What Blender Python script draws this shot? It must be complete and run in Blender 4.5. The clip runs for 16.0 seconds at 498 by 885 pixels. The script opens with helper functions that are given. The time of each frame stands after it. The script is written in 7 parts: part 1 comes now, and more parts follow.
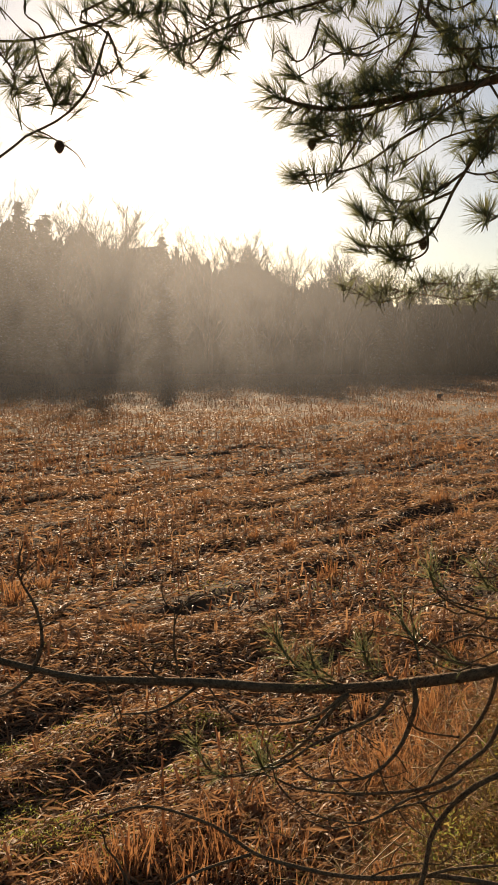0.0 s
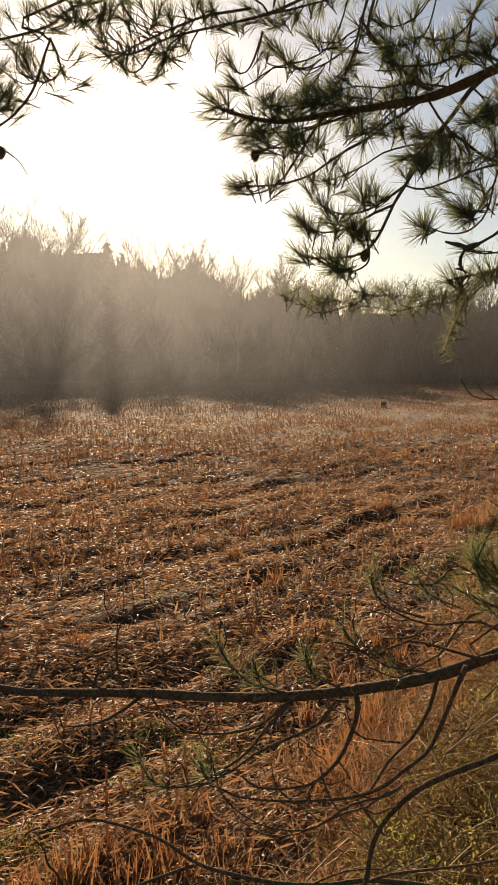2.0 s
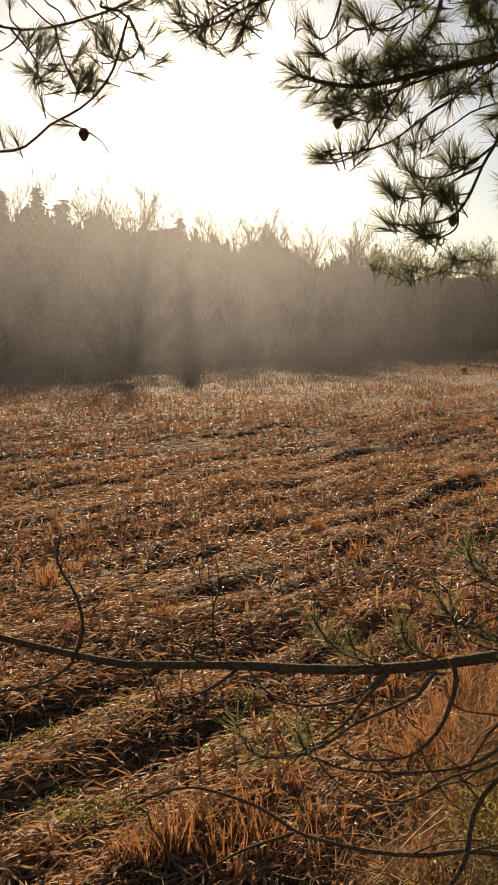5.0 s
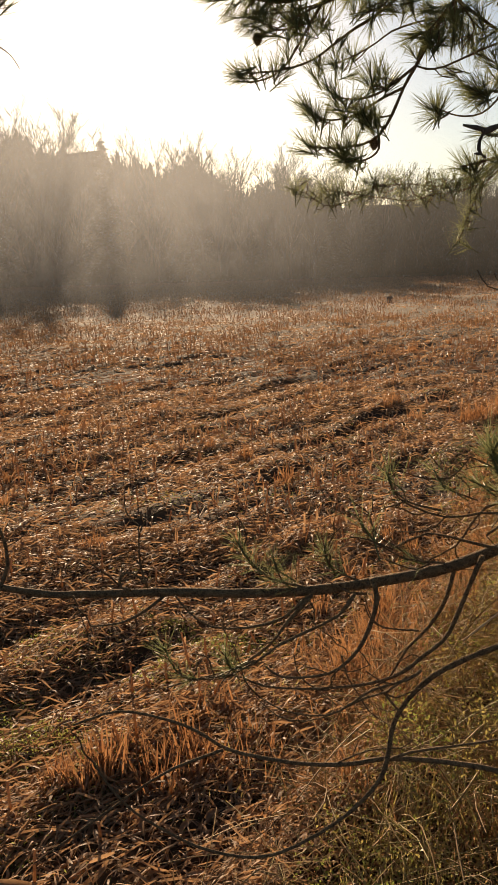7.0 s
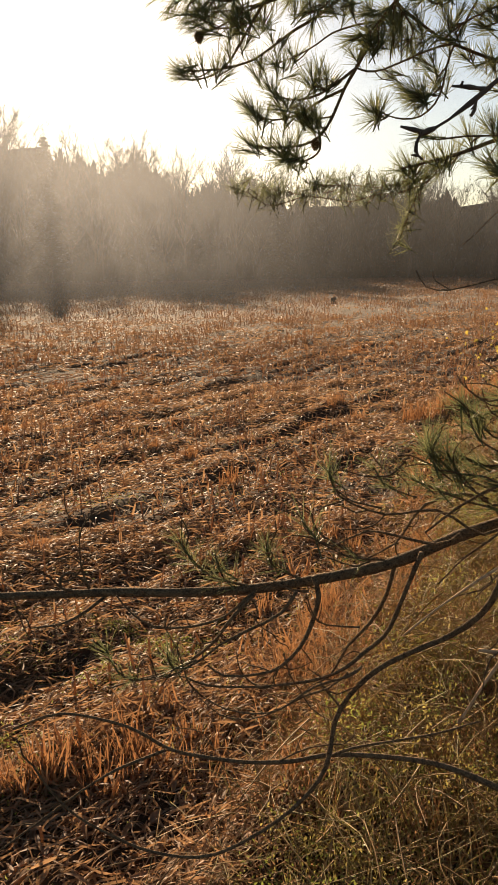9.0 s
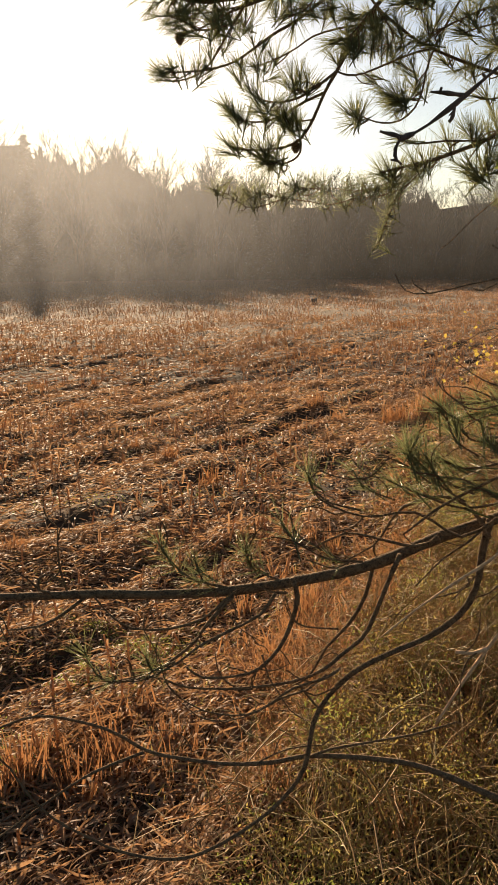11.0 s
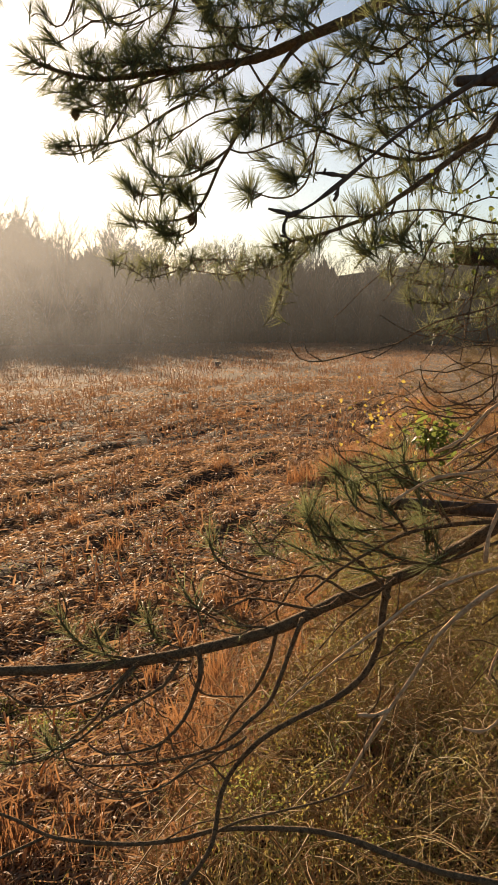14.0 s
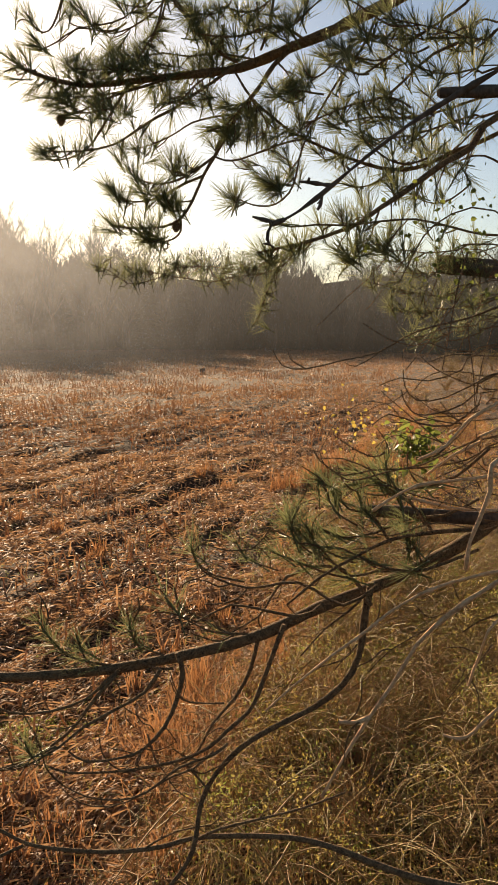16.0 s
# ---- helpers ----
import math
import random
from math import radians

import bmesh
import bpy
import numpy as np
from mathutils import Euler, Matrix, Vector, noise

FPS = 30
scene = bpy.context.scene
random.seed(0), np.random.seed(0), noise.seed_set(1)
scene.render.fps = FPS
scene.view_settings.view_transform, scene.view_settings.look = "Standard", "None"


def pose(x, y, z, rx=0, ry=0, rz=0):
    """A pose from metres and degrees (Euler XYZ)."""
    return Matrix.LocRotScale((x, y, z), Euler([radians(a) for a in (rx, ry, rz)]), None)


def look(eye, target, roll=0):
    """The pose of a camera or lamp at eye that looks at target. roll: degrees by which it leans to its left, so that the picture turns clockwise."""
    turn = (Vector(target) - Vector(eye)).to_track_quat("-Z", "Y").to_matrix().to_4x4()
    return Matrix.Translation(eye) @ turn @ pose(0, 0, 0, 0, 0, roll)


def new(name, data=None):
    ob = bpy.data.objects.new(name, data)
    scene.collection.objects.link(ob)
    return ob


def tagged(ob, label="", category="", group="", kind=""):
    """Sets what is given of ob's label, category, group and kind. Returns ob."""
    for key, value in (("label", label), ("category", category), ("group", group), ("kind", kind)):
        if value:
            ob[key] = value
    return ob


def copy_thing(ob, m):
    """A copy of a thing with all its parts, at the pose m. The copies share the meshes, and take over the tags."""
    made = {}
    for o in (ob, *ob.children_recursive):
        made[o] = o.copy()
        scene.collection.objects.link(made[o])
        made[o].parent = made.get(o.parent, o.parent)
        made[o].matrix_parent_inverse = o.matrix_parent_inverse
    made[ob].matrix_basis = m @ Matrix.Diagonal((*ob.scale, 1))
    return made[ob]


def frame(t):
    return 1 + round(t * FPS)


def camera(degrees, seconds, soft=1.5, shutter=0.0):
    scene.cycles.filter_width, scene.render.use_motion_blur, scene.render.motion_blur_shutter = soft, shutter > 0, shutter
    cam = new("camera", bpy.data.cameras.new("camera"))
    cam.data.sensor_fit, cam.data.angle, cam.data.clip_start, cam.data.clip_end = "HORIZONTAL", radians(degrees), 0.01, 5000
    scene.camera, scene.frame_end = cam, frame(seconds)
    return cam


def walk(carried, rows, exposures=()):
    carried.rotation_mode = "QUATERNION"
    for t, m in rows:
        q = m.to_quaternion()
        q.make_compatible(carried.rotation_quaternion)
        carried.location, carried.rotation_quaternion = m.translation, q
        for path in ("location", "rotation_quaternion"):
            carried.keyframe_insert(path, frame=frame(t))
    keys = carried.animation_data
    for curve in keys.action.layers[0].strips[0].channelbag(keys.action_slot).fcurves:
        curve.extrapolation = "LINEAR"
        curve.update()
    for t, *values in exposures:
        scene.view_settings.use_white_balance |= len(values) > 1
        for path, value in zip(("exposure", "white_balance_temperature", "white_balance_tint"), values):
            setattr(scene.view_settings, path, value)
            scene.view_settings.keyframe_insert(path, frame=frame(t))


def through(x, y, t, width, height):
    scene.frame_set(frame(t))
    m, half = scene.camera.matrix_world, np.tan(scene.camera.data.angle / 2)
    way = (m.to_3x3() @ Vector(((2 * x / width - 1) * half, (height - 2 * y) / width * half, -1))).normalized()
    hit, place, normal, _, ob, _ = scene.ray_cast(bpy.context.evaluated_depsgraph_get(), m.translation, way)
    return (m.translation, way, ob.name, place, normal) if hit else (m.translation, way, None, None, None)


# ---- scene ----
# ---- camera and walk ----
cam = camera(32.51, 16.0)
# seconds, place, yaw to the right, tilt down, roll
ROWS = (
    (0.0, 0.002, 0.017, 4.489, 0.00, 6.19, 0.25),
    (0.5, 0.007, 0.019, 4.490, 0.48, 6.13, 0.29),
    (1.0, 0.008, 0.003, 4.491, 2.08, 6.01, 0.46),
    (1.5, 0.010, 0.005, 4.492, 3.07, 5.82, 0.49),
    (2.0, 0.013, 0.009, 4.498, 3.62, 5.67, 0.59),
    (2.5, 0.010, 0.025, 4.496, 4.17, 5.44, 0.86),
    (3.0, 0.017, 0.023, 4.498, 4.71, 5.12, 1.07),
    (3.5, 0.019, 0.020, 4.496, 4.91, 5.08, 0.92),
    (4.0, -0.008, 0.003, 4.504, 3.14, 5.07, 0.60),
    (4.2, -0.026, 0.014, 4.503, 1.26, 5.19, 0.25),
    (6.3, -0.038, 0.020, 4.514, -2.64, 12.04, -2.07),
    (6.5, -0.031, 0.025, 4.507, -1.02, 12.19, -1.89),
    (7.0, -0.016, 0.018, 4.498, 3.10, 12.33, -1.49),
    (7.5, -0.008, 0.016, 4.494, 5.05, 12.30, -1.21),
    (8.0, -0.007, 0.023, 4.490, 5.54, 12.31, -1.08),
    (8.5, -0.005, 0.019, 4.491, 6.34, 12.36, -0.89),
    (11.0, -0.001, 0.016, 4.498, 8.22, 12.38, -0.28),
    (11.5, 0.008, 0.005, 4.507, 10.51, 11.74, -0.17),
    (12.0, 0.014, -0.000, 4.514, 12.00, 9.94, -0.74),
    (12.5, 0.021, -0.006, 4.519, 13.33, 9.23, -0.85),
    (13.0, 0.021, -0.003, 4.517, 13.99, 8.80, -0.55),
    (13.5, 0.019, 0.003, 4.515, 14.34, 8.52, -0.45),
    (14.0, 0.021, 0.002, 4.515, 14.61, 8.23, -0.27),
    (14.5, 0.021, 0.002, 4.516, 14.92, 7.91, -0.09),
    (15.0, 0.020, 0.005, 4.513, 15.17, 7.89, 0.12),
    (15.5, 0.024, -0.000, 4.515, 15.45, 7.83, 0.19),
    (16.0, 0.023, -0.005, 4.516, 15.69, 7.78, 0.26),
)


def row(t, x, y, z, yaw, down, roll):
    turn = Matrix.Rotation(radians(-yaw), 4, 'Z') @ Matrix.Rotation(radians(90 - down), 4, 'X') @ Matrix.Rotation(radians(roll), 4, 'Z')
    return t, Matrix.Translation((x, y, z)) @ turn


walk(cam, [row(*r) for r in ROWS], ((0, 1.05, 7500, 12), (4.0, 1.05, 7500, 12), (7.5, 1.23, 7500, 12), (11.5, 1.43, 7500, 12), (16, 1.45, 7500, 12)))

# ---- sky, sun, exposure ----
SUN_AZ, SUN_EL = -6.1, 15.5
world = bpy.data.worlds.new("sky")
scene.world = world
world.use_nodes = True
wn, wl = world.node_tree.nodes, world.node_tree.links
sky = wn.new("ShaderNodeTexSky")
sky.sky_type = 'NISHITA'
sky.sun_disc = False
sky.sun_elevation, sky.sun_rotation = radians(SUN_EL), radians(SUN_AZ)
sky.air_density, sky.dust_density, sky.ozone_density, sky.altitude = 1.0, 0.6, 3.0, 100
sun_dir = Vector((math.sin(radians(SUN_AZ)) * math.cos(radians(SUN_EL)), math.cos(radians(SUN_AZ)) * math.cos(radians(SUN_EL)), math.sin(radians(SUN_EL))))
# the hazy aureole round the sun, added to the clear sky
co = wn.new("ShaderNodeTexCoord")
dot = wn.new("ShaderNodeVectorMath")
dot.operation = 'DOT_PRODUCT'
dot.inputs[1].default_value = sun_dir
wl.new(co.outputs["Generated"], dot.inputs[0])
glow_sum = None
for power, strength in ((260.0, 20.0), (5.0, 0.42)):
    clamp = wn.new("ShaderNodeMath")
    clamp.operation = 'MAXIMUM'
    clamp.inputs[1].default_value = 0.0
    wl.new(dot.outputs["Value"], clamp.inputs[0])
    pw = wn.new("ShaderNodeMath")
    pw.operation = 'POWER'
    pw.inputs[1].default_value = power
    wl.new(clamp.outputs[0], pw.inputs[0])
    sc = wn.new("ShaderNodeMath")
    sc.operation = 'MULTIPLY_ADD'
    sc.inputs[1].default_value = strength
    wl.new(pw.outputs[0], sc.inputs[0])
    if glow_sum is None:
        sc.inputs[2].default_value = 0.0
    else:
        wl.new(glow_sum.outputs[0], sc.inputs[2])
    glow_sum = sc
tint = wn.new("ShaderNodeVectorMath")
tint.operation = 'SCALE'
tint.inputs[0].default_value = (1.0, 0.77, 0.60)
wl.new(glow_sum.outputs[0], tint.inputs["Scale"])
both = wn.new("ShaderNodeVectorMath")
both.operation = 'ADD'
wl.new(sky.outputs[0], both.inputs[0])
wl.new(tint.outputs[0], both.inputs[1])
wl.new(both.outputs[0], wn["Background"].inputs[0])
wn["Background"].inputs[1].default_value = 0.041
sun_light = bpy.data.lights.new("sun", 'SUN')
sun_light.energy, sun_light.angle, sun_light.color = 5.0, radians(0.55), (1.0, 0.80, 0.58)
sun = new("sun", sun_light)
sun.matrix_world = look(sun_dir * 50, (0, 0, 0))

# ---- materials ----


def mat(name, dark, light, scale=8.0, rough=0.8, bump=0.0, through=0.0, vary=0.25, stretch=(1, 1, 1), fine=6.0, spec=0.4, coords="Object"):
    """A natural surface: two scales of noise between two colours, a random shift for each piece, relief, and light that comes through."""
    m = bpy.data.materials.new(name)
    m.use_nodes = True
    n, l = m.node_tree.nodes, m.node_tree.links
    p = n["Principled BSDF"]
    co = n.new("ShaderNodeTexCoord")
    mp = n.new("ShaderNodeMapping")
    mp.inputs["Scale"].default_value = stretch
    l.new(co.outputs[coords], mp.inputs[0])
    big, small = n.new("ShaderNodeTexNoise"), n.new("ShaderNodeTexNoise")
    big.inputs["Scale"].default_value, small.inputs["Scale"].default_value = scale, scale * fine
    big.inputs["Detail"].default_value, small.inputs["Detail"].default_value = 4, 5
    l.new(mp.outputs[0], big.inputs[0])
    l.new(mp.outputs[0], small.inputs[0])
    add = n.new("ShaderNodeMath")
    add.operation = 'ADD'
    l.new(big.outputs[0], add.inputs[0])
    l.new(small.outputs[0], add.inputs[1])
    isl = n.new("ShaderNodeNewGeometry")
    obi = n.new("ShaderNodeObjectInfo")
    rnd = n.new("ShaderNodeMath")
    rnd.operation = 'ADD'
    l.new(isl.outputs["Random Per Island"], rnd.inputs[0])
    l.new(obi.outputs["Random"], rnd.inputs[1])
    mul = n.new("ShaderNodeMath")
    mul.operation = 'MULTIPLY_ADD'
    l.new(rnd.outputs[0], mul.inputs[0])
    mul.inputs[1].default_value = vary
    l.new(add.outputs[0], mul.inputs[2])
    rm = n.new("ShaderNodeMapRange")
    rm.inputs["From Min"].default_value, rm.inputs["From Max"].default_value = 0.72, 1.28 + 2 * vary
    l.new(mul.outputs[0], rm.inputs["Value"])
    mix = n.new("ShaderNodeMix")
    mix.data_type = 'RGBA'
    mix.inputs["A"].default_value, mix.inputs["B"].default_value = (*dark, 1), (*light, 1)
    l.new(rm.outputs[0], mix.inputs["Factor"])
    l.new(mix.outputs["Result"], p.inputs["Base Color"])
    p.inputs["Roughness"].default_value = rough
    p.inputs["Specular IOR Level"].default_value = spec
    if bump:
        bp = n.new("ShaderNodeBump")
        bp.inputs["Strength"].default_value, bp.inputs["Distance"].default_value = 0.8, bump
        l.new(add.outputs[0], bp.inputs["Height"])
        l.new(bp.outputs[0], p.inputs["Normal"])
    if through:
        tr = n.new("ShaderNodeBsdfTranslucent")
        l.new(mix.outputs["Result"], tr.inputs["Color"])
        ms = n.new("ShaderNodeMixShader")
        ms.inputs[0].default_value = through
        l.new(p.outputs[0], ms.inputs[1])
        l.new(tr.outputs[0], ms.inputs[2])
        l.new(ms.outputs[0], n["Material Output"].inputs["Surface"])
    return m


SOIL = mat("field_soil", (0.030, 0.018, 0.010), (0.13, 0.074, 0.034), 0.9, 0.95, 0.03, vary=0.0, fine=14, spec=0.15)
STALK = mat("corn_stalk", (0.30, 0.145, 0.065), (0.63, 0.39, 0.20), 5, 0.6, 0.0, 0.5, 0.35)
LITTER = mat("corn_litter", (0.13, 0.055, 0.022), (0.60, 0.36, 0.19), 4, 0.56, 0.0, 0.46, 0.42, spec=0.22)
RUSSET = mat("russet_grass", (0.21, 0.085, 0.035), (0.48, 0.25, 0.11), 4, 0.55, 0.0, 0.5, 0.35)
WEED = mat("weed_leaf", (0.125, 0.10, 0.028), (0.54, 0.43, 0.145), 4, 0.4, 0.0, 0.7, 0.4)
GREEN = mat("green_leaf", (0.07, 0.09, 0.020), (0.37, 0.39, 0.095), 4, 0.4, 0.0, 0.66, 0.4)
YELLOW = mat("yellow_leaf", (0.20, 0.145, 0.03), (0.60, 0.45, 0.11), 4, 0.45, 0.0, 0.7, 0.4)
VINE = mat("vine_leaf", (0.05, 0.08, 0.018), (0.24, 0.27, 0.065), 6, 0.4, 0.0, 0.62, 0.4)
BARK = mat("pine_bark", (0.035, 0.026, 0.020), (0.17, 0.125, 0.09), 14, 0.9, 0.006, vary=0.1, stretch=(1, 1, 0.5), fine=5, spec=0.15)
BRANCH_BARK = mat("branch_bark", (0.045, 0.030, 0.018), (0.30, 0.19, 0.10), 46, 0.9, 0.012, vary=0.12, fine=4, spec=0.15)
DEAD = mat("dead_twig", (0.40, 0.23, 0.115), (0.78, 0.52, 0.30), 30, 0.85, 0.004, vary=0.1, fine=4, spec=0.15)
CUT = mat("cut_wood", (0.20, 0.12, 0.06), (0.36, 0.24, 0.13), 40, 0.8, 0.001, vary=0.1)
NEEDLE = mat("pine_needle", (0.070, 0.080, 0.034), (0.245, 0.255, 0.115), 6, 0.42, 0.0, 0.6, 0.45, spec=0.45)
CONE = mat("pine_cone", (0.10, 0.06, 0.035), (0.36, 0.24, 0.14), 40, 0.8, 0.002)
BRAMBLE = mat("bramble_stem", (0.16, 0.09, 0.03), (0.54, 0.33, 0.12), 12, 0.65, 0.001, vary=0.4, spec=0.2)
FAR_BARK = mat("woodland_bark", (0.035, 0.031, 0.025), (0.11, 0.092, 0.07), 2, 0.9, 0.0, vary=0.3)
FAR_TWIG = mat("woodland_twig", (0.038, 0.043, 0.036), (0.098, 0.106, 0.084), 1, 0.95, 0.0, 0.0, 0.3, spec=0.1)
FAR_GREEN = mat("conifer_green", (0.014, 0.024, 0.012), (0.05, 0.065, 0.03), 1.5, 0.7, 0.0, 0.15, 0.4)
BROWN_CANE = mat("brown_cane", (0.08, 0.046, 0.018), (0.36, 0.21, 0.085), 14, 0.65, 0.001, vary=0.4, spec=0.2)
OLIVE = mat("olive_cane", (0.12, 0.09, 0.024), (0.44, 0.32, 0.095), 10, 0.6, 0.0, 0.0, 0.4)
FAR_BUSH = mat("thicket_leaf", (0.019, 0.033, 0.025), (0.062, 0.088, 0.064), 1.2, 0.9, 0.0, 0.08, 0.4, spec=0.1)
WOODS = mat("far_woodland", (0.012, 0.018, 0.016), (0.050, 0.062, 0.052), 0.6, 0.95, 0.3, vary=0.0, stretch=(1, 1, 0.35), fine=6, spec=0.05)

# strength of the added sheets that imitate haze and sun glare
VEIL_DENSE = 0.045

# ---- mesh tools ----


def mesh_of(name, verts, faces, material, smooth=False):
    """A mesh from arrays of vertices and of equal-sided faces (or a list of lists)."""
    me = bpy.data.meshes.new(name)
    if isinstance(faces, list):
        me.from_pydata([tuple(v) for v in verts], [], faces)
    else:
        k = faces.shape[1]
        me.vertices.add(len(verts))
        me.vertices.foreach_set("co", np.asarray(verts, dtype=np.float32).ravel())
        me.loops.add(faces.size)
        me.loops.foreach_set("vertex_index", faces.astype(np.int32).ravel())
        me.polygons.add(len(faces))
        me.polygons.foreach_set("loop_start", np.arange(0, faces.size, k, dtype=np.int32))
    if smooth:
        me.polygons.foreach_set("use_smooth", [True] * len(me.polygons))
    me.update(calc_edges=True)
    me.materials.append(material)
    return me


def part(name, me, parent, label="", m=None):
    ob = new(name, me)
    if parent is not None:
        ob.parent = parent
    if m is not None:
        ob.matrix_basis = m
    return tagged(ob, label) if label else ob


def empty(name, m=None):
    ob = new(name)
    ob.empty_display_size = 0.1
    if m is not None:
        ob.matrix_basis = m
    return ob


def spline(points, step):
    """Points along a smooth curve through the given ones."""
    p = [Vector(q) for q in points]
    p = [p[0] * 2 - p[1]] + p + [p[-1] * 2 - p[-2]]
    out = []
    for i in range(1, len(p) - 2):
        a, b, c, d = p[i - 1:i + 3]
        n = max(2, int((c - b).length / step))
        for k in range(n):
            t = k / n
            out.append(0.5 * ((2 * b) + (c - a) * t + (2 * a - 5 * b + 4 * c - d) * t * t + (3 * b - a - 3 * c + d) * t ** 3))
    out.append(p[-2])
    return out


def tube(path, r0, r1, sides, verts, faces, rough=0.0, rng=random):
    """Adds a tapering, uneven tube along a path to lists of vertices and faces."""
    base, n = len(verts), len(path)
    side = None
    for i, q in enumerate(path):
        tan = (path[min(i + 1, n - 1)] - path[max(i - 1, 0)]).normalized()
        if side is None:
            side = tan.orthogonal().normalized()
        side = (side - tan * side.dot(tan)).normalized()
        up = tan.cross(side)
        r = r0 + (r1 - r0) * i / (n - 1)
        bulge = 1 + rng.uniform(-rough, rough * 1.4)
        for k in range(sides):
            a = 2 * math.pi * k / sides
            w = r * bulge * (1 + rng.uniform(-rough, rough) * 0.6)
            verts.append(q + side * (math.cos(a) * w) + up * (math.sin(a) * w))
    for i in range(n - 1):
        for k in range(sides):
            a, b = base + i * sides + k, base + i * sides + (k + 1) % sides
            faces.append([a, b, b + sides, a + sides])
    faces.append([base + k for k in reversed(range(sides))])
    faces.append([base + (n - 1) * sides + k for k in range(sides)])


def scatter(name, tv, tf, pos, yaw, pitch, roll, size, material):
    """One mesh of many copies of a small template, each turned and scaled."""
    tv, tf = np.array(tv, dtype=np.float32), np.array(tf)
    size = np.asarray(size, dtype=np.float32)
    if size.ndim == 1:
        size = np.stack([size] * 3, 1)
    v = tv[None] * size[:, None]
    for a, (i, j) in ((roll, (1, 2)), (pitch, (2, 0)), (yaw, (0, 1))):
        c, s = np.cos(a)[:, None], np.sin(a)[:, None]
        p, q = v[..., i] * c - v[..., j] * s, v[..., i] * s + v[..., j] * c
        v[..., i], v[..., j] = p, q
    v += np.asarray(pos, dtype=np.float32)[:, None]
    f = tf[None] + (np.arange(len(pos)) * len(tv))[:, None, None]
    return mesh_of(name, v.reshape(-1, 3), f.reshape(-1, tf.shape[1]), material)


# ---- ground ----
ROW_AZ = radians(42)
ALONG = np.array((math.sin(ROW_AZ), math.cos(ROW_AZ)))
ACROSS = np.array((math.cos(ROW_AZ), -math.sin(ROW_AZ)))
rng = np.random.default_rng(7)
WAVES = [(rng.uniform(0.5, 1.0), rng.uniform(0, 6.28), rng.uniform(0, 6.28), rng.uniform(0.4, 1.3)) for _ in range(9)]


def patches(x, y, scale, long=1.0, seed=0):
    """A smooth random field from -1 to 1, stretched along the crop rows."""
    u, w = (x * ACROSS[0] + y * ACROSS[1]) / scale, (x * ALONG[0] + y * ALONG[1]) / (scale * long)
    out = 0
    for k, (a, b, c, d) in enumerate(WAVES):
        th = b + seed * 1.7 + k
        out = out + a * np.sin(6.28 * d * (u * np.cos(th) + w * np.sin(th)) + c * (seed + 1))
    return out / 2.6


def border(x, y):
    """Metres beyond the edge of the field, into the weeds and brush."""
    return (x - 4.5) * 0.875 - (y - 15.0) * 0.485 + 0.35 * patches(x, y, 7, 1, 5)


def tracks(x, y):
    """1 in the wheel tracks, 0 elsewhere."""
    u = x * ACROSS[0] + y * ACROSS[1] + 0.18 * patches(x, y, 9, 4, 2)
    k = np.abs((u + 0.6) % 4.6 - 2.3)
    near = np.clip(1.25 - np.abs(k - 0.75) / 0.34, 0, 1)
    return near * np.clip(0.15 + 1.0 * patches(x, y, 4, 2.2, 3), 0, 1)


def hollow(x, y):
    """1 in the dark wet hollow near the field's corner, 0 elsewhere."""
    u, w = (x + 1.85) * ACROSS[0] + (y - 7.8) * ACROSS[1], (x + 1.85) * ALONG[0] + (y - 7.8) * ALONG[1]
    return np.exp(-(u / 0.42) ** 2 - (w / 1.7) ** 2)


def height(x, y):
    x, y = np.asarray(x, dtype=float), np.asarray(y, dtype=float)
    d = np.hypot(x, y)
    h = 0.095 * patches(x, y, 4, 2, 1) + 0.065 * patches(x, y, 1.3, 1.5, 4) - 0.13 * tracks(x, y) * (border(x, y) < 0)
    u = x * ACROSS[0] + y * ACROSS[1]
    h = h - 0.12 * hollow(x, y)
    h = h + 0.02 * np.cos(6.2832 * u / 0.76 + 2 * patches(x, y, 3, 2, 8)) * (border(x, y) < 0)
    return h * np.clip((130 - d) / 60, 0, 1)


def lines(lo, hi, step, far):
    mid = list(np.arange(lo, hi, step))
    s, a, b, left, right = step, lo, hi, [], [hi]
    while a > -far:
        s *= 1.16
        a -= s
        left.append(a)
    s = step
    while b < far:
        s *= 1.16
        b += s
        right.append(b)
    return np.array(left[::-1] + mid + right)


gx, gy = lines(-11, 22, 0.13, 1800), lines(4.5, 40, 0.13, 1800)
mx, my = np.meshgrid(gx, gy, indexing="ij")
gz = height(mx, my)
nx, ny = len(gx), len(gy)
idx = np.arange(nx * ny).reshape(nx, ny)
quads = np.stack([idx[:-1, :-1], idx[1:, :-1], idx[1:, 1:], idx[:-1, 1:]], -1).reshape(-1, 4)
ground = new("ground", mesh_of("ground", np.stack([mx, my, gz], -1).reshape(-1, 3), quads, SOIL, True))
tagged(ground, "dark bare soil of a harvested corn field", "ground", kind="structure")


# ---- woodland round the field ----
EDGE = [(-110, 70), (-78, 122), (-44, 146), (-16, 156), (2, 158), (20, 158), (36, 158), (54, 150), (66, 130), (74, 98), (78, 66), (84, 30)]


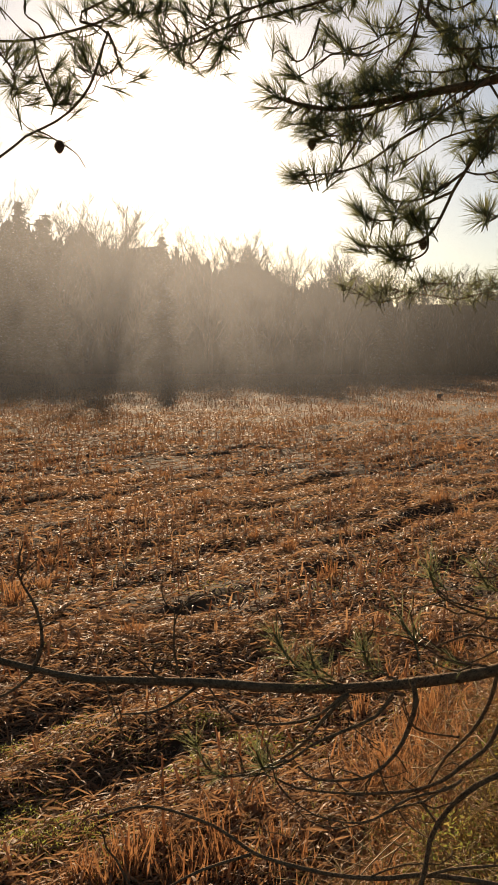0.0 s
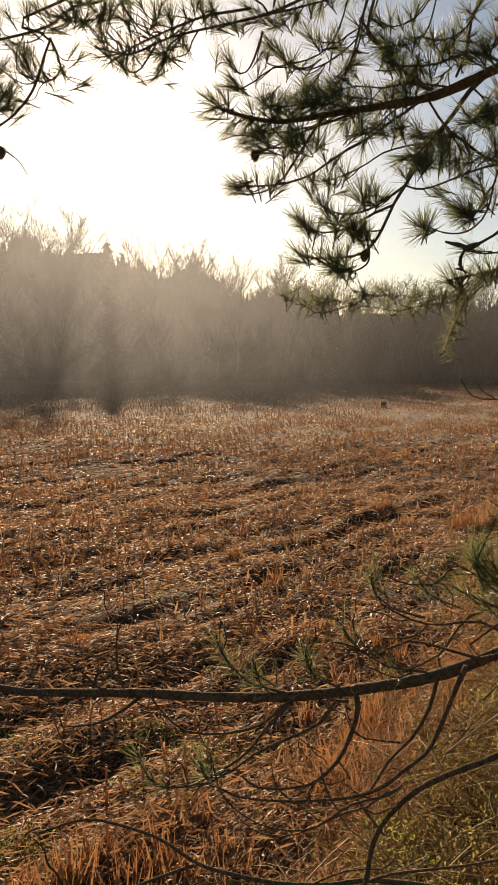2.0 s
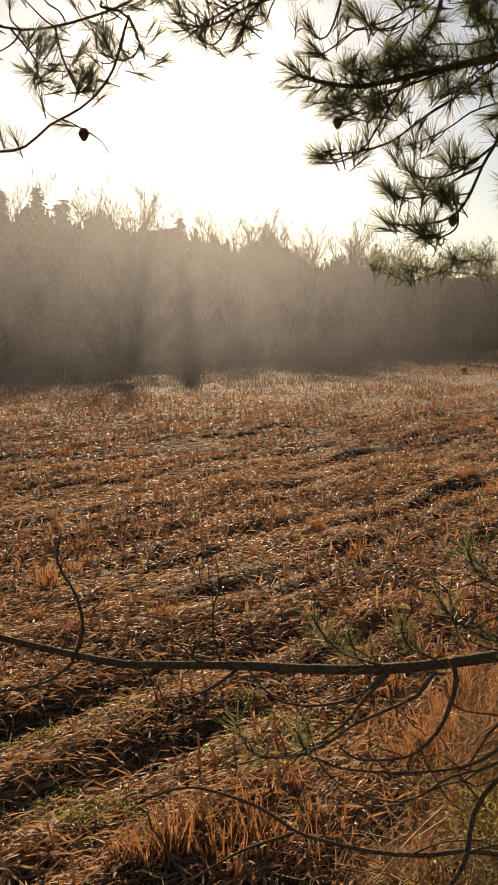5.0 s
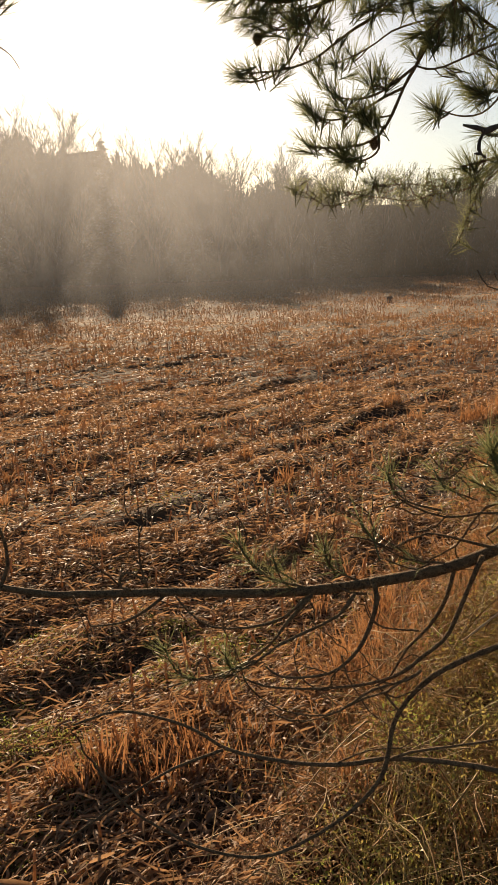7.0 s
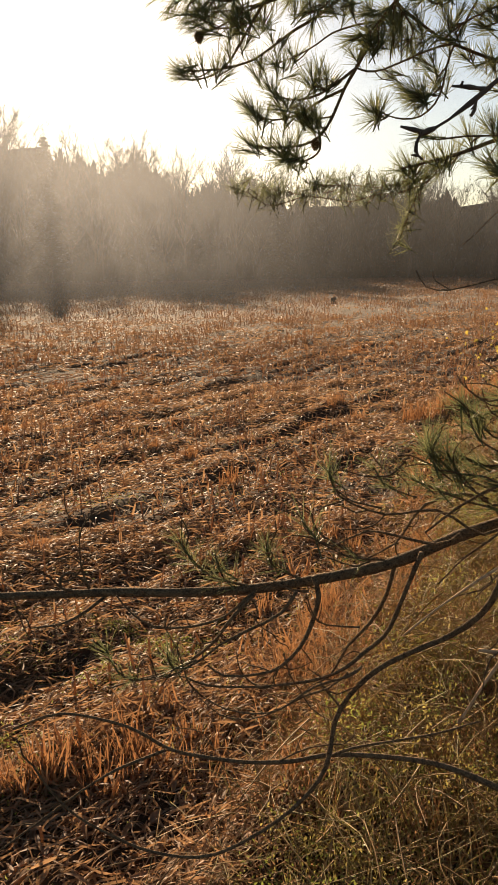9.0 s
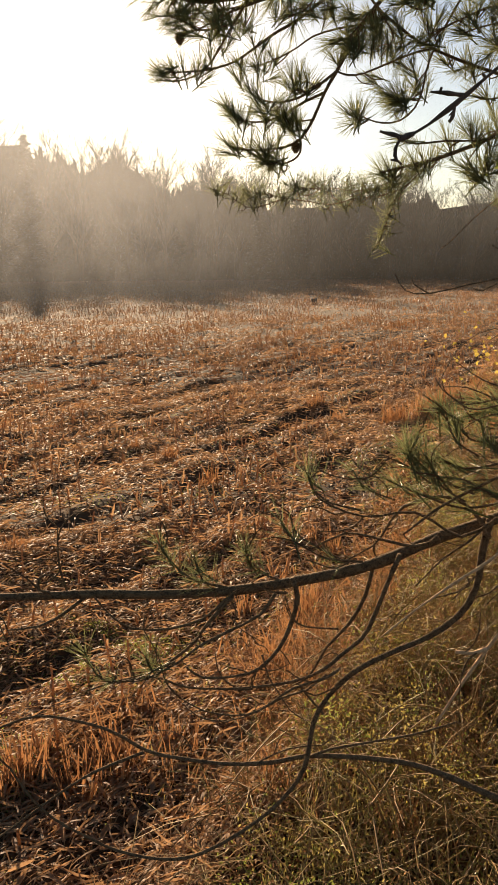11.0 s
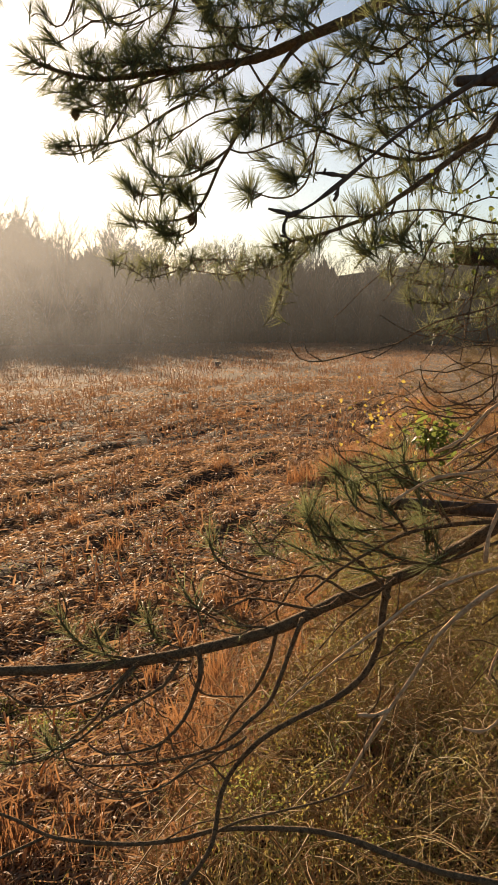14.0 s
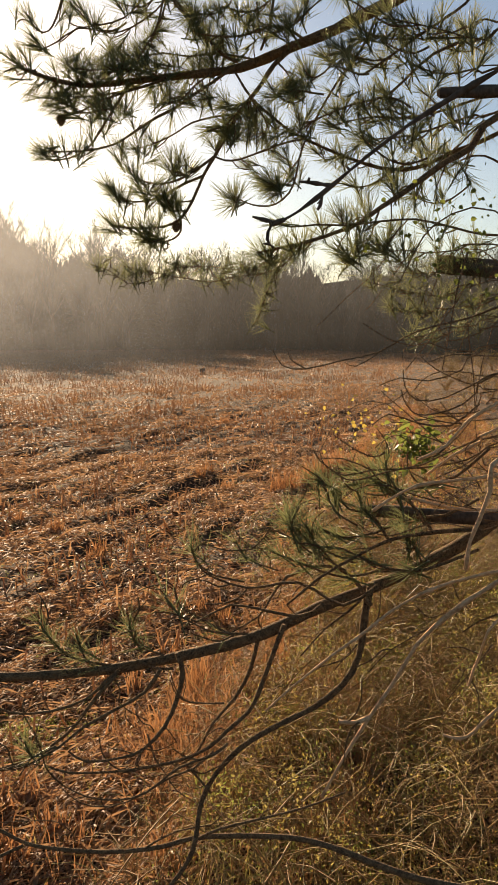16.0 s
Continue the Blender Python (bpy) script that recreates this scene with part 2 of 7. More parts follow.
def edge_point(s):
    """The place at s metres along the wood's edge, and the way out of the field."""
    for (x0, y0), (x1, y1) in zip(EDGE, EDGE[1:]):
        d = math.hypot(x1 - x0, y1 - y0)
        if s <= d:
            return x0 + (x1 - x0) * s / d, y0 + (y1 - y0) * s / d, -(y1 - y0) / d, (x1 - x0) / d
        s -= d
    return *EDGE[-1], 1, 0


def wood_top(s):
    """The wood's height at s metres along its edge: tall on the rise to the west, lower to the east."""
    return np.interp(s, (0, 60, 103, 118, 132, 142, 151, 175, 200, 260), (42.0, 40.0, 36.0, 35.5, 35.0, 32.0, 29.0, 24.5, 22.0, 20.0))


EDGE_LENGTH = sum(math.hypot(b[0] - a[0], b[1] - a[1]) for a, b in zip(EDGE, EDGE[1:]))


def bare_tree(seed, tall, spread, stout=1.0, forks=(11, 6, 6, 6)):
    """A leafless broadleaf tree: trunk, limbs, and a crown of fine twigs."""
    r = random.Random(seed)
    tv, tf, cv, cf = [], [], [], []

    def grow(base, way, length, radius, level):
        path, q, w = [base.copy()], base.copy(), way.normalized()
        n = (6, 4, 3, 2, 1)[level]
        for _ in range(n):
            w = (w + Vector((r.uniform(-.24, .24), r.uniform(-.24, .24), r.uniform(-.04, .22)))).normalized()
            q = q + w * (length / n)
            path.append(q.copy())
        if level == 4:
            s = w.orthogonal().normalized() * .016 * stout
            k = len(cv)
            cv.extend((base - s, base + s, q))
            cf.append([k, k + 1, k + 2])
            return
        v, f = (tv, tf) if level < 2 else (cv, cf)
        tube(path, radius, radius * (0.45 if level else 0.3), (6, 4, 3, 3)[level], v, f, 0.05, r)
        for k in range(forks[level]):
            t = r.uniform(0.30, 1.0)
            i = min(n - 1, int(t * n))
            at = path[i].lerp(path[i + 1], t * n - i)
            a = r.uniform(0, 6.28)
            out = Vector((math.cos(a), math.sin(a), r.uniform(0.25, 1.1)))
            grow(at, w * 0.55 + out * spread, length * r.uniform(0.34, 0.56), max(radius * 0.42, 0.017 * stout), level + 1)

    grow(Vector((0, 0, -0.3)), Vector((0, 0, 1)), tall * 0.72, tall * 0.011 * stout, 0)
    ob = empty("bare_tree")
    part("trunk", mesh_of("trunk", tv, tf, FAR_BARK, True), ob)
    part("crown", mesh_of("crown", cv, cf, FAR_TWIG), ob, "fine leafless twigs")
    ob["tall"] = max(v.z for v in cv)
    return tagged(ob, "tall leafless broadleaf tree at the wood's edge", "tree", "woodland trees")


def conifer(seed, tall):
    """A spruce-like tree: trunk, and drooping whorls of small sprays."""
    r = random.Random(seed)
    tv, tf = [], []
    tube(spline([(0, 0, -0.3), (0.05, 0, tall * 0.5), (0, 0.05, tall)], 1.5), tall * 0.012, 0.03, 6, tv, tf, 0.04, r)
    v, f = [], []
    z = tall * 0.12
    while z < tall * 0.985:
        reach = ((tall - z) * 0.24 + 0.35) * r.uniform(0.55, 1.15)
        for k in range(r.randint(4, 6)):
            a = r.uniform(0, 6.28)
            n = max(3, int(reach / 0.28))
            for i in range(n):
                t = (i + 0.7) / n
                c = Vector((math.cos(a) * reach * t, math.sin(a) * reach * t, z - 0.35 * reach * t * t + 0.1 * t))
                for _ in range(2):
                    b = r.uniform(0, 6.28)
                    e = Vector((math.cos(b), math.sin(b), r.uniform(-.7, .2))) * r.uniform(.35, .7)
                    s = Vector((-math.sin(b), math.cos(b), r.uniform(-.4, .4))) * r.uniform(.12, .26)
                    k0 = len(v)
                    v += [c - s, c + s, c + e]
                    f.append([k0, k0 + 1, k0 + 2])
        z += tall * r.uniform(0.011, 0.018)
    ob = empty("conifer_tree")
    part("trunk", mesh_of("trunk", tv, tf, FAR_BARK, True), ob)
    part("crown", mesh_of("crown", v, f, FAR_GREEN), ob, "dark green needle sprays")
    ob["tall"] = tall
    return tagged(ob, "dark green conifer standing in the wood", "tree", "woodland conifers")


def thicket_bush(seed):
    """A woodland-edge bush: many stems and small dry leaves."""
    r = random.Random(seed)
    sv, sf, lv, lf = [], [], [], []
    for _ in range(26):
        a, h = r.uniform(0, 6.28), r.uniform(1.5, 4.6)
        lean = r.uniform(0.2, 1.7)
        p = [Vector((math.cos(a) * 0.3, math.sin(a) * 0.3, -0.1))]
        for t in (0.35, 0.7, 1.0):
            p.append(Vector((math.cos(a) * (0.3 + lean * t) + r.uniform(-.2, .2), math.sin(a) * (0.3 + lean * t) + r.uniform(-.2, .2), h * t)))
        tube(p, 0.03, 0.008, 3, sv, sf, 0.05, r)
        for _ in range(30):
            t = r.uniform(0.05, 1)
            i = min(2, int(t * 3))
            c = p[i].lerp(p[i + 1], t * 3 - i) + Vector((r.gauss(0, .3), r.gauss(0, .3), r.gauss(0, .25)))
            e = Vector((r.uniform(-1, 1), r.uniform(-1, 1), r.uniform(-1, 1))).normalized() * r.uniform(.08, .2)
            s = e.orthogonal().normalized() * r.uniform(.04, .1)
            k0 = len(lv)
            lv += [c - e, c + s, c + e, c - s]
            lf.append([k0, k0 + 1, k0 + 2, k0 + 3])
    ob = empty("thicket_bush")
    part("stem_cluster", mesh_of("stem_cluster", sv, sf, FAR_BARK), ob)
    part("foliage", mesh_of("foliage", lv, lf, FAR_BUSH), ob, "small dull brown-green leaves")
    return tagged(ob, "dense dull brown thicket bush at the field edge", "bush", "thicket along the wood")


def turned(x, y, z, yaw, s):
    return Matrix.Translation((x, y, z)) @ Matrix.Rotation(yaw, 4, 'Z') @ Matrix.Diagonal((s, s, s, 1))


def plant(template, x, y, s, r):
    ob = copy_thing(template, Matrix.Identity(4))
    ob.matrix_basis = turned(x, y, 0, r.uniform(0, 6.28), s)
    return ob


r = random.Random(3)
lone = bare_tree(15, 20, 0.7, 1.5, (17, 9, 7, 7))
bare = [bare_tree(11, 18, 0.55), bare_tree(12, 17, 0.8), bare_tree(13, 19, 0.45)]
firs = [conifer(21, 18), conifer(22, 16)]
bushes = [thicket_bush(31), thicket_bush(32), thicket_bush(33)]
first = {}
s = 4.0
while s < EDGE_LENGTH:
    x, y, ox, oy = edge_point(s)
    az = math.degrees(math.atan2(x, y))
    for depth in (1.5, 7, 14):
        px, py = x + ox * (depth + r.uniform(-2, 2)), y + oy * (depth + r.uniform(-2, 2))
        if az < -9.5 and r.random() < 0.85 or r.random() < 0.10:
            t = r.choice(firs)
            size = float(wood_top(s)) * (r.uniform(.76, .90) if az < -6 else r.uniform(.6, .74)) / t["tall"]
        else:
            t = r.choice(bare)
            size = float(wood_top(s)) * r.uniform(.76, .92) * (1 + .006 * depth) / t["tall"]
        if depth > 10 and (r.random() < 0.35 or not -27 < az < 40):
            continue
        if t not in first:
            first[t] = 1
            t.matrix_basis = turned(px, py, 0, r.uniform(0, 6.28), size)
        else:
            plant(t, px, py, size, r)
    for depth in (-0.5, 4.5):
        t = r.choice(bushes)
        px, py, size = x + ox * depth + r.uniform(-1.5, 1.5), y + oy * depth + r.uniform(-1.5, 1.5), r.uniform(0.8, 1.6)
        if t not in first:
            first[t] = 1
            t.matrix_basis = turned(px, py, 0, 0, size)
        else:
            plant(t, px, py, size, r)
    s += r.uniform(3.4, 4.8)

# lone crowns that stand above the rest
for k, (x, y, tall) in enumerate(((13.0, 155.5, 25.2), (1.6, 155.0, 27.4), (-1.0, 156.0, 25.4), (21.0, 156.0, 21.5), (47.0, 150.5, 20.4))):
    if k:
        plant(lone, x, y, tall / lone["tall"], r)
    else:
        lone.matrix_basis = turned(x, y, 0, 1.0, tall / lone["tall"])

# the depth of the wood behind its edge: one ragged mass
bv, bf = [], []
n = 1500
crowns = []
c = 0.0
while c < EDGE_LENGTH:
    crowns.append((c, float(wood_top(c)) * (r.uniform(.70, .83) if c < 126 else r.uniform(.64, .77) if c < 152 else r.uniform(.58, .74)), r.uniform(1.2, 3.0)))
    c += r.uniform(1.2, 3.0)
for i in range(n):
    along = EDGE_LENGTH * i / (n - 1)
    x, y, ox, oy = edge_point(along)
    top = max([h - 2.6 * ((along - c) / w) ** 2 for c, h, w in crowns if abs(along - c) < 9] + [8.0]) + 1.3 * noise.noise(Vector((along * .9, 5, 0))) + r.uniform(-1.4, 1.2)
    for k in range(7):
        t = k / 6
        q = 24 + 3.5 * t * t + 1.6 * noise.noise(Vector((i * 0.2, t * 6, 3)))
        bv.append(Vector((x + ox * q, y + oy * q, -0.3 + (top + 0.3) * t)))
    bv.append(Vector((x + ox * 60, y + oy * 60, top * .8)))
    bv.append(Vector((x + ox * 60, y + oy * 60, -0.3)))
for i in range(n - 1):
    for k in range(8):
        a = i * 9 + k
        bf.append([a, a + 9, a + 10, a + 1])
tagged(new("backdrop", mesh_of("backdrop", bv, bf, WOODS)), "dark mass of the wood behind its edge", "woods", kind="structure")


# twigs and dry leaves that fill the wood's edge up to its ragged top
q = np.random.default_rng(35)
count = 210000
at_s, deep = q.random(count) * EDGE_LENGTH, 1.0 + 24 * q.random(count)
base = np.array([edge_point(v) for v in np.linspace(0, EDGE_LENGTH, 1200)])
b = base[np.minimum((at_s / EDGE_LENGTH * 1199).astype(int), 1199)]
crest = wood_top(at_s) * .73 + 1.5 * np.sin(at_s * .11) + 1.1 * np.sin(at_s * .37 + 1) + .9 * np.sin(at_s * .93 + deep) + .8 * np.sin(at_s * 2.3 + deep * 2) 
up = crest * q.random(count) ** 1.15
me = scatter("woodland_thicket", [(-.5, 0, 0), (0, -.10, .05), (.5, 0, -.04), (0, .10, .05)], [(0, 1, 2, 3)], np.stack([b[:, 0] + b[:, 2] * deep, b[:, 1] + b[:, 3] * deep, up], 1),
             q.uniform(0, 6.28, count), q.normal(-.4, .8, count), q.normal(0, .9, count), np.stack([q.uniform(.25, .75, count), q.uniform(.25, .8, count), np.full(count, .6)], 1), FAR_BUSH)
tagged(new("woodland_thicket", me), "dull brown tangle of twigs filling the wood", "undergrowth", kind="stuff")

# added translucent sheets, sunlit from behind, imitate haze and glare over the far field
GLARE_VEIL = bpy.data.materials.new("mist")
GLARE_VEIL.use_nodes = True
n, l = GLARE_VEIL.node_tree.nodes, GLARE_VEIL.node_tree.links
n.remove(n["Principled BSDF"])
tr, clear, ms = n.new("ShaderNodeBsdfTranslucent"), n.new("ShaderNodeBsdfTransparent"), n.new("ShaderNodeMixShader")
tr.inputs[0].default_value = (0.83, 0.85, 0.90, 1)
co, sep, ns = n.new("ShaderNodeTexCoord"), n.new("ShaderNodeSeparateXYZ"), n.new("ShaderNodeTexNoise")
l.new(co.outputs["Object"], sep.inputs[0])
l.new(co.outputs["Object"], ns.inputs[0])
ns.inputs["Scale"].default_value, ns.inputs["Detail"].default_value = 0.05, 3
# denser upwards, as the imitated glare brightens towards the treetops
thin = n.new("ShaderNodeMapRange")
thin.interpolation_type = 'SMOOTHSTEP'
for key, value in (("From Min", 0.0), ("From Max", 17.0), ("To Min", VEIL_DENSE * 0.5), ("To Max", VEIL_DENSE)):
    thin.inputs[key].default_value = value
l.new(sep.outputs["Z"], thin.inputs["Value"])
# densest under the sun's bearing, so the imitated glare fades to both sides
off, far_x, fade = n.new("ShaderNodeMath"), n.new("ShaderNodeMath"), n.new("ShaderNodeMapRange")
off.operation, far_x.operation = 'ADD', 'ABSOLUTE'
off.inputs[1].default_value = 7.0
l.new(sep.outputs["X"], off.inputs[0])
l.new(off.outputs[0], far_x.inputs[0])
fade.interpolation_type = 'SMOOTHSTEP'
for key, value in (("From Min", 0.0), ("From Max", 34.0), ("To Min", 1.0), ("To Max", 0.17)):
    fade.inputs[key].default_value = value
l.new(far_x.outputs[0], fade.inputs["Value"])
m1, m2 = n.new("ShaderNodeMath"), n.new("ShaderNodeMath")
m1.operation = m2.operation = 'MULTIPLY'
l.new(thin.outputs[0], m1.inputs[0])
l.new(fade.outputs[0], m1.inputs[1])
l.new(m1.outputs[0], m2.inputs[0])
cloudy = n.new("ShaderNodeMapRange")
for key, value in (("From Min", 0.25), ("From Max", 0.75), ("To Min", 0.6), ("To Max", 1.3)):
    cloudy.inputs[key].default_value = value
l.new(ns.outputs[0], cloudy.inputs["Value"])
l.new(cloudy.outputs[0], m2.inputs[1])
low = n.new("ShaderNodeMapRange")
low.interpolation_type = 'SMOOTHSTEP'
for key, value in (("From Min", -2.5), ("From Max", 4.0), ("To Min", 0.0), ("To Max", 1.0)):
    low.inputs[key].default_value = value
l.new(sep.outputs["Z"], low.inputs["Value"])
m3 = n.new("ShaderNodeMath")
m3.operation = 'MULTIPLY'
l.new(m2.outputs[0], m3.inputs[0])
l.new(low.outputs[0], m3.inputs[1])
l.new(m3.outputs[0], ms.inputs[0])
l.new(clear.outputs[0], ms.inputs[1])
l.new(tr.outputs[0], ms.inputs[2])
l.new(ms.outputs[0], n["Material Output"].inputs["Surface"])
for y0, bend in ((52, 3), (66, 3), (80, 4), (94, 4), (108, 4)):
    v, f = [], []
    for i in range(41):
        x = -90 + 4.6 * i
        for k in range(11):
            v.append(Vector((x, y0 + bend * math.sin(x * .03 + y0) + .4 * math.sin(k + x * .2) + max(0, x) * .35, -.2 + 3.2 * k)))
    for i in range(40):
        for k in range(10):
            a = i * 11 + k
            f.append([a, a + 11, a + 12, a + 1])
    tagged(new("mist", mesh_of("mist", v, f, GLARE_VEIL, True)), "thin translucent sheet standing in for haze and sun glare over the far field", "mist", kind="stuff")

# ---- field: stubble, litter, grass ----


def field_points(count, y0, y1, seed, power=1.0):
    """Places in the wedge of field that lies before the trees, within y0 to y1."""
    g = np.random.default_rng(seed)
    y = y0 + (y1 - y0) * g.random(count) ** power
    x = y * (-0.42 + g.random(count) * 1.12)
    return x, y, g


def in_field(x, y, margin=0.0):
    ok = border(x, y) < margin
    ex, ey = np.array([e[0] for e in EDGE[:9]]), np.array([e[1] for e in EDGE[:9]])
    return ok & (y < np.interp(x, ex, ey) - 2) & (x < 66)


def stubble(name, y0, y1, per_m, sides, seed, rings):
    """Cut corn stalks standing in their rows."""
    g = np.random.default_rng(seed)
    us = np.arange(-120, 90, 0.76)
    ws = np.arange(-60, 190, 1.0 / per_m)
    u, w = np.meshgrid(us, ws)
    u = (u + g.normal(0, 0.05, u.shape)).ravel()
    w = (w + g.uniform(-.12, .12, w.shape)).ravel()
    x, y = u * ACROSS[0] + w * ALONG[0], u * ACROSS[1] + w * ALONG[1]
    keep = (y > y0) & (y <= y1) & (x > -0.44 * y) & (x < 0.68 * y) & in_field(x, y, -0.2)
    stand = 0.55 + 0.5 * patches(x, y, 4.5, 2.6, 6) + 0.45 * patches(x, y, 1.6, 2.2, 11)
    keep &= (g.random(len(x)) < np.clip(stand, 0.12, 0.95)) & (tracks(x, y) < 0.35) & (hollow(x, y) < 0.2)
    x, y, stand = x[keep], y[keep], stand[keep]
    tv, tf = [], []
    for i, (h, rad) in enumerate(rings):
        for k in range(sides):
            a = 6.283 * k / sides
            tv.append((math.cos(a) * rad, math.sin(a) * rad, h))
    for i in range(len(rings) - 1):
        for k in range(sides):
            a, b = i * sides + k, i * sides + (k + 1) % sides
            tf.append((a, b, b + sides, a + sides))
    m = len(x)
    size = np.clip(g.normal(0.25, 0.10, m) + 0.30 * (stand - 0.55), 0.06, 0.75)
    wide = g.uniform(0.75, 1.3, m)
    z = height(x, y)
    me = scatter(name, tv, tf, np.stack([x, y, z - 0.03], 1), g.uniform(0, 6.28, m), g.normal(0, 0.24, m), g.normal(0, 0.24, m),
                 np.stack([wide, wide, size], 1), STALK)
    tagged(new(name, me), "pale brown cut corn stalks standing in rows", "stubble", kind="stuff")
    return x, y, z, size


FINE = ((0, .014), (.35, .012), (.38, .015), (.42, .012), (.97, .0125), (1.0, .004))
COARSE = ((0, .016), (1.0, .013))
spots = [stubble("corn_stubble", 12.5, 32, 4.6, 5, 41, FINE), stubble("corn_stubble", 32, 62, 4.2, 4, 42, COARSE), stubble("corn_stubble", 62, 150, 3.6, 3, 43, ((0, .022), (1.0, .018)))]

# the nearest stalks, each standing by itself


def corn_stalk(seed):
    q = random.Random(seed)
    v, f = [], []
    h = q.uniform(.24, .5)
    lean = Vector((q.uniform(-.1, .1), q.uniform(-.1, .1), 0))
    tube([Vector((0, 0, -.03)), lean * .4 + Vector((0, 0, h * .38)), lean * .45 + Vector((0, 0, h * .42)), lean * .5 + Vector((0, 0, h * .46)), lean + Vector((0, 0, h))], .014, .011, 7, v, f, .10, q)
    ob = new("corn_stalk", mesh_of("corn_stalk", v, f, STALK, True))
    for _ in range(q.randint(1, 3)):
        n, w = q.uniform(.12, .3), q.uniform(.016, .03)
        lv = [Vector((a * n, b * w, c * n)) for a, b, c in ((0, -.35, 0), (0, .35, 0), (.25, -.5, .12), (.25, .5, .12), (.5, -.45, .10), (.5, .45, .12), (.78, -.3, -.06), (.78, .28, -.02), (1, 0, -.2))]
        m = Matrix.Translation(lean * .6 + Vector((0, 0, h * q.uniform(.3, .9)))) @ Matrix.Rotation(q.uniform(0, 6.28), 4, 'Z') @ Matrix.Rotation(q.uniform(-.9, .9), 4, 'Y')
        part("dry_leaf", mesh_of("dry_leaf", lv, [[0, 2, 3, 1], [2, 4, 5, 3], [4, 6, 7, 5], [6, 8, 7]], LITTER), ob, "curled dry leaf", m)
    return tagged(ob, "cut corn stalk with dry leaves standing in its row", "corn stalk", "corn stalks near the border")


stalks = [corn_stalk(k) for k in range(400, 407)]
g = random.Random(44)
made = 0
for u in range(-22, 22):
    for w in range(0, 60):
        uu, ww = u * .76 + g.gauss(0, .05), w * .22 + g.uniform(-.06, .06)
        x, y = uu * ACROSS[0] + ww * ALONG[0], uu * ACROSS[1] + ww * ALONG[1]
        if not (5.0 < y < 12.5 and -.42 * y < x < .6 * y) or border(x, y) > -.2 or hollow(x, y) > .2 or tracks(x, y) > .35:
            continue
        if g.random() > .55 + .45 * patches(x, y, 1.6, 2.2, 11) or made > 290:
            continue
        m = Matrix.Translation((x, y, float(height(x, y)))) @ Matrix.Rotation(g.uniform(0, 6.28), 4, 'Z') @ Matrix.Rotation(g.gauss(0, .2), 4, 'X')
        m = m @ Matrix.Diagonal((1, 1, g.uniform(.7, 1.2), 1))
        if made < len(stalks):
            stalks[made].matrix_basis = m
        else:
            copy_thing(g.choice(stalks), Matrix.Identity(4)).matrix_basis = m
        made += 1

# dry leaves that still hang on the stalks
LEAF_V = [(0, -.35, 0), (0, .35, 0), (.25, -.5, .10), (.25, .5, .10), (.5, -.45, .07), (.5, .45, .10), (.75, -.32, -.05), (.75, .28, 0), (1, 0, -.14)]
LEAF_F3 = [(0, 2, 3), (0, 3, 1), (2, 4, 5), (2, 5, 3), (4, 6, 7), (4, 7, 5), (6, 8, 7)]
g = np.random.default_rng(50)
for (x, y, z, size), share in zip(spots, (1.8, 1.7, 0.9)):
    pick = g.integers(0, len(x), int(len(x) * share))
    m = len(pick)
    length, wide = g.uniform(.12, .34, m), g.uniform(.016, .040, m)
    me = scatter("hanging_corn_leaf", LEAF_V, LEAF_F3, np.stack([x[pick], y[pick], z[pick] + size[pick] * g.uniform(.2, .95, m)], 1), g.uniform(0, 6.28, m),
                 np.where(g.random(m) < .5, g.uniform(-1.6, -1.0, m), g.uniform(-.9, 1.0, m)), g.uniform(-1, 1, m), np.stack([length, wide, length], 1), LITTER)
    tagged(new("dry_corn_leaves", me), "curled dry corn leaves hanging on the stubble", "corn leaves", kind="stuff")


def litter(name, count, y0, y1, seed, long, wide, power, mat_, weed_side=False):
    x, y, g = field_points(count, y0, y1, seed, power)
    b = border(x, y)
    keep = ((b < 1.9) if not weed_side else (b > 0.2)) & (y < np.interp(x, [e[0] for e in EDGE[:9]], [e[1] for e in EDGE[:9]]))
    keep &= g.random(count) < np.clip(0.55 + 0.65 * patches(x, y, 2.0, 2.2, 9) - 0.24 * tracks(x, y) - 0.62 * hollow(x, y), 0.34, 1)
    x, y = x[keep], y[keep]
    m = len(x)
    yaw = np.where(g.random(m) < 0.55, math.pi / 2 - ROW_AZ + g.normal(0, 0.5, m) + math.pi * g.integers(0, 2, m), g.uniform(0, 6.28, m))
    length, w = g.uniform(long[0], long[1], m), g.uniform(wide[0], wide[1], m)
    me = scatter(name, LEAF_V, LEAF_F3, np.stack([x, y, height(x, y) + g.uniform(0.005, 0.07, m)], 1), yaw, g.normal(-0.05, 0.22, m), g.normal(0, 0.6, m),
                 np.stack([length, w, length * g.uniform(0.5, 1.6, m)], 1), mat_)
    tagged(new(name, me), "tan corn leaves and husks littering the soil", "crop litter", kind="stuff")


litter("corn_litter", 105000, 4.5, 14, 61, (.08, .36), (.006, .021), 0.7, LITTER)
litter("corn_litter", 90000, 13, 30, 62, (.12, .42), (.011, .034), 0.7, LITTER)
litter("corn_litter", 46000, 29, 62, 63, (.18, .50), (.025, .06), 0.7, LITTER)
litter("leaf_litter", 40000, 12, 125, 68, (.15, .5), (.03, .10), 0.8, LITTER, True)
litter("leaf_litter", 60000, 4.3, 13, 67, (.04, .22), (.005, .016), 0.8, LITTER, True)
litter("corn_litter", 60000, 58, 165, 64, (.2, .5), (.03, .09), 0.75, LITTER)

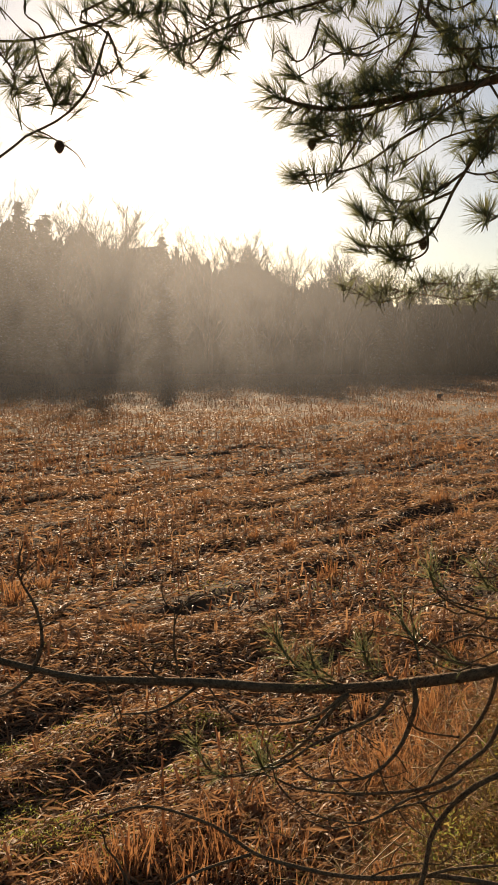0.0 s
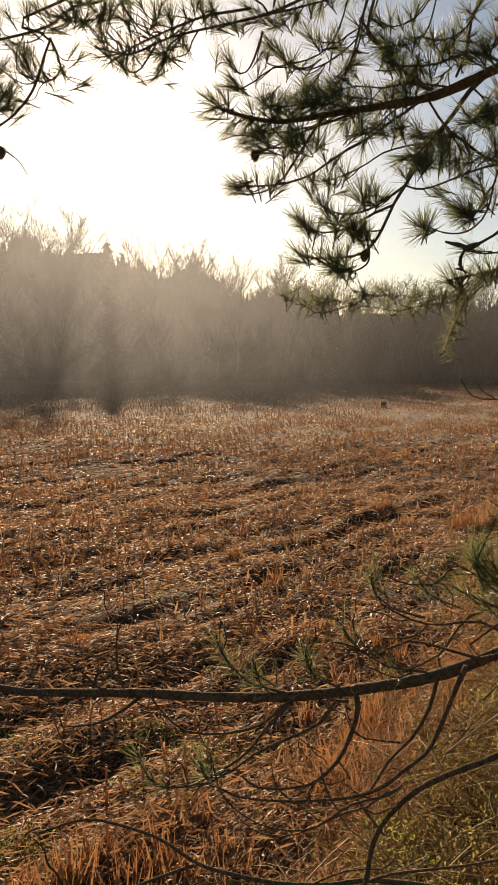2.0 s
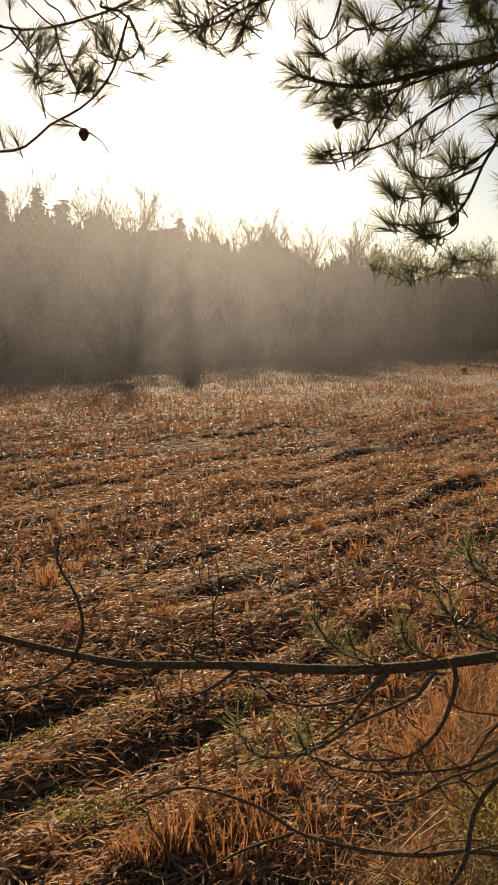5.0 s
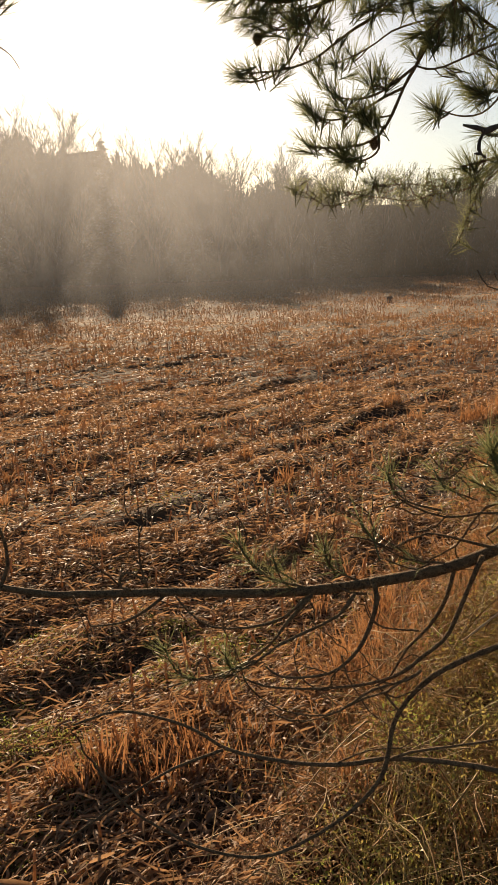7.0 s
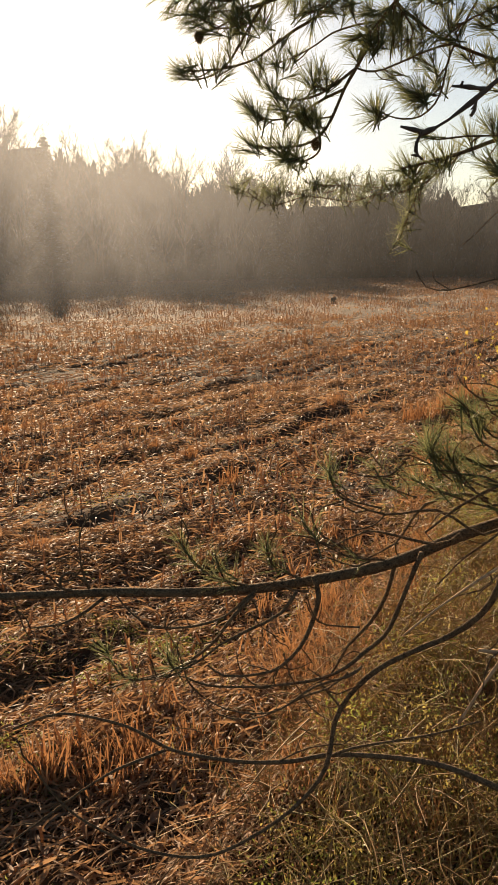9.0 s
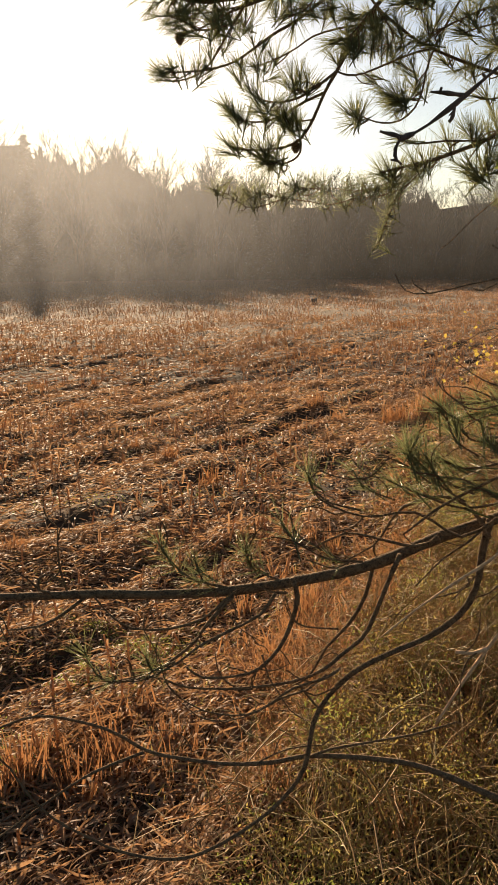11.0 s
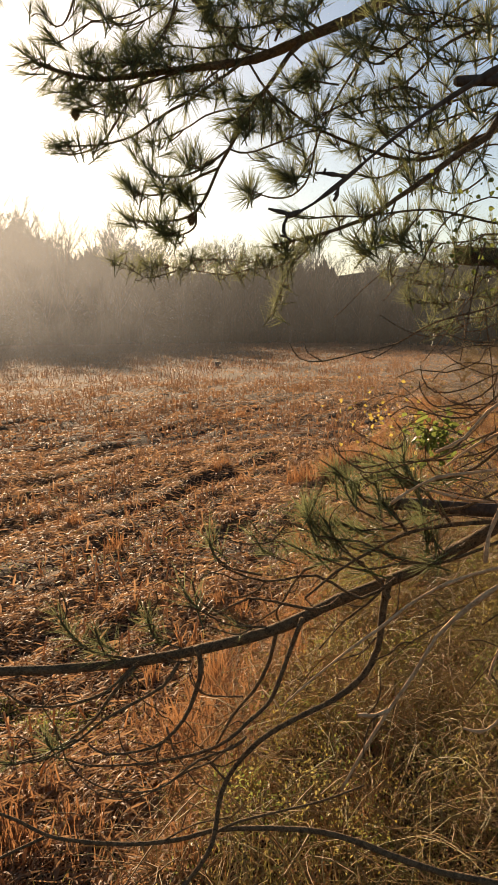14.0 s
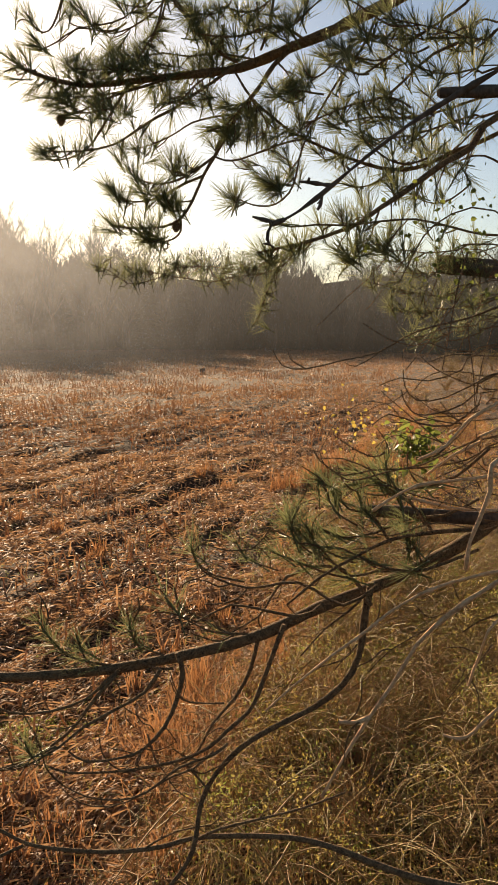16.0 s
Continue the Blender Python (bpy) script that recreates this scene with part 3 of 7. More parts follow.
# cut stalks lying flat
x, y, g = field_points(9000, 4.5, 45, 66, 0.7)
keep = in_field(x, y, 0.8)
near = keep & (y < 8.6)
nx_, ny_ = x[near], y[near]
keep &= y >= 8.6
x, y = x[keep], y[keep]
m = len(x)
BAR_V = [(t, math.cos(a) * .5, math.sin(a) * .5) for t in (-.5, .5) for a in (0, 1.571, 3.142, 4.712)]
BAR_F = [(0, 1, 5, 4), (1, 2, 6, 5), (2, 3, 7, 6), (3, 0, 4, 7)]
me = scatter("fallen_stalks", BAR_V, BAR_F, np.stack([x, y, height(x, y) + 0.025], 1), math.pi / 2 - ROW_AZ + g.normal(0, .8, m), g.normal(0, .07, m), np.zeros(m),
             np.stack([g.uniform(.15, .8, m), np.full(m, .022), np.full(m, .022)], 1), STALK)
tagged(new("fallen_corn_stalks", me), "cut corn stalks lying flat on the soil", "corn stalks", kind="stuff")


def fallen_stalk(seed):
    q = random.Random(seed)
    v, f = [], []
    n = q.uniform(.2, .6)
    tube(spline([(-n / 2, 0, 0), (-.1, q.uniform(-.02, .02), .012), (.1, q.uniform(-.02, .02), .008), (n / 2, 0, .004)], .06), .012, .010, 7, v, f, .14, q)
    ob = new("fallen_stalk", mesh_of("fallen_stalk", v, f, STALK, True))
    lv = [Vector((c[0] * .2, c[1] * .03, c[2] * .2)) for c in LEAF_V]
    part("dry_leaf", mesh_of("dry_leaf", lv, [list(t) for t in LEAF_F3], LITTER), ob, "curled dry leaf", Matrix.Translation((.05, 0, .01)) @ Matrix.Rotation(q.uniform(-.6, .6), 4, 'Z'))
    return tagged(ob, "cut corn stalk lying flat on the litter", "corn stalk", "fallen corn stalks near the border")


fallen = [fallen_stalk(k) for k in range(420, 426)]
g = random.Random(46)
for k in range(min(len(nx_), 220)):
    x, y = float(nx_[k]), float(ny_[k])
    m = Matrix.Translation((x, y, float(height(x, y)) + .03)) @ Matrix.Rotation(math.pi / 2 - ROW_AZ + g.gauss(0, .8), 4, 'Z') @ Matrix.Rotation(g.gauss(0, .07), 4, 'Y')
    if k < len(fallen):
        fallen[k].matrix_basis = m
    else:
        copy_thing(g.choice(fallen), Matrix.Identity(4)).matrix_basis = m


def clump_mesh(seed, tall, blades, spread, mat_):
    """Upright dry blades that lean and curl, growing from one tuft."""
    q = np.random.default_rng(seed)
    n = blades
    tv = [(0, -.5, 0), (0, .5, 0), (.02, -.5, .35), (.02, .5, .35), (.08, -.35, .7), (.08, .35, .7), (.2, 0, 1)]
    tf = [(0, 1, 3), (0, 3, 2), (2, 3, 5), (2, 5, 4), (4, 5, 6)]
    a, rad = q.uniform(0, 6.28, n), q.random(n) ** .6 * spread
    h = tall * q.uniform(.45, 1.1, n)
    return scatter("grass_tuft", tv, tf, np.stack([np.cos(a) * rad, np.sin(a) * rad, np.full(n, -.03)], 1), q.uniform(0, 6.28, n), q.normal(.12, .2, n), q.normal(0, .2, n),
                   np.stack([h, q.uniform(.012, .03, n), h], 1), mat_)


def grass_clump(seed, tall, blades, spread):
    ob = empty("grass_clump")
    part("grass_tuft", clump_mesh(seed, tall, blades, spread, RUSSET), ob)
    return tagged(ob, "upright russet clump of dead stalks and blades", "grass clump", "dead grass clumps")


clumps = [grass_clump(71, .62, 60, .28), grass_clump(72, .5, 45, .22), grass_clump(73, .85, 70, .3), grass_clump(74, .6, 16, .2)]
spots = []
r = random.Random(9)
for k in range(8):      # strip before the dark bare patch
    spots.append((-1.35 + k * 0.22 + r.uniform(-.1, .1), 6.6 + 0.05 * k + r.uniform(-.25, .3), r.choice((0, 1)), r.uniform(.55, .85)))
for k in range(12):     # the tall standing strip on the field's edge
    spots.append((7.0 + k * 0.30, 21.9 + k * 0.34 + r.uniform(-.15, .15), 2, r.uniform(.6, .9)))
for k in range(16):     # along the border
    t = r.uniform(-7, 30)
    w = r.uniform(0.2, 2.4)
    spots.append((4.5 + 0.485 * t + 0.875 * w, 15 + 0.875 * t - 0.485 * w, r.choice((0, 1, 2)), r.uniform(.5, 1.0)))
for k in range(34):     # scattered at the corner where field and brush meet
    t, w = r.uniform(-9.5, -2), r.uniform(-.6, 2.4)
    spots.append((4.5 + 0.485 * t + 0.875 * w, 15 + 0.875 * t - 0.485 * w, 3, r.uniform(.6, 1.0)))
for k in range(26):     # here and there among the stubble
    y = r.uniform(10, 45)
    spots.append((r.uniform(-.3 * y, .35 * y - 1.5), y, r.choice((0, 1)), r.uniform(.5, .85)))
for k, (x, y, i, size) in enumerate(spots):
    z = float(height(x, y))
    if i not in first:
        first[i] = 1
        clumps[i].matrix_basis = turned(x, y, z, r.uniform(0, 6.28), size)
    else:
        copy_thing(clumps[i], Matrix.Identity(4)).matrix_basis = turned(x, y, z, r.uniform(0, 6.28), size)

# low weeds: leaves close to the ground, green and yellow
LEAF2_V = [(-.5, 0, 0), (-.05, -.21, .1), (.5, 0, -.08), (.05, .21, .12)]
LEAF2_F = [(0, 1, 2, 3)]


def weeds(name, count, region, seed, size, mat_, tall, words):
    q = np.random.default_rng(seed)
    t, w = q.uniform(region[0], region[1], count), region[2] + (region[3] - region[2]) * q.random(count)
    x, y = 4.5 + 0.485 * t + 0.875 * w, 15 + 0.875 * t - 0.485 * w
    thick = .5 + .8 * patches(x, y, 1.8, 1, seed) if tall < .6 else .42 + 1.1 * patches(x, y, .7, 1, seed)
    keep = (q.random(count) < np.clip(thick, .04, 1)) & (np.hypot(x, y) > 3.5)
    x, y = x[keep], y[keep]
    m = len(x)
    z = height(x, y) + tall * q.random(m) ** (.6 if tall > .6 else 1.0) * (.6 + .4 * patches(x, y, 1.2, 1, seed + 1))
    me = scatter(name, LEAF2_V, LEAF2_F, np.stack([x, y, np.maximum(z, height(x, y) + .01)], 1), q.uniform(0, 6.28, m), q.normal(0, 1.1, m), q.normal(0, 1.1, m),
                 q.uniform(size[0], size[1], m), mat_)
    tagged(new(name, me), words, "weeds", kind="stuff")


weeds("green_weeds", 80000, (-12, 0, 1.3, 6.5), 85, (.016, .046), WEED, .95, "low olive weeds under the brush")
weeds("leafy_weeds", 70000, (-12, 0, 1.3, 6.5), 79, (.018, .046), GREEN, .9, "green leaves growing through the brush")
weeds("green_weeds", 26000, (-2, 26, 0.2, 6.5), 81, (.02, .065), WEED, .35, "low green weeds along the field border")
weeds("yellow_weeds", 34000, (-10, -1, 1.5, 6.5), 89, (.012, .034), YELLOW, 1.0, "yellowing leaves in the brush")
weeds("yellow_weeds", 12000, (-6, 28, 0.8, 6.0), 82, (.02, .06), YELLOW, .55, "yellowing leaves of weeds along the border")
weeds("border_weeds", 22000, (-8, 10, -1.0, 2.2), 87, (.012, .035), GREEN, .14, "olive green weeds where the field meets the brush")
weeds("hollow_weeds", 30000, (-11.5, -6.5, -3.6, -0.6), 88, (.015, .04), GREEN, .16, "green weeds in the dark hollow")
weeds("field_weeds", 30000, (-12, 12, -8.5, 0.3), 83, (.015, .04), GREEN, .10, "sparse low green weeds among the crop litter")
weeds("brown_leaves", 70000, (-12, -1, 0.8, 7), 86, (.012, .038), LITTER, .85, "tan dry leaves caught in the brush")
weeds("brown_leaves", 26000, (-12, 24, 0.2, 7), 84, (.025, .07), RUSSET, .25, "brown fallen leaves under the brush")


def grass_stuff(name, count, region, seed, mat_, tall, words):
    q = np.random.default_rng(seed)
    t, w = q.uniform(region[0], region[1], count), q.uniform(region[2], region[3], count)
    x, y = 4.5 + 0.485 * t + 0.875 * w, 15 + 0.875 * t - 0.485 * w
    keep = (q.random(count) < np.clip(.4 + .9 * patches(x, y, 2.2, 1, seed), .03, 1)) & (np.hypot(x, y) > 3.5)
    x, y = x[keep], y[keep]
    m = len(x)
    tv = [(0, -.5, 0), (0, .5, 0), (.05, -.4, .5), (.05, .4, .5), (.25, 0, 1)]
    tf = [(0, 1, 3), (0, 3, 2), (2, 3, 4)]
    h = tall * q.uniform(.35, 1.1, m)
    me = scatter(name, tv, tf, np.stack([x, y, height(x, y) - .02], 1), q.uniform(0, 6.28, m), q.normal(.1, .35, m), q.normal(0, .35, m),
                 np.stack([h, q.uniform(.006, .014, m), h], 1), mat_)
    tagged(new(name, me), words, "grass", kind="stuff")


grass_stuff("russet_grass", 9000, (-9.5, -2.0, 0.2, 2.8), 93, RUSSET, .62, "thin russet dead grass in the brush")
grass_stuff("russet_grass", 22000, (-1, 32, 0.0, 5), 91, RUSSET, .55, "thin russet dead grass along the border")
grass_stuff("russet_grass", 8000, (-11, -1, 2.2, 6.5), 95, RUSSET, .5, "thin russet dead grass under the brush")
grass_stuff("olive_grass", 16000, (-12, 0, 1.5, 6.5), 94, WEED, .5, "thin olive grass under the brush")
grass_stuff("green_grass", 8000, (-12, 20, -0.5, 3), 92, WEED, .22, "short green grass along the border")


# ---- brush beside the field ----


def bramble(seed, tall, stems, leaves):
    """A leafless shrub: arching stems that fork into fine twigs, with a few yellow leaves."""
    r = random.Random(seed)
    ob = empty("bramble_shrub")
    ends = []
    for k in range(stems):
        v, f = [], []
        a, lean, h = r.uniform(0, 6.28), r.uniform(.15, 1.0) * tall, tall * r.uniform(.6, 1.1)
        p = [Vector((r.uniform(-.15, .15), r.uniform(-.15, .15), -.05))]
        for t in (.3, .6, .85, 1.0):
            p.append(Vector((math.cos(a) * lean * t * t + r.uniform(-.06, .06), math.sin(a) * lean * t * t + r.uniform(-.06, .06), h * (t - .25 * t * t * lean / tall))))
        path = spline(p, .12)
        tube(path, r.uniform(.005, .009), .002, 4, v, f, .08, r)
        for _ in range(r.randint(4, 6)):
            i = r.randrange(len(path) // 4, len(path))
            q = path[i]
            d = Vector((r.uniform(-1, 1), r.uniform(-1, 1), r.uniform(-.2, 1))).normalized()
            n = r.uniform(.12, .45)
            sub = [q, q + d * n * .5 + Vector((0, 0, r.uniform(-.04, .04))), q + d * n + Vector((0, 0, r.uniform(-.08, .1)))]
            tube(sub, .003, .0012, 3, v, f, .05, r)
            ends += sub[1:]
            for _ in range(2):
                e = Vector((r.uniform(-1, 1), r.uniform(-1, 1), r.uniform(-.3, 1))).normalized() * r.uniform(.06, .2)
                s0 = sub[1].lerp(sub[2], r.random())
                tube([s0, s0 + e], .0018, .001, 3, v, f, .0, r)
        part("stem", mesh_of("stem", v, f, BRAMBLE), ob)
    if leaves:
        q = np.random.default_rng(seed)
        c = np.array([r.choice(ends)[:] for _ in range(leaves)]) + q.normal(0, .03, (leaves, 3))
        part("foliage", scatter("foliage", LEAF2_V, LEAF2_F, c, q.uniform(0, 6.28, leaves), q.normal(0, .7, leaves), q.normal(0, .7, leaves), q.uniform(.025, .06, leaves), YELLOW), ob, "few yellow leaves")
    return tagged(ob, "tangled bare brown bramble shrub beside the field", "shrub", "brush beside the field")


q = np.random.default_rng(97)
for name, count, material, words in (("bramble_canes", 3000, BRAMBLE, "tangle of thin dry tan canes beside the field"), ("dark_canes", 2600, BROWN_CANE, "tangle of thin dark brown twigs beside the field"), ("olive_canes", 2600, OLIVE, "tangle of thin olive green canes beside the field")):
    t, w = q.uniform(-12, 2, count), 0.9 + 5.6 * q.random(count) ** .8
    x, y = 4.5 + .485 * t + .875 * w, 15 + .875 * t - .485 * w
    keep = np.hypot(x, y) > 4.4
    x, y = x[keep], y[keep]
    m = len(x)
    bow = [(t0 - .5, c * .5, .12 * math.sin(math.pi * t0) / .006 * 1.0 + d * .5) for t0 in (0, .25, .5, .75, 1) for c, d in ((0, 1), (-.87, -.5), (.87, -.5))]
    bow = [(a, b, d * .006) for a, b, d in bow]
    bow = [(a, b * .005, d) for a, b, d in bow]
    wrap = [(3 * i + k, 3 * i + (k + 1) % 3, 3 * i + 3 + (k + 1) % 3, 3 * i + 3 + k) for i in range(4) for k in range(3)]
    length = q.uniform(.3, 1.25, m)
    me = scatter(name, bow, wrap, np.stack([x, y, height(x, y) + q.uniform(.05, .75, m)], 1), q.uniform(0, 6.28, m), q.normal(0, .55, m), q.normal(0, .8, m),
                 np.stack([length, q.uniform(1.0, 3.2, m) if material is BROWN_CANE else q.uniform(.7, 1.8, m), q.uniform(.5, 1.6, m)], 1), material)
    tagged(new(name, me), words, "brush", kind="stuff")

shrubs = [bramble(101, 1.0, 12, 10), bramble(102, 1.3, 14, 26), bramble(103, .8, 12, 6), bramble(104, 1.1, 10, 60)]
r = random.Random(17)
places = []
for _ in range(130):
    t = r.uniform(-9.5, 3)
    w = r.uniform(1.0, 5.2)
    places.append((4.5 + .485 * t + .875 * w, 15 + .875 * t - .485 * w, r.choice((0, 0, 1, 2, 2)), r.uniform(.4, .8)))
for _ in range(26):
    t = r.uniform(3, 34)
    w = r.uniform(0.9, 5.5)
    places.append((4.5 + .485 * t + .875 * w, 15 + .875 * t - .485 * w, r.choice((1, 3, 3, 0)), r.uniform(.5, .8) + .025 * t))
for x, y, i, size in places:
    if math.hypot(x, y) < 4.6:
        continue
    if ("shrub", i) not in first:
        first["shrub", i] = 1
        shrubs[i].matrix_basis = turned(x, y, float(height(x, y)), 0, size)
    else:
        copy_thing(shrubs[i], Matrix.Identity(4)).matrix_basis = turned(x, y, float(height(x, y)), r.uniform(0, 6.28), size)


for _ in range(42):
    t = r.uniform(24, 110)
    w = r.uniform(2.5, 9.0)
    x, y = 4.5 + .485 * t + .875 * w, 15 + .875 * t - .485 * w
    copy_thing(shrubs[r.choice((1, 3, 3))], Matrix.Identity(4)).matrix_basis = turned(x, y, 0, r.uniform(0, 6.28), r.uniform(1.1, 2.1))


# ---- the pine that the camera looks through ----
TRUNK = Vector((2.45, 2.95, 0))
r = random.Random(23)
pine = tagged(empty("pine_tree", Matrix.Translation(TRUNK)), "old pine with long needles and many dead lower limbs", "tree")
tv, tf = [], []
tube(spline([(0, 0, -.3), (.03, .02, 3), (-.02, 0, 6), (0, .03, 10), (.02, 0, 14)], .25), .19, .06, 14, tv, tf, .05, r)
part("trunk", mesh_of("trunk", tv, tf, BARK, True), pine)


def tuft_mesh(seed, count, length, wide=.00085, spread=1.0, shoot=.0026):
    """A brush of straight needles fanned forwards from the last stretch of a shoot that points along x."""
    q = random.Random(seed)
    v, f = [], []
    for _ in range(count):
        back = q.random()
        a, lean = q.uniform(0, 6.28), math.radians(4 + spread * (26 + 26 * back) * q.random() ** .75)
        b = Vector((-.075 * back, 0, 0))
        d = Vector((math.cos(lean), math.sin(lean) * math.cos(a), math.sin(lean) * math.sin(a)))
        n = length * q.uniform(.75, 1.06)
        for _ in range(2):      # needles stand in pairs that part slowly
            w = (d + Vector((q.uniform(-.05, .05), q.uniform(-.06, .06), q.uniform(-.06, .06)))).normalized()
            s = w.orthogonal()
            s.rotate(Matrix.Rotation(q.uniform(0, 3.14), 3, w))
            s = s.normalized() * wide
            mid, tip = b + w * n * .55, b + w * n + d * .02 * n
            k = len(v)
            v += [b - s, b + s, mid - s * .95, mid + s * .95, tip - s * .3, tip + s * .3]
            f += [[k, k + 1, k + 3, k + 2], [k + 2, k + 3, k + 5, k + 4]]
    tube([Vector((-.085, 0, 0)), Vector((-.03, 0, 0)), Vector((.006, 0, 0))], shoot, shoot * 1.2, 5, v, f, .1, q)
    return mesh_of("needle_tuft", v, f, NEEDLE)


TUFTS = [tuft_mesh(200 + k, 24 + 4 * (k % 3), .098) for k in range(7)]
SPARSE = [tuft_mesh(220 + k, 15, .075, .0006, 1.3, .0010) for k in range(4)]
LUSH = [tuft_mesh(230 + k, 17, .115, .0008, 1.5) for k in range(4)]


def twig_mesh(seed):
    """A knobbly twig one metre long along x that bends upwards; scaled when placed."""
    q = random.Random(seed)
    v, f = [], []
    p = [Vector((0, 0, 0)), Vector((.3, q.uniform(-.12, .12), -.06)), Vector((.65, q.uniform(-.14, .14), .02)), Vector((1, q.uniform(-.1, .1), .25))]
    tube(spline(p, .12), .023, .015, 5, v, f, .12, q)
    return mesh_of("twig", v, f, BRANCH_BARK, True), p[3], (p[3] - p[2]).normalized()


TWIGS = [twig_mesh(240 + k) for k in range(5)]


def aim(place, way, size, spin):
    """A pose at place whose x axis points along way."""
    q = way.to_track_quat('X', 'Z')
    return Matrix.Translation(place) @ q.to_matrix().to_4x4() @ Matrix.Rotation(spin, 4, 'X') @ Matrix.Diagonal((size, size, size, 1))


def limb_object(points, r0, r1, material, sides, rough):
    path = spline([Vector(p) - TRUNK for p in points], .05)
    v, f = [], []
    tube(path, r0, r1, sides, v, f, rough, r)
    return path, part("limb", mesh_of("limb", v, f, material, True), pine)


def needled(limb, place, way, meshes=TUFTS, size=1.0):
    part("needle_tuft", r.choice(meshes), limb, "", aim(place, way, size, r.uniform(0, 6.28)))


def living(points, r0, r1, tufts=(), tip=None, root=None, meshes=TUFTS):
    """A living limb; each tuft (place, and lean in degrees from the far end of x) sits on a short bent twig that springs from it."""
    if root is not None:
        points = ((TRUNK.x, TRUNK.y, root),) + points
    path, limb = limb_object(points, r0, r1, BRANCH_BARK, 8 if r0 > .012 else 6, .07)

    def way_of(lean):
        lean = math.radians(lean + r.uniform(-16, 16))
        return Vector((math.cos(lean), r.uniform(-.5, .5), math.sin(lean))).normalized()

    if tip is not None:
        needled(limb, path[-1], way_of(tip), meshes, r.uniform(.9, 1.05))
    for x, y, z, lean in tufts:
        at, way = Vector((x, y, z)) - TRUNK, way_of(lean)
        i = min(range(len(path)), key=lambda k: (path[k] - at).length)
        i = max(0, i - int(.5 * (path[i] - at).length / .05) - 1)
        if (path[i] - at).length > .02:
            v, f = [], []
            mid = path[i].lerp(at, .55) - way * .012 + Vector((r.uniform(-.01, .01), r.uniform(-.01, .01), r.uniform(-.02, .005)))
            tube(spline([path[i], mid, at - way * .04, at], .02), min(.0030, r0 * .7), min(.0022, r1), 5, v, f, .12, r)
            part("twig", mesh_of("twig", v, f, BRANCH_BARK, True), limb)
        needled(limb, at, way, meshes, r.uniform(.82, 1.08))
        if meshes is TUFTS and r.random() < .3:      # a second shoot from the same twig
            turn = way_of(lean + r.choice((-45, 45)))
            needled(limb, at + (turn - way) * .05 - way * .02, turn, meshes, r.uniform(.75, 1.0))


def upper(points, r0, r1, count, start, length, root=None):
    """A living limb whose side twigs, with a needle tuft each, stand from start of its way to the tip."""
    if root is not None:
        points = ((TRUNK.x, TRUNK.y, root),) + points
        start = max(start, .3)      # no growth on the hidden stretch by the trunk
    path, limb = limb_object(points, r0, r1 * 1.1, BRANCH_BARK, 7, .07)
    lead = len(path) - 1
    needled(limb, path[-1], ((path[-1] - path[-3]).normalized() + Vector((0, 0, .4))).normalized())
    for k in range(count):
        t = start + (1 - start) * (k + r.random()) / count
        i = min(lead - 1, int(t * lead))
        tan = (path[i + 1] - path[max(i - 1, 0)]).normalized()
        out = tan.orthogonal()
        out.rotate(Matrix.Rotation(r.uniform(0, 6.28), 3, tan))
        way = (tan * r.uniform(.5, 1.1) + out * r.uniform(.4, .9) + Vector((0, 0, .3))).normalized()
        me, end, last = r.choice(TWIGS)
        m = aim(path[i], way, length * r.uniform(.3, 1.1), r.uniform(-.5, .5))
        part("twig", me, limb, "", m)
        needled(limb, m @ end, ((m.to_3x3() @ last).normalized() + Vector((0, 0, .5))).normalized(), TUFTS, r.uniform(.85, 1.1))


def lower(points, r0, r1, root=None):
    if root is not None:
        points = ((TRUNK.x, TRUNK.y, root),) + points
    tagged(limb_object(points, r0, r1, BRANCH_BARK, 10, .06)[1], "long dark limb almost without needles")


def side(points, r0, r1, tufts=0):
    path, limb = limb_object(points, r0 * 1.05, r1, BRANCH_BARK, 6, .09)
    for k in range(r.randint(2, 4)):
        i = r.randrange(len(path) // 5, len(path))
        tan = (path[min(i + 1, len(path) - 1)] - path[max(i - 1, 0)]).normalized()
        part("twig", r.choice(TWIGS)[0], limb, "", aim(path[i], (tan * .6 + Vector((r.uniform(-1, 1), r.uniform(-.6, .6), r.uniform(-.5, 1)))).normalized(), r.uniform(.05, .17), r.uniform(0, 6.28)))
    for k in range(tufts):
        i = len(path) - 1 - (0 if k == 0 else r.randrange(0, max(1, len(path) * 2 // 3)))
        needled(limb, path[i], ((path[i] - path[i - 2]).normalized() + Vector((r.uniform(-.8, .8), r.uniform(-.8, .8), r.uniform(-.1, .8))) * min(k, 1)).normalized(), LUSH, r.uniform(.8, 1.2))


def dead(points, r0, r1, root=None):
    if root is not None:
        points = ((TRUNK.x, TRUNK.y, root),) + points
    path, limb = limb_object(points, r0 * 1.25, r1 * 1.2, DEAD, 8, .2)
    tagged(limb, "dead tan limb without bark")
    for k in range(r.randint(2, 4)):
        i = r.randrange(len(path) // 3, len(path) - 1)
        tan = (path[i + 1] - path[i]).normalized()
        way = (tan * .5 + Vector((r.uniform(-1, 1), r.uniform(-.6, .6), r.uniform(-1, 1)))).normalized()
        part("twig", r.choice(TWIGS)[0], limb, "", aim(path[i], way, r.uniform(.05, .16), r.uniform(0, 6.28)))


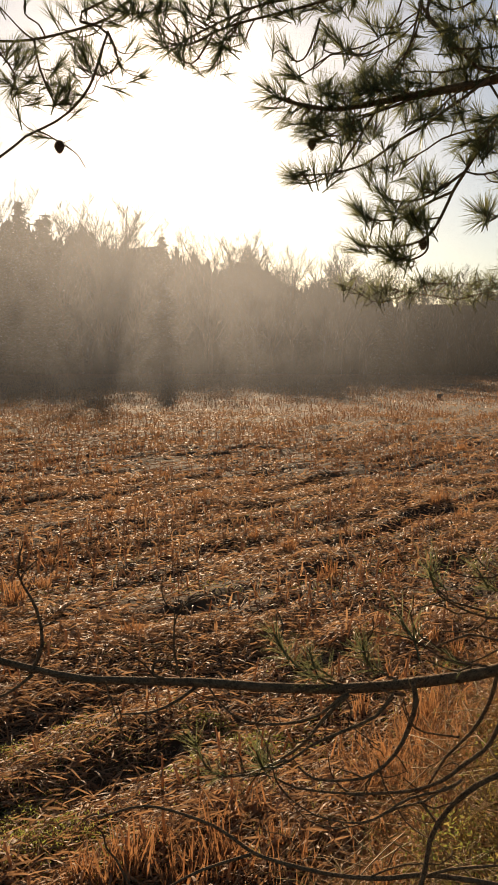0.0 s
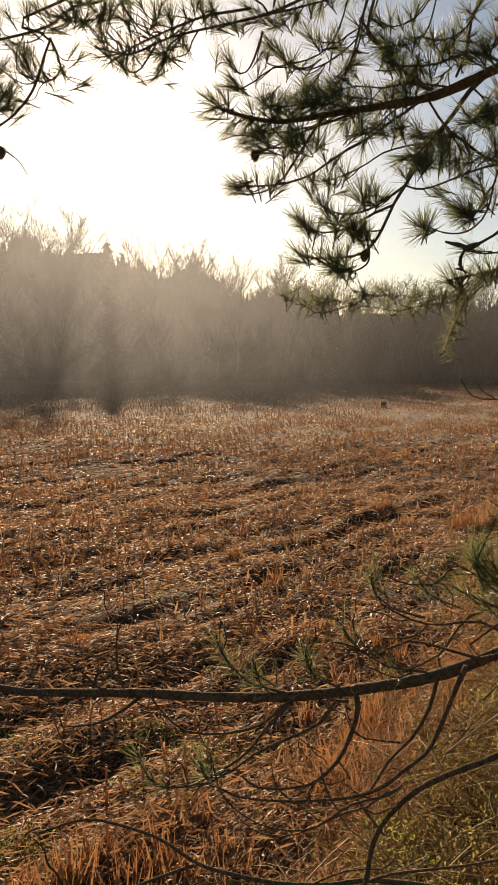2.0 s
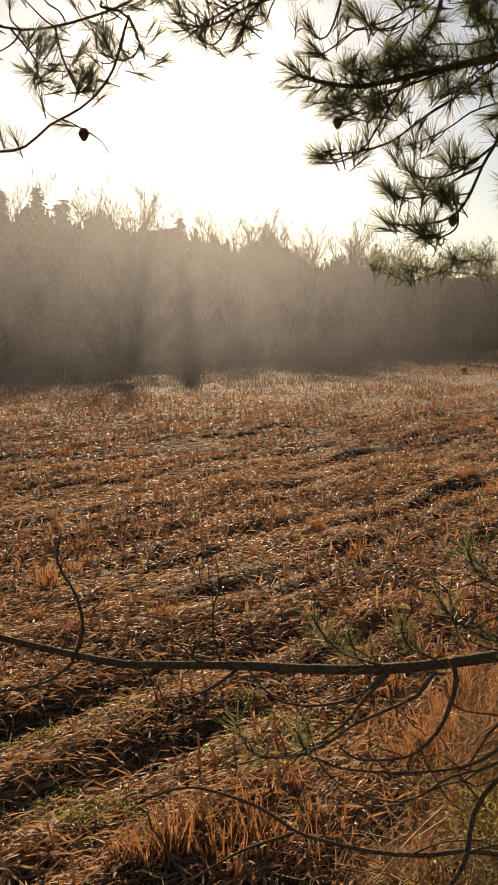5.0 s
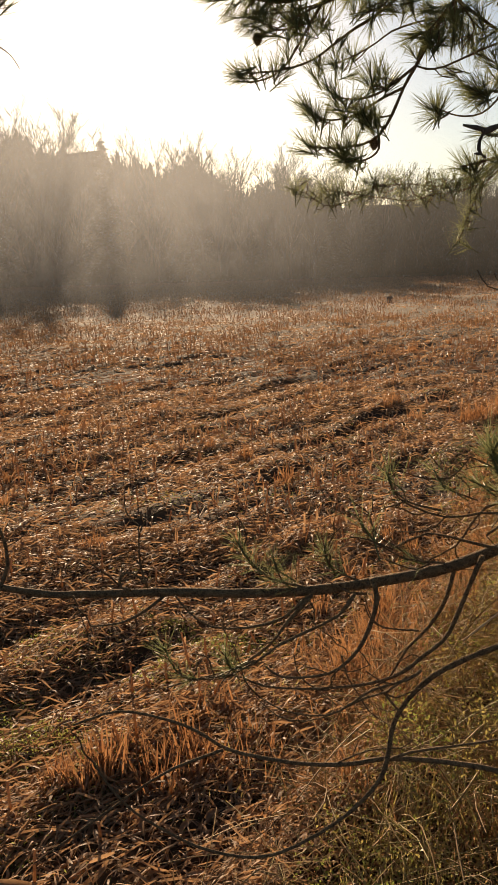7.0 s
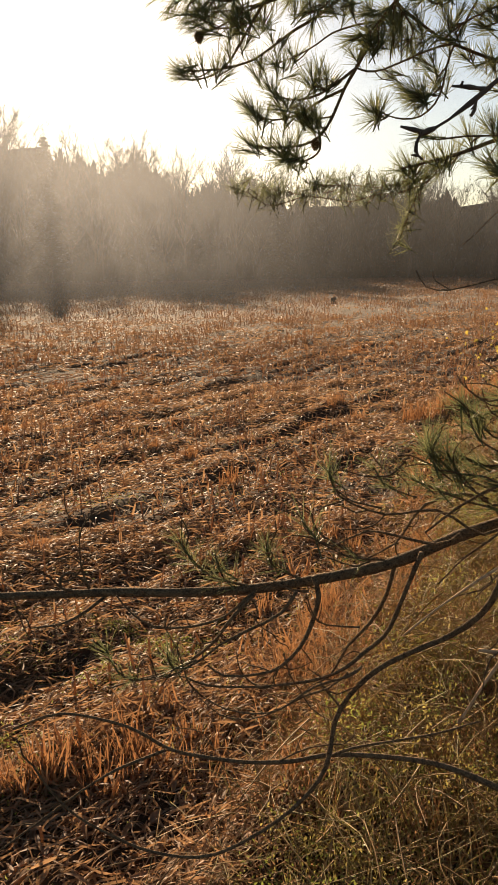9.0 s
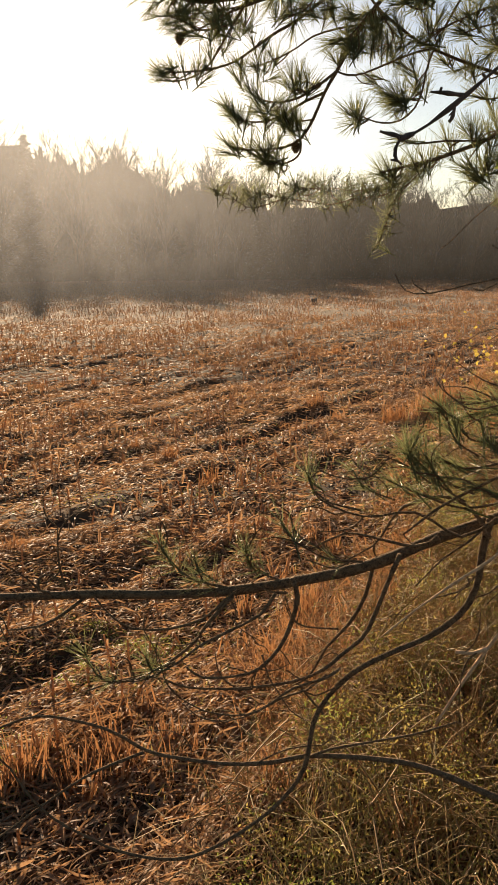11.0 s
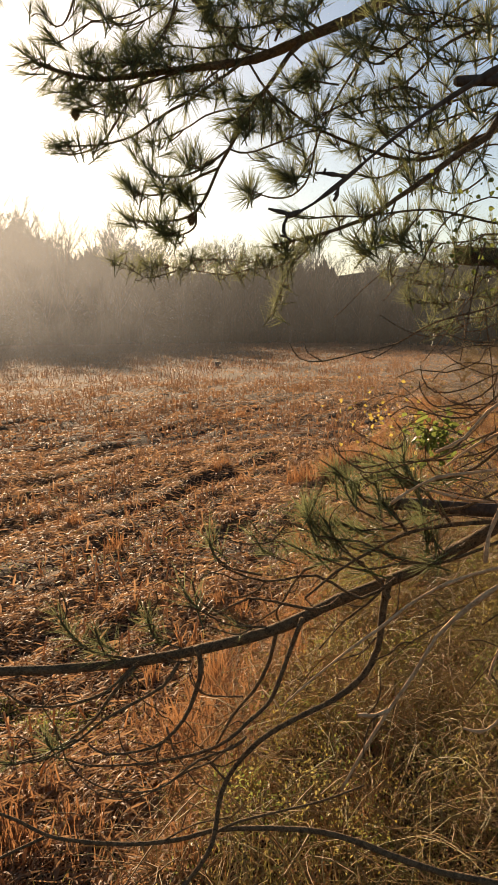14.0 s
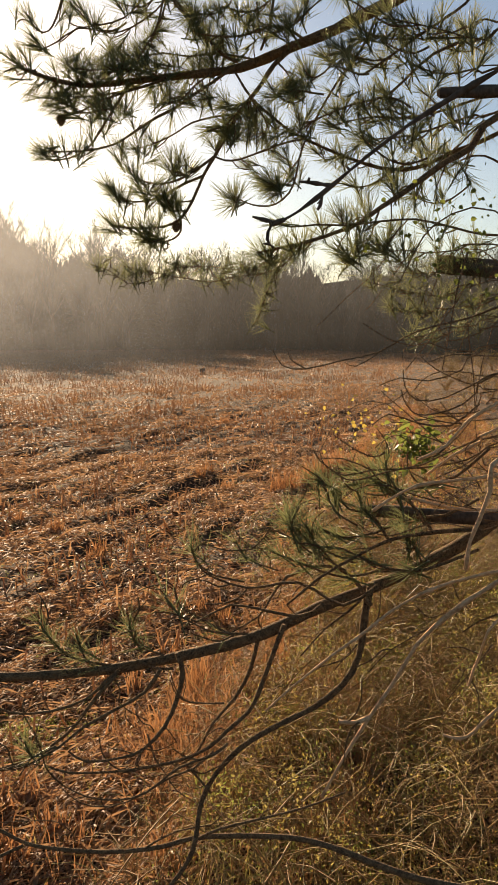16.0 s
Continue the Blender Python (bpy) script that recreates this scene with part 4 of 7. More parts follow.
def knobby(points, r0, r1, root=None):
    if root is not None:
        points = ((TRUNK.x, TRUNK.y, root),) + points
    path, limb = limb_object(points, r0 * 1.2, r1, BARK, 8, .36)
    tagged(limb, "knobbly dark twig with lichen")
    for k in range(max(2, len(path) // 5)):      # buds and broken spurs
        i = r.randrange(len(path) // 4, len(path))
        way = Vector((r.uniform(-1, 1), r.uniform(-.6, .6), r.uniform(-1, 1))).normalized()
        v, f = [], []
        tube([path[i], path[i] + way * r.uniform(.006, .010), path[i] + way * r.uniform(.012, .02)], .0042, .0022, 6, v, f, .3, r)
        part("spur", mesh_of("spur", v, f, BARK, True), limb)


def twig_line(points, r0, r1, root=None):
    if root is not None:
        points = ((TRUNK.x, TRUNK.y, root),) + points
    limb_object(points, r0, r1, BRANCH_BARK, 5, .08)


def stub(points, r0, r1, root=None):
    """A thick broken-off limb with a bare wood end."""
    if root is not None:
        points = ((TRUNK.x, TRUNK.y, root),) + points
    path, limb = limb_object(points, r0, r1, BARK, 12, .05)
    tagged(limb, "thick limb stub broken off short")
    v, f = [], []
    d = (path[-1] - path[-2]).normalized()
    tube([path[-1] - d * .002, path[-1] + d * .006, path[-1] + d * .011], r1 * .9, r1 * .6, 10, v, f, .12, r)
    part("broken_end", mesh_of("broken_end", v, f, CUT), limb, "pale torn wood")


living(((1.853, 3.331, 6.196), (1.769, 3.376, 6.077), (1.723, 3.399, 5.930), (1.581, 3.467, 5.841), (1.475, 3.512, 5.795), (1.389, 3.547, 5.749), (1.300, 3.579, 5.715), (1.211, 3.610, 5.681), (1.121, 3.638, 5.641), (1.010, 3.670, 5.600), (0.890, 3.700, 5.580), (0.773, 3.725, 5.565), (0.656, 3.747, 5.550), (0.539, 3.765, 5.532), (0.446, 3.776, 5.517), (0.353, 3.786, 5.508), (0.262, 3.793, 5.521), (0.171, 3.797, 5.542), (0.104, 3.799, 5.564)), 0.0440, 0.0060, ((0.061, 3.763, 5.589, 150), (0.048, 3.744, 5.529, 190), (0.080, 3.785, 5.510, 200), (0.116, 3.751, 5.612, 120), (0.148, 3.737, 5.578, 100), (0.181, 3.783, 5.494, 220), (0.148, 3.857, 5.488, 230), (0.216, 3.837, 5.466, 250), (0.262, 3.830, 5.444, 240), (0.238, 3.755, 5.569, 110), (0.298, 3.795, 5.607, 95), (0.330, 3.756, 5.583, 80), (0.351, 3.740, 5.551, 100), (0.385, 3.727, 5.584, 120), (0.281, 3.751, 5.460, 230), (0.346, 3.846, 5.473, 230), (0.415, 3.826, 5.477, 210), (0.452, 3.819, 5.597, 110), (0.488, 3.814, 5.639, 100), (0.523, 3.724, 5.605, 90), (0.502, 3.743, 5.564, 130), (0.566, 3.779, 5.602, 80), (0.592, 3.790, 5.652, 100), (0.630, 3.802, 5.624, 70), (0.666, 3.799, 5.649, 110), (0.465, 3.716, 5.631, 120), (0.390, 3.797, 5.547, 150), (0.229, 3.819, 5.530, 160), (0.308, 3.790, 5.539, 140), (0.661, 3.700, 5.581, 60), (0.715, 3.733, 5.607, 80), (0.739, 3.673, 5.620, 110), (0.821, 3.778, 5.628, 100), (0.855, 3.761, 5.642, 80), (0.892, 3.707, 5.623, 110), (0.934, 3.661, 5.623, 90), (0.997, 3.732, 5.662, 120), (0.705, 3.749, 5.513, 260), (0.783, 3.778, 5.515, 240), (0.640, 3.799, 5.509, 250), (0.843, 3.712, 5.525, 280)), tip=170, root=6.45)
living(((0.746, 3.710, 5.558), (0.699, 3.719, 5.544), (0.618, 3.733, 5.514), (0.524, 3.747, 5.483), (0.443, 3.757, 5.451), (0.349, 3.766, 5.401), (0.275, 3.772, 5.373)), 0.0060, 0.0030, ((0.212, 3.763, 5.414, 200), (0.180, 3.791, 5.447, 190), (0.234, 3.764, 5.393, 215), (0.299, 3.722, 5.377, 160), (0.371, 3.737, 5.434, 130), (0.284, 3.815, 5.442, 150), (0.458, 3.691, 5.414, 140), (0.377, 3.700, 5.366, 100), (0.415, 3.777, 5.390, 60)), tip=185)
living(((0.551, 3.763, 5.526), (0.503, 3.770, 5.451), (0.467, 3.774, 5.395), (0.419, 3.779, 5.316), (0.366, 3.785, 5.249), (0.295, 3.790, 5.212), (0.221, 3.795, 5.202), (0.194, 3.796, 5.219)), 0.0065, 0.0030, ((0.440, 3.746, 5.374, 150), (0.481, 3.777, 5.367, 60), (0.383, 3.779, 5.316, 95)), tip=165)
living(((0.970, 3.629, 5.590), (0.890, 3.649, 5.531), (0.809, 3.667, 5.477), (0.728, 3.683, 5.419), (0.658, 3.696, 5.383), (0.604, 3.705, 5.348), (0.541, 3.714, 5.305), (0.487, 3.721, 5.271), (0.401, 3.731, 5.243), (0.309, 3.739, 5.231), (0.201, 3.746, 5.226), (0.179, 3.747, 5.230)), 0.0075, 0.0030, ((0.319, 3.716, 5.238, 95), (0.345, 3.806, 5.273, 70), (0.267, 3.699, 5.241, 120), (0.365, 3.722, 5.251, 60), (0.489, 3.679, 5.256, 110), (0.512, 3.737, 5.253, 80), (0.193, 3.715, 5.213, 215), (0.171, 3.727, 5.232, 140), (0.231, 3.779, 5.245, 110), (0.600, 3.680, 5.331, 60), (0.554, 3.721, 5.359, 110), (0.703, 3.745, 5.455, 60), (0.706, 3.631, 5.372, 250)), tip=180)
living(((0.974, 3.597, 5.393), (0.883, 3.620, 5.381), (0.791, 3.640, 5.355), (0.733, 3.652, 5.317), (0.663, 3.665, 5.279), (0.598, 3.675, 5.255), (0.547, 3.683, 5.245)), 0.0040, 0.0025, ((0.562, 3.619, 5.242, 100), (0.592, 3.638, 5.239, 80), (0.658, 3.703, 5.287, 70), (0.620, 3.688, 5.300, 110)), tip=160)
living(((1.186, 3.534, 5.650), (1.124, 3.554, 5.590), (1.076, 3.568, 5.517), (1.031, 3.581, 5.456), (0.981, 3.595, 5.393), (0.935, 3.607, 5.311), (0.885, 3.619, 5.222), (0.838, 3.630, 5.141), (0.794, 3.639, 5.039), (0.744, 3.650, 4.964), (0.683, 3.661, 4.933), (0.608, 3.674, 4.925), (0.533, 3.685, 4.923), (0.464, 3.694, 4.934)), 0.0110, 0.0035, ((0.538, 3.647, 4.959, 85), (0.575, 3.655, 4.938, 100), (0.618, 3.627, 4.936, 75), (0.659, 3.660, 4.964, 80), (0.477, 3.628, 4.943, 115), (0.442, 3.724, 4.957, 130), (0.515, 3.743, 4.938, 150), (1.025, 3.649, 5.420, 200), (1.051, 3.609, 5.378, 300), (0.979, 3.662, 5.351, 330), (0.935, 3.537, 5.288, 150), (0.899, 3.585, 5.318, 170), (0.933, 3.675, 5.292, 220), (0.875, 3.661, 5.286, 130), (0.983, 3.581, 5.311, 0)), tip=150)
living(((0.744, 3.650, 4.964), (0.744, 3.650, 4.913), (0.716, 3.655, 4.882), (0.664, 3.665, 4.865), (0.617, 3.672, 4.874)), 0.0050, 0.0030, ((0.658, 3.729, 4.894, 110), (0.615, 3.690, 4.896, 90), (0.601, 3.720, 4.887, 150), (0.666, 3.635, 4.869, 80), (0.617, 3.629, 4.860, 200), (0.583, 3.670, 4.868, 175)), tip=170)
living(((0.871, 3.561, 5.210), (0.793, 3.578, 5.153), (0.725, 3.592, 5.114), (0.656, 3.605, 5.097), (0.587, 3.616, 5.104), (0.529, 3.625, 5.136)), 0.0060, 0.0028, ((0.688, 3.547, 5.176, 100), (0.713, 3.578, 5.171, 75), (0.686, 3.665, 5.185, 130), (0.750, 3.563, 5.182, 95), (0.561, 3.551, 5.097, 110), (0.622, 3.546, 5.090, 70), (0.520, 3.580, 5.140, 130), (0.786, 3.620, 5.160, 70), (0.722, 3.573, 5.205, 110)), tip=130)
living(((0.838, 3.630, 5.141), (0.759, 3.647, 5.108), (0.694, 3.659, 5.070), (0.628, 3.671, 5.041), (0.554, 3.682, 5.030), (0.484, 3.691, 5.047)), 0.0060, 0.0030, ((0.467, 3.664, 5.065, 120), (0.487, 3.634, 5.046, 95), (0.460, 3.762, 5.086, 140), (0.590, 3.666, 5.055, 100), (0.603, 3.633, 5.039, 75), (0.669, 3.601, 5.056, 85), (0.696, 3.595, 5.072, 110), (0.520, 3.640, 5.037, 70), (0.444, 3.721, 5.102, 115), (0.641, 3.619, 5.043, 115)), tip=150)
living(((0.794, 3.639, 5.039), (0.754, 3.648, 5.034), (0.712, 3.656, 5.033), (0.675, 3.663, 5.046)), 0.0040, 0.0030, ((0.673, 3.598, 5.042, 110), (0.661, 3.664, 5.057, 130), (0.701, 3.622, 5.042, 70)), tip=130)
living(((0.777, 3.643, 5.001), (0.749, 3.649, 4.996), (0.745, 3.650, 5.010)), 0.0040, 0.0030, ((0.720, 3.725, 5.005, 130), (0.675, 3.609, 5.005, 150)), tip=110)
living(((0.928, 3.773, 6.275), (0.823, 3.797, 6.139), (0.763, 3.809, 5.957), (0.696, 3.821, 5.869), (0.654, 3.829, 5.831), (0.577, 3.840, 5.777), (0.492, 3.852, 5.748), (0.412, 3.861, 5.760), (0.342, 3.867, 5.760)), 0.0060, 0.0030, ((0.602, 3.841, 5.839, 100), (0.440, 3.896, 5.785, 120), (0.516, 3.836, 5.761, 60)), root=6.52)
living(((0.802, 3.822, 6.280), (0.696, 3.842, 6.142), (0.634, 3.852, 5.937), (0.581, 3.860, 5.848), (0.497, 3.871, 5.798), (0.344, 3.887, 5.762), (0.267, 3.892, 5.707), (0.197, 3.896, 5.670), (0.178, 3.897, 5.673)), 0.0060, 0.0030, ((0.289, 3.959, 5.768, 70), (0.179, 3.894, 5.693, 140), (0.388, 3.847, 5.798, 110), (0.321, 3.876, 5.813, 80), (0.154, 3.833, 5.706, 130)), tip=170, root=6.53)
living(((0.301, 3.890, 5.917), (0.265, 3.893, 5.806), (0.231, 3.894, 5.747), (0.185, 3.897, 5.746), (0.141, 3.898, 5.810)), 0.0050, 0.0030, ((0.158, 3.887, 5.790, 120), (0.101, 3.864, 5.799, 100), (0.302, 3.945, 5.845, 60)), tip=120)
living(((0.855, 3.667, 6.219), (0.753, 3.689, 6.087), (0.695, 3.700, 5.889), (0.671, 3.704, 5.778), (0.642, 3.709, 5.706), (0.596, 3.716, 5.638), (0.567, 3.721, 5.574)), 0.0060, 0.0040, ((0.659, 3.753, 5.737, 40), (0.617, 3.713, 5.676, 140)), root=6.47)
living(((0.873, 3.601, 6.193), (0.773, 3.623, 6.063), (0.715, 3.635, 5.857), (0.755, 3.627, 5.783), (0.804, 3.617, 5.727), (0.863, 3.604, 5.672), (0.917, 3.591, 5.619), (0.975, 3.576, 5.593)), 0.0060, 0.0060, ((0.775, 3.556, 5.729, 60), (0.826, 3.577, 5.697, 120), (0.881, 3.562, 5.654, 70), (0.758, 3.585, 5.758, 200)), root=6.44)
living(((1.110, 3.537, 6.194), (1.012, 3.566, 6.067), (0.957, 3.580, 5.852), (0.924, 3.589, 5.808), (0.879, 3.600, 5.781), (0.823, 3.613, 5.780), (0.778, 3.622, 5.805)), 0.0050, 0.0030, ((0.797, 3.580, 5.771, 100), (0.857, 3.658, 5.803, 60), (0.889, 3.546, 5.779, 90)), tip=120, root=6.44)
living(((1.228, 3.456, 5.663), (1.156, 3.481, 5.712), (1.079, 3.505, 5.721), (0.991, 3.530, 5.687), (0.903, 3.553, 5.681), (0.814, 3.574, 5.689), (0.780, 3.581, 5.705)), 0.0060, 0.0030, ((0.931, 3.481, 5.670, 90), (1.007, 3.588, 5.739, 70), (0.905, 3.562, 5.710, 110), (0.863, 3.633, 5.718, 100), (1.021, 3.508, 5.736, 90), (0.984, 3.590, 5.781, 110), (0.796, 3.600, 5.717, 120)), tip=110)
living(((1.913, 3.065, 5.275), (1.815, 3.139, 5.229), (1.743, 3.195, 5.201), (1.673, 3.248, 5.163), (1.599, 3.301, 5.151), (1.522, 3.352, 5.162), (1.442, 3.402, 5.194), (1.361, 3.450, 5.232), (1.277, 3.497, 5.277), (1.192, 3.541, 5.327), (1.128, 3.576, 5.385), (1.068, 3.609, 5.443), (1.022, 3.637, 5.506), (0.988, 3.661, 5.573), (0.960, 3.683, 5.604)), 0.0110, 0.0050, ((1.118, 3.622, 5.374, 120), (1.150, 3.605, 5.361, 90), (1.087, 3.603, 5.402, 140), (1.196, 3.479, 5.325, 60), (1.146, 3.513, 5.307, 200), (1.322, 3.536, 5.269, 100), (1.296, 3.549, 5.261, 130), (1.382, 3.506, 5.258, 80), (1.378, 3.419, 5.212, 100), (1.347, 3.479, 5.210, 210), (1.458, 3.441, 5.220, 100), (1.551, 3.361, 5.177, 75), (1.617, 3.341, 5.188, 90), (1.694, 3.242, 5.185, 80), (1.661, 3.279, 5.230, 100), (1.640, 3.310, 5.172, 250), (1.222, 3.482, 5.294, 100), (1.503, 3.425, 5.163, 260), (1.773, 3.252, 5.231, 90), (1.697, 3.153, 5.159, 270)), root=5.55)
living(((0.866, 3.541, 5.206), (0.909, 3.531, 5.191), (0.970, 3.515, 5.196), (1.077, 3.484, 5.237), (1.165, 3.457, 5.267), (1.226, 3.436, 5.276)), 0.0040, 0.0040, ((1.028, 3.567, 5.197, 170), (1.005, 3.572, 5.185, 150), (1.106, 3.500, 5.228, 260), (1.123, 3.403, 5.224, 110), (1.138, 3.524, 5.229, 150)))
living(((1.635, 3.242, 6.130), (1.551, 3.282, 6.014), (1.506, 3.303, 5.831), (1.464, 3.321, 5.707), (1.419, 3.340, 5.610), (1.331, 3.376, 5.484), (1.269, 3.399, 5.376), (1.219, 3.417, 5.272), (1.194, 3.426, 5.192), (1.182, 3.430, 5.121), (1.156, 3.438, 5.058), (1.103, 3.455, 5.013), (1.041, 3.474, 5.006), (0.987, 3.489, 5.020), (0.938, 3.503, 5.046)), 0.0070, 0.0030, ((0.907, 3.457, 5.050, 120), (0.959, 3.565, 5.063, 80), (0.910, 3.534, 5.050, 150), (0.945, 3.437, 5.038, 60), (1.058, 3.420, 5.091, 160), (1.122, 3.469, 5.095, 200), (1.174, 3.443, 5.149, 60), (1.159, 3.474, 5.142, 130), (1.067, 3.529, 5.113, 140), (1.071, 3.424, 5.074, 190), (1.327, 3.303, 5.478, 50), (1.332, 3.439, 5.469, 160)), tip=110, root=6.38)
living(((1.182, 3.430, 5.121), (1.127, 3.448, 5.080), (1.081, 3.462, 5.085), (1.050, 3.472, 5.108)), 0.0030, 0.0025, ((1.039, 3.404, 5.096, 160), (1.087, 3.515, 5.100, 200), (1.074, 3.408, 5.099, 110)), tip=150)
living(((1.211, 3.399, 5.433), (1.172, 3.412, 5.408), (1.129, 3.426, 5.417), (1.107, 3.433, 5.430)), 0.0030, 0.0025, tip=160)
living(((1.326, 3.378, 5.584), (1.288, 3.392, 5.531), (1.242, 3.409, 5.510), (1.209, 3.420, 5.543)), 0.0040, 0.0025, ((1.235, 3.458, 5.551, 110), (1.259, 3.445, 5.532, 70)), tip=120)
living(((1.279, 3.374, 5.439), (1.236, 3.390, 5.446), (1.193, 3.405, 5.455), (1.150, 3.419, 5.451)), 0.0040, 0.0030, ((1.167, 3.470, 5.470, 130), (1.142, 3.430, 5.449, 170), (1.184, 3.464, 5.476, 80), (1.142, 3.378, 5.430, 220)), tip=170)
living(((1.891, 3.019, 6.065), (1.818, 3.064, 5.957), (1.778, 3.086, 5.802), (1.748, 3.103, 5.740), (1.672, 3.144, 5.685), (1.579, 3.191, 5.622), (1.483, 3.236, 5.552), (1.408, 3.269, 5.500)), 0.0080, 0.0040, ((1.627, 3.194, 5.660, 120), (1.530, 3.188, 5.598, 110), (1.525, 3.278, 5.593, 160), (1.478, 3.280, 5.568, 120), (1.670, 3.141, 5.698, 90), (1.435, 3.262, 5.528, 170), (1.541, 3.136, 5.594, 240)), root=6.31)
living(((1.502, 3.227, 5.555), (1.443, 3.254, 5.549), (1.382, 3.280, 5.564), (1.325, 3.303, 5.596)), 0.0040, 0.0030, ((1.301, 3.243, 5.584, 120), (1.356, 3.305, 5.591, 90), (1.381, 3.279, 5.577, 60), (1.318, 3.361, 5.625, 150)), tip=130)
living(((1.579, 3.191, 5.622), (1.501, 3.228, 5.626), (1.421, 3.264, 5.651), (1.370, 3.285, 5.686)), 0.0040, 0.0030, ((1.406, 3.286, 5.680, 110), (1.420, 3.209, 5.646, 80), (1.372, 3.263, 5.690, 130), (1.496, 3.272, 5.662, 90)), tip=120)
living(((1.846, 2.988, 5.635), (1.778, 3.029, 5.590), (1.669, 3.090, 5.627), (1.575, 3.138, 5.658), (1.478, 3.184, 5.684)), 0.0060, 0.0030, ((1.670, 3.093, 5.642, 100), (1.581, 3.058, 5.643, 80), (1.576, 3.190, 5.695, 110), (1.536, 3.207, 5.708, 130), (1.713, 2.999, 5.597, 80), (1.480, 3.189, 5.711, 110), (1.786, 3.005, 5.615, 70)), tip=140, root=6.10)
living(((1.825, 2.942, 5.477), (1.739, 2.994, 5.472), (1.650, 3.043, 5.458), (1.575, 3.081, 5.479), (1.518, 3.110, 5.511)), 0.0070, 0.0030, ((1.749, 3.034, 5.510, 90), (1.672, 3.001, 5.475, 110), (1.613, 3.020, 5.469, 80), (1.593, 3.071, 5.498, 130), (1.556, 3.164, 5.546, 120), (1.735, 2.930, 5.499, 70), (1.533, 3.043, 5.475, 150)), tip=130, root=5.90)
living(((1.706, 3.069, 5.584), (1.625, 3.113, 5.549), (1.556, 3.147, 5.487), (1.485, 3.181, 5.416), (1.422, 3.209, 5.389), (1.350, 3.239, 5.375), (1.278, 3.268, 5.347), (1.204, 3.295, 5.314), (1.142, 3.317, 5.264)), 0.0060, 0.0030, ((1.472, 3.205, 5.421, 130), (1.545, 3.212, 5.481, 110), (1.286, 3.266, 5.360, 110), (1.323, 3.240, 5.377, 90), (1.262, 3.327, 5.362, 140), (1.401, 3.260, 5.404, 90), (1.460, 3.125, 5.359, 220), (1.190, 3.357, 5.320, 120), (1.138, 3.273, 5.330, 110), (1.184, 3.273, 5.344, 80), (1.446, 3.250, 5.377, 230), (1.363, 3.222, 5.355, 250)), tip=160)
living(((1.854, 2.983, 5.414), (1.750, 3.045, 5.368), (1.640, 3.104, 5.334), (1.526, 3.161, 5.318), (1.428, 3.206, 5.326), (1.337, 3.244, 5.312), (1.266, 3.272, 5.292)), 0.0080, 0.0030, ((1.504, 3.218, 5.353, 120), (1.505, 3.120, 5.341, 90), (1.468, 3.246, 5.357, 140), (1.582, 3.084, 5.337, 110), (1.543, 3.099, 5.307, 100), (1.367, 3.231, 5.336, 110), (1.666, 3.066, 5.370, 80), (1.313, 3.260, 5.328, 130), (1.430, 3.267, 5.316, 200), (1.276, 3.300, 5.314, 140)), tip=170, root=5.75)
living(((1.831, 2.939, 5.320), (1.744, 2.990, 5.306), (1.655, 3.040, 5.279), (1.544, 3.097, 5.243), (1.448, 3.142, 5.234), (1.380, 3.172, 5.228)), 0.0070, 0.0030, ((1.513, 3.035, 5.251, 110), (1.495, 3.092, 5.247, 90), (1.603, 3.075, 5.275, 80), (1.467, 3.132, 5.248, 130), (1.411, 3.192, 5.246, 150), (1.690, 3.019, 5.299, 90), (1.714, 2.939, 5.313, 70), (1.511, 3.074, 5.207, 230), (1.642, 3.102, 5.241, 260)), tip=160, root=5.70)
living(((1.367, 3.232, 5.345), (1.398, 3.219, 5.304), (1.389, 3.223, 5.251), (1.354, 3.238, 5.205)), 0.0030, 0.0020, ((1.361, 3.213, 5.258, 220),), tip=230)
living(((1.407, 3.215, 5.377), (1.424, 3.208, 5.309), (1.456, 3.194, 5.296)), 0.0030, 0.0020, tip=300)
living(((1.833, 3.172, 5.082), (1.775, 3.205, 5.031), (1.715, 3.237, 5.013), (1.662, 3.264, 5.032), (1.629, 3.280, 5.053)), 0.0042, 0.0025, ((1.727, 3.200, 5.046, 100), (1.689, 3.308, 5.076, 120)), tip=150)
living(((1.757, 3.035, 5.282), (1.708, 3.063, 5.293), (1.656, 3.090, 5.340), (1.612, 3.114, 5.390), (1.585, 3.127, 5.414)), 0.0042, 0.0025, ((1.660, 3.032, 5.333, 100), (1.639, 3.148, 5.415, 80)), tip=150)
living(((1.533, 3.100, 5.342), (1.485, 3.124, 5.375), (1.434, 3.147, 5.385), (1.394, 3.165, 5.370), (1.371, 3.175, 5.350)), 0.0042, 0.0025, ((1.432, 3.121, 5.387, 120), (1.390, 3.136, 5.396, 80)), tip=130)
living(((1.394, 3.289, 5.829), (1.317, 3.320, 5.828), (1.240, 3.349, 5.779), (1.174, 3.372, 5.719), (1.134, 3.386, 5.684)), 0.0042, 0.0025, ((1.284, 3.357, 5.821, 220), (1.185, 3.441, 5.751, 80)), tip=130)
living(((1.952, 3.178, 5.703), (1.902, 3.208, 5.649), (1.851, 3.238, 5.615), (1.804, 3.264, 5.618), (1.777, 3.278, 5.629)), 0.0042, 0.0025, ((1.887, 3.278, 5.662, 220), (1.794, 3.227, 5.620, 220)), tip=130)
living(((1.600, 3.103, 5.570), (1.552, 3.127, 5.549), (1.502, 3.151, 5.562), (1.461, 3.170, 5.587), (1.435, 3.181, 5.602)), 0.0042, 0.0025, ((1.551, 3.200, 5.599, 140), (1.451, 3.145, 5.611, 220)), tip=130)
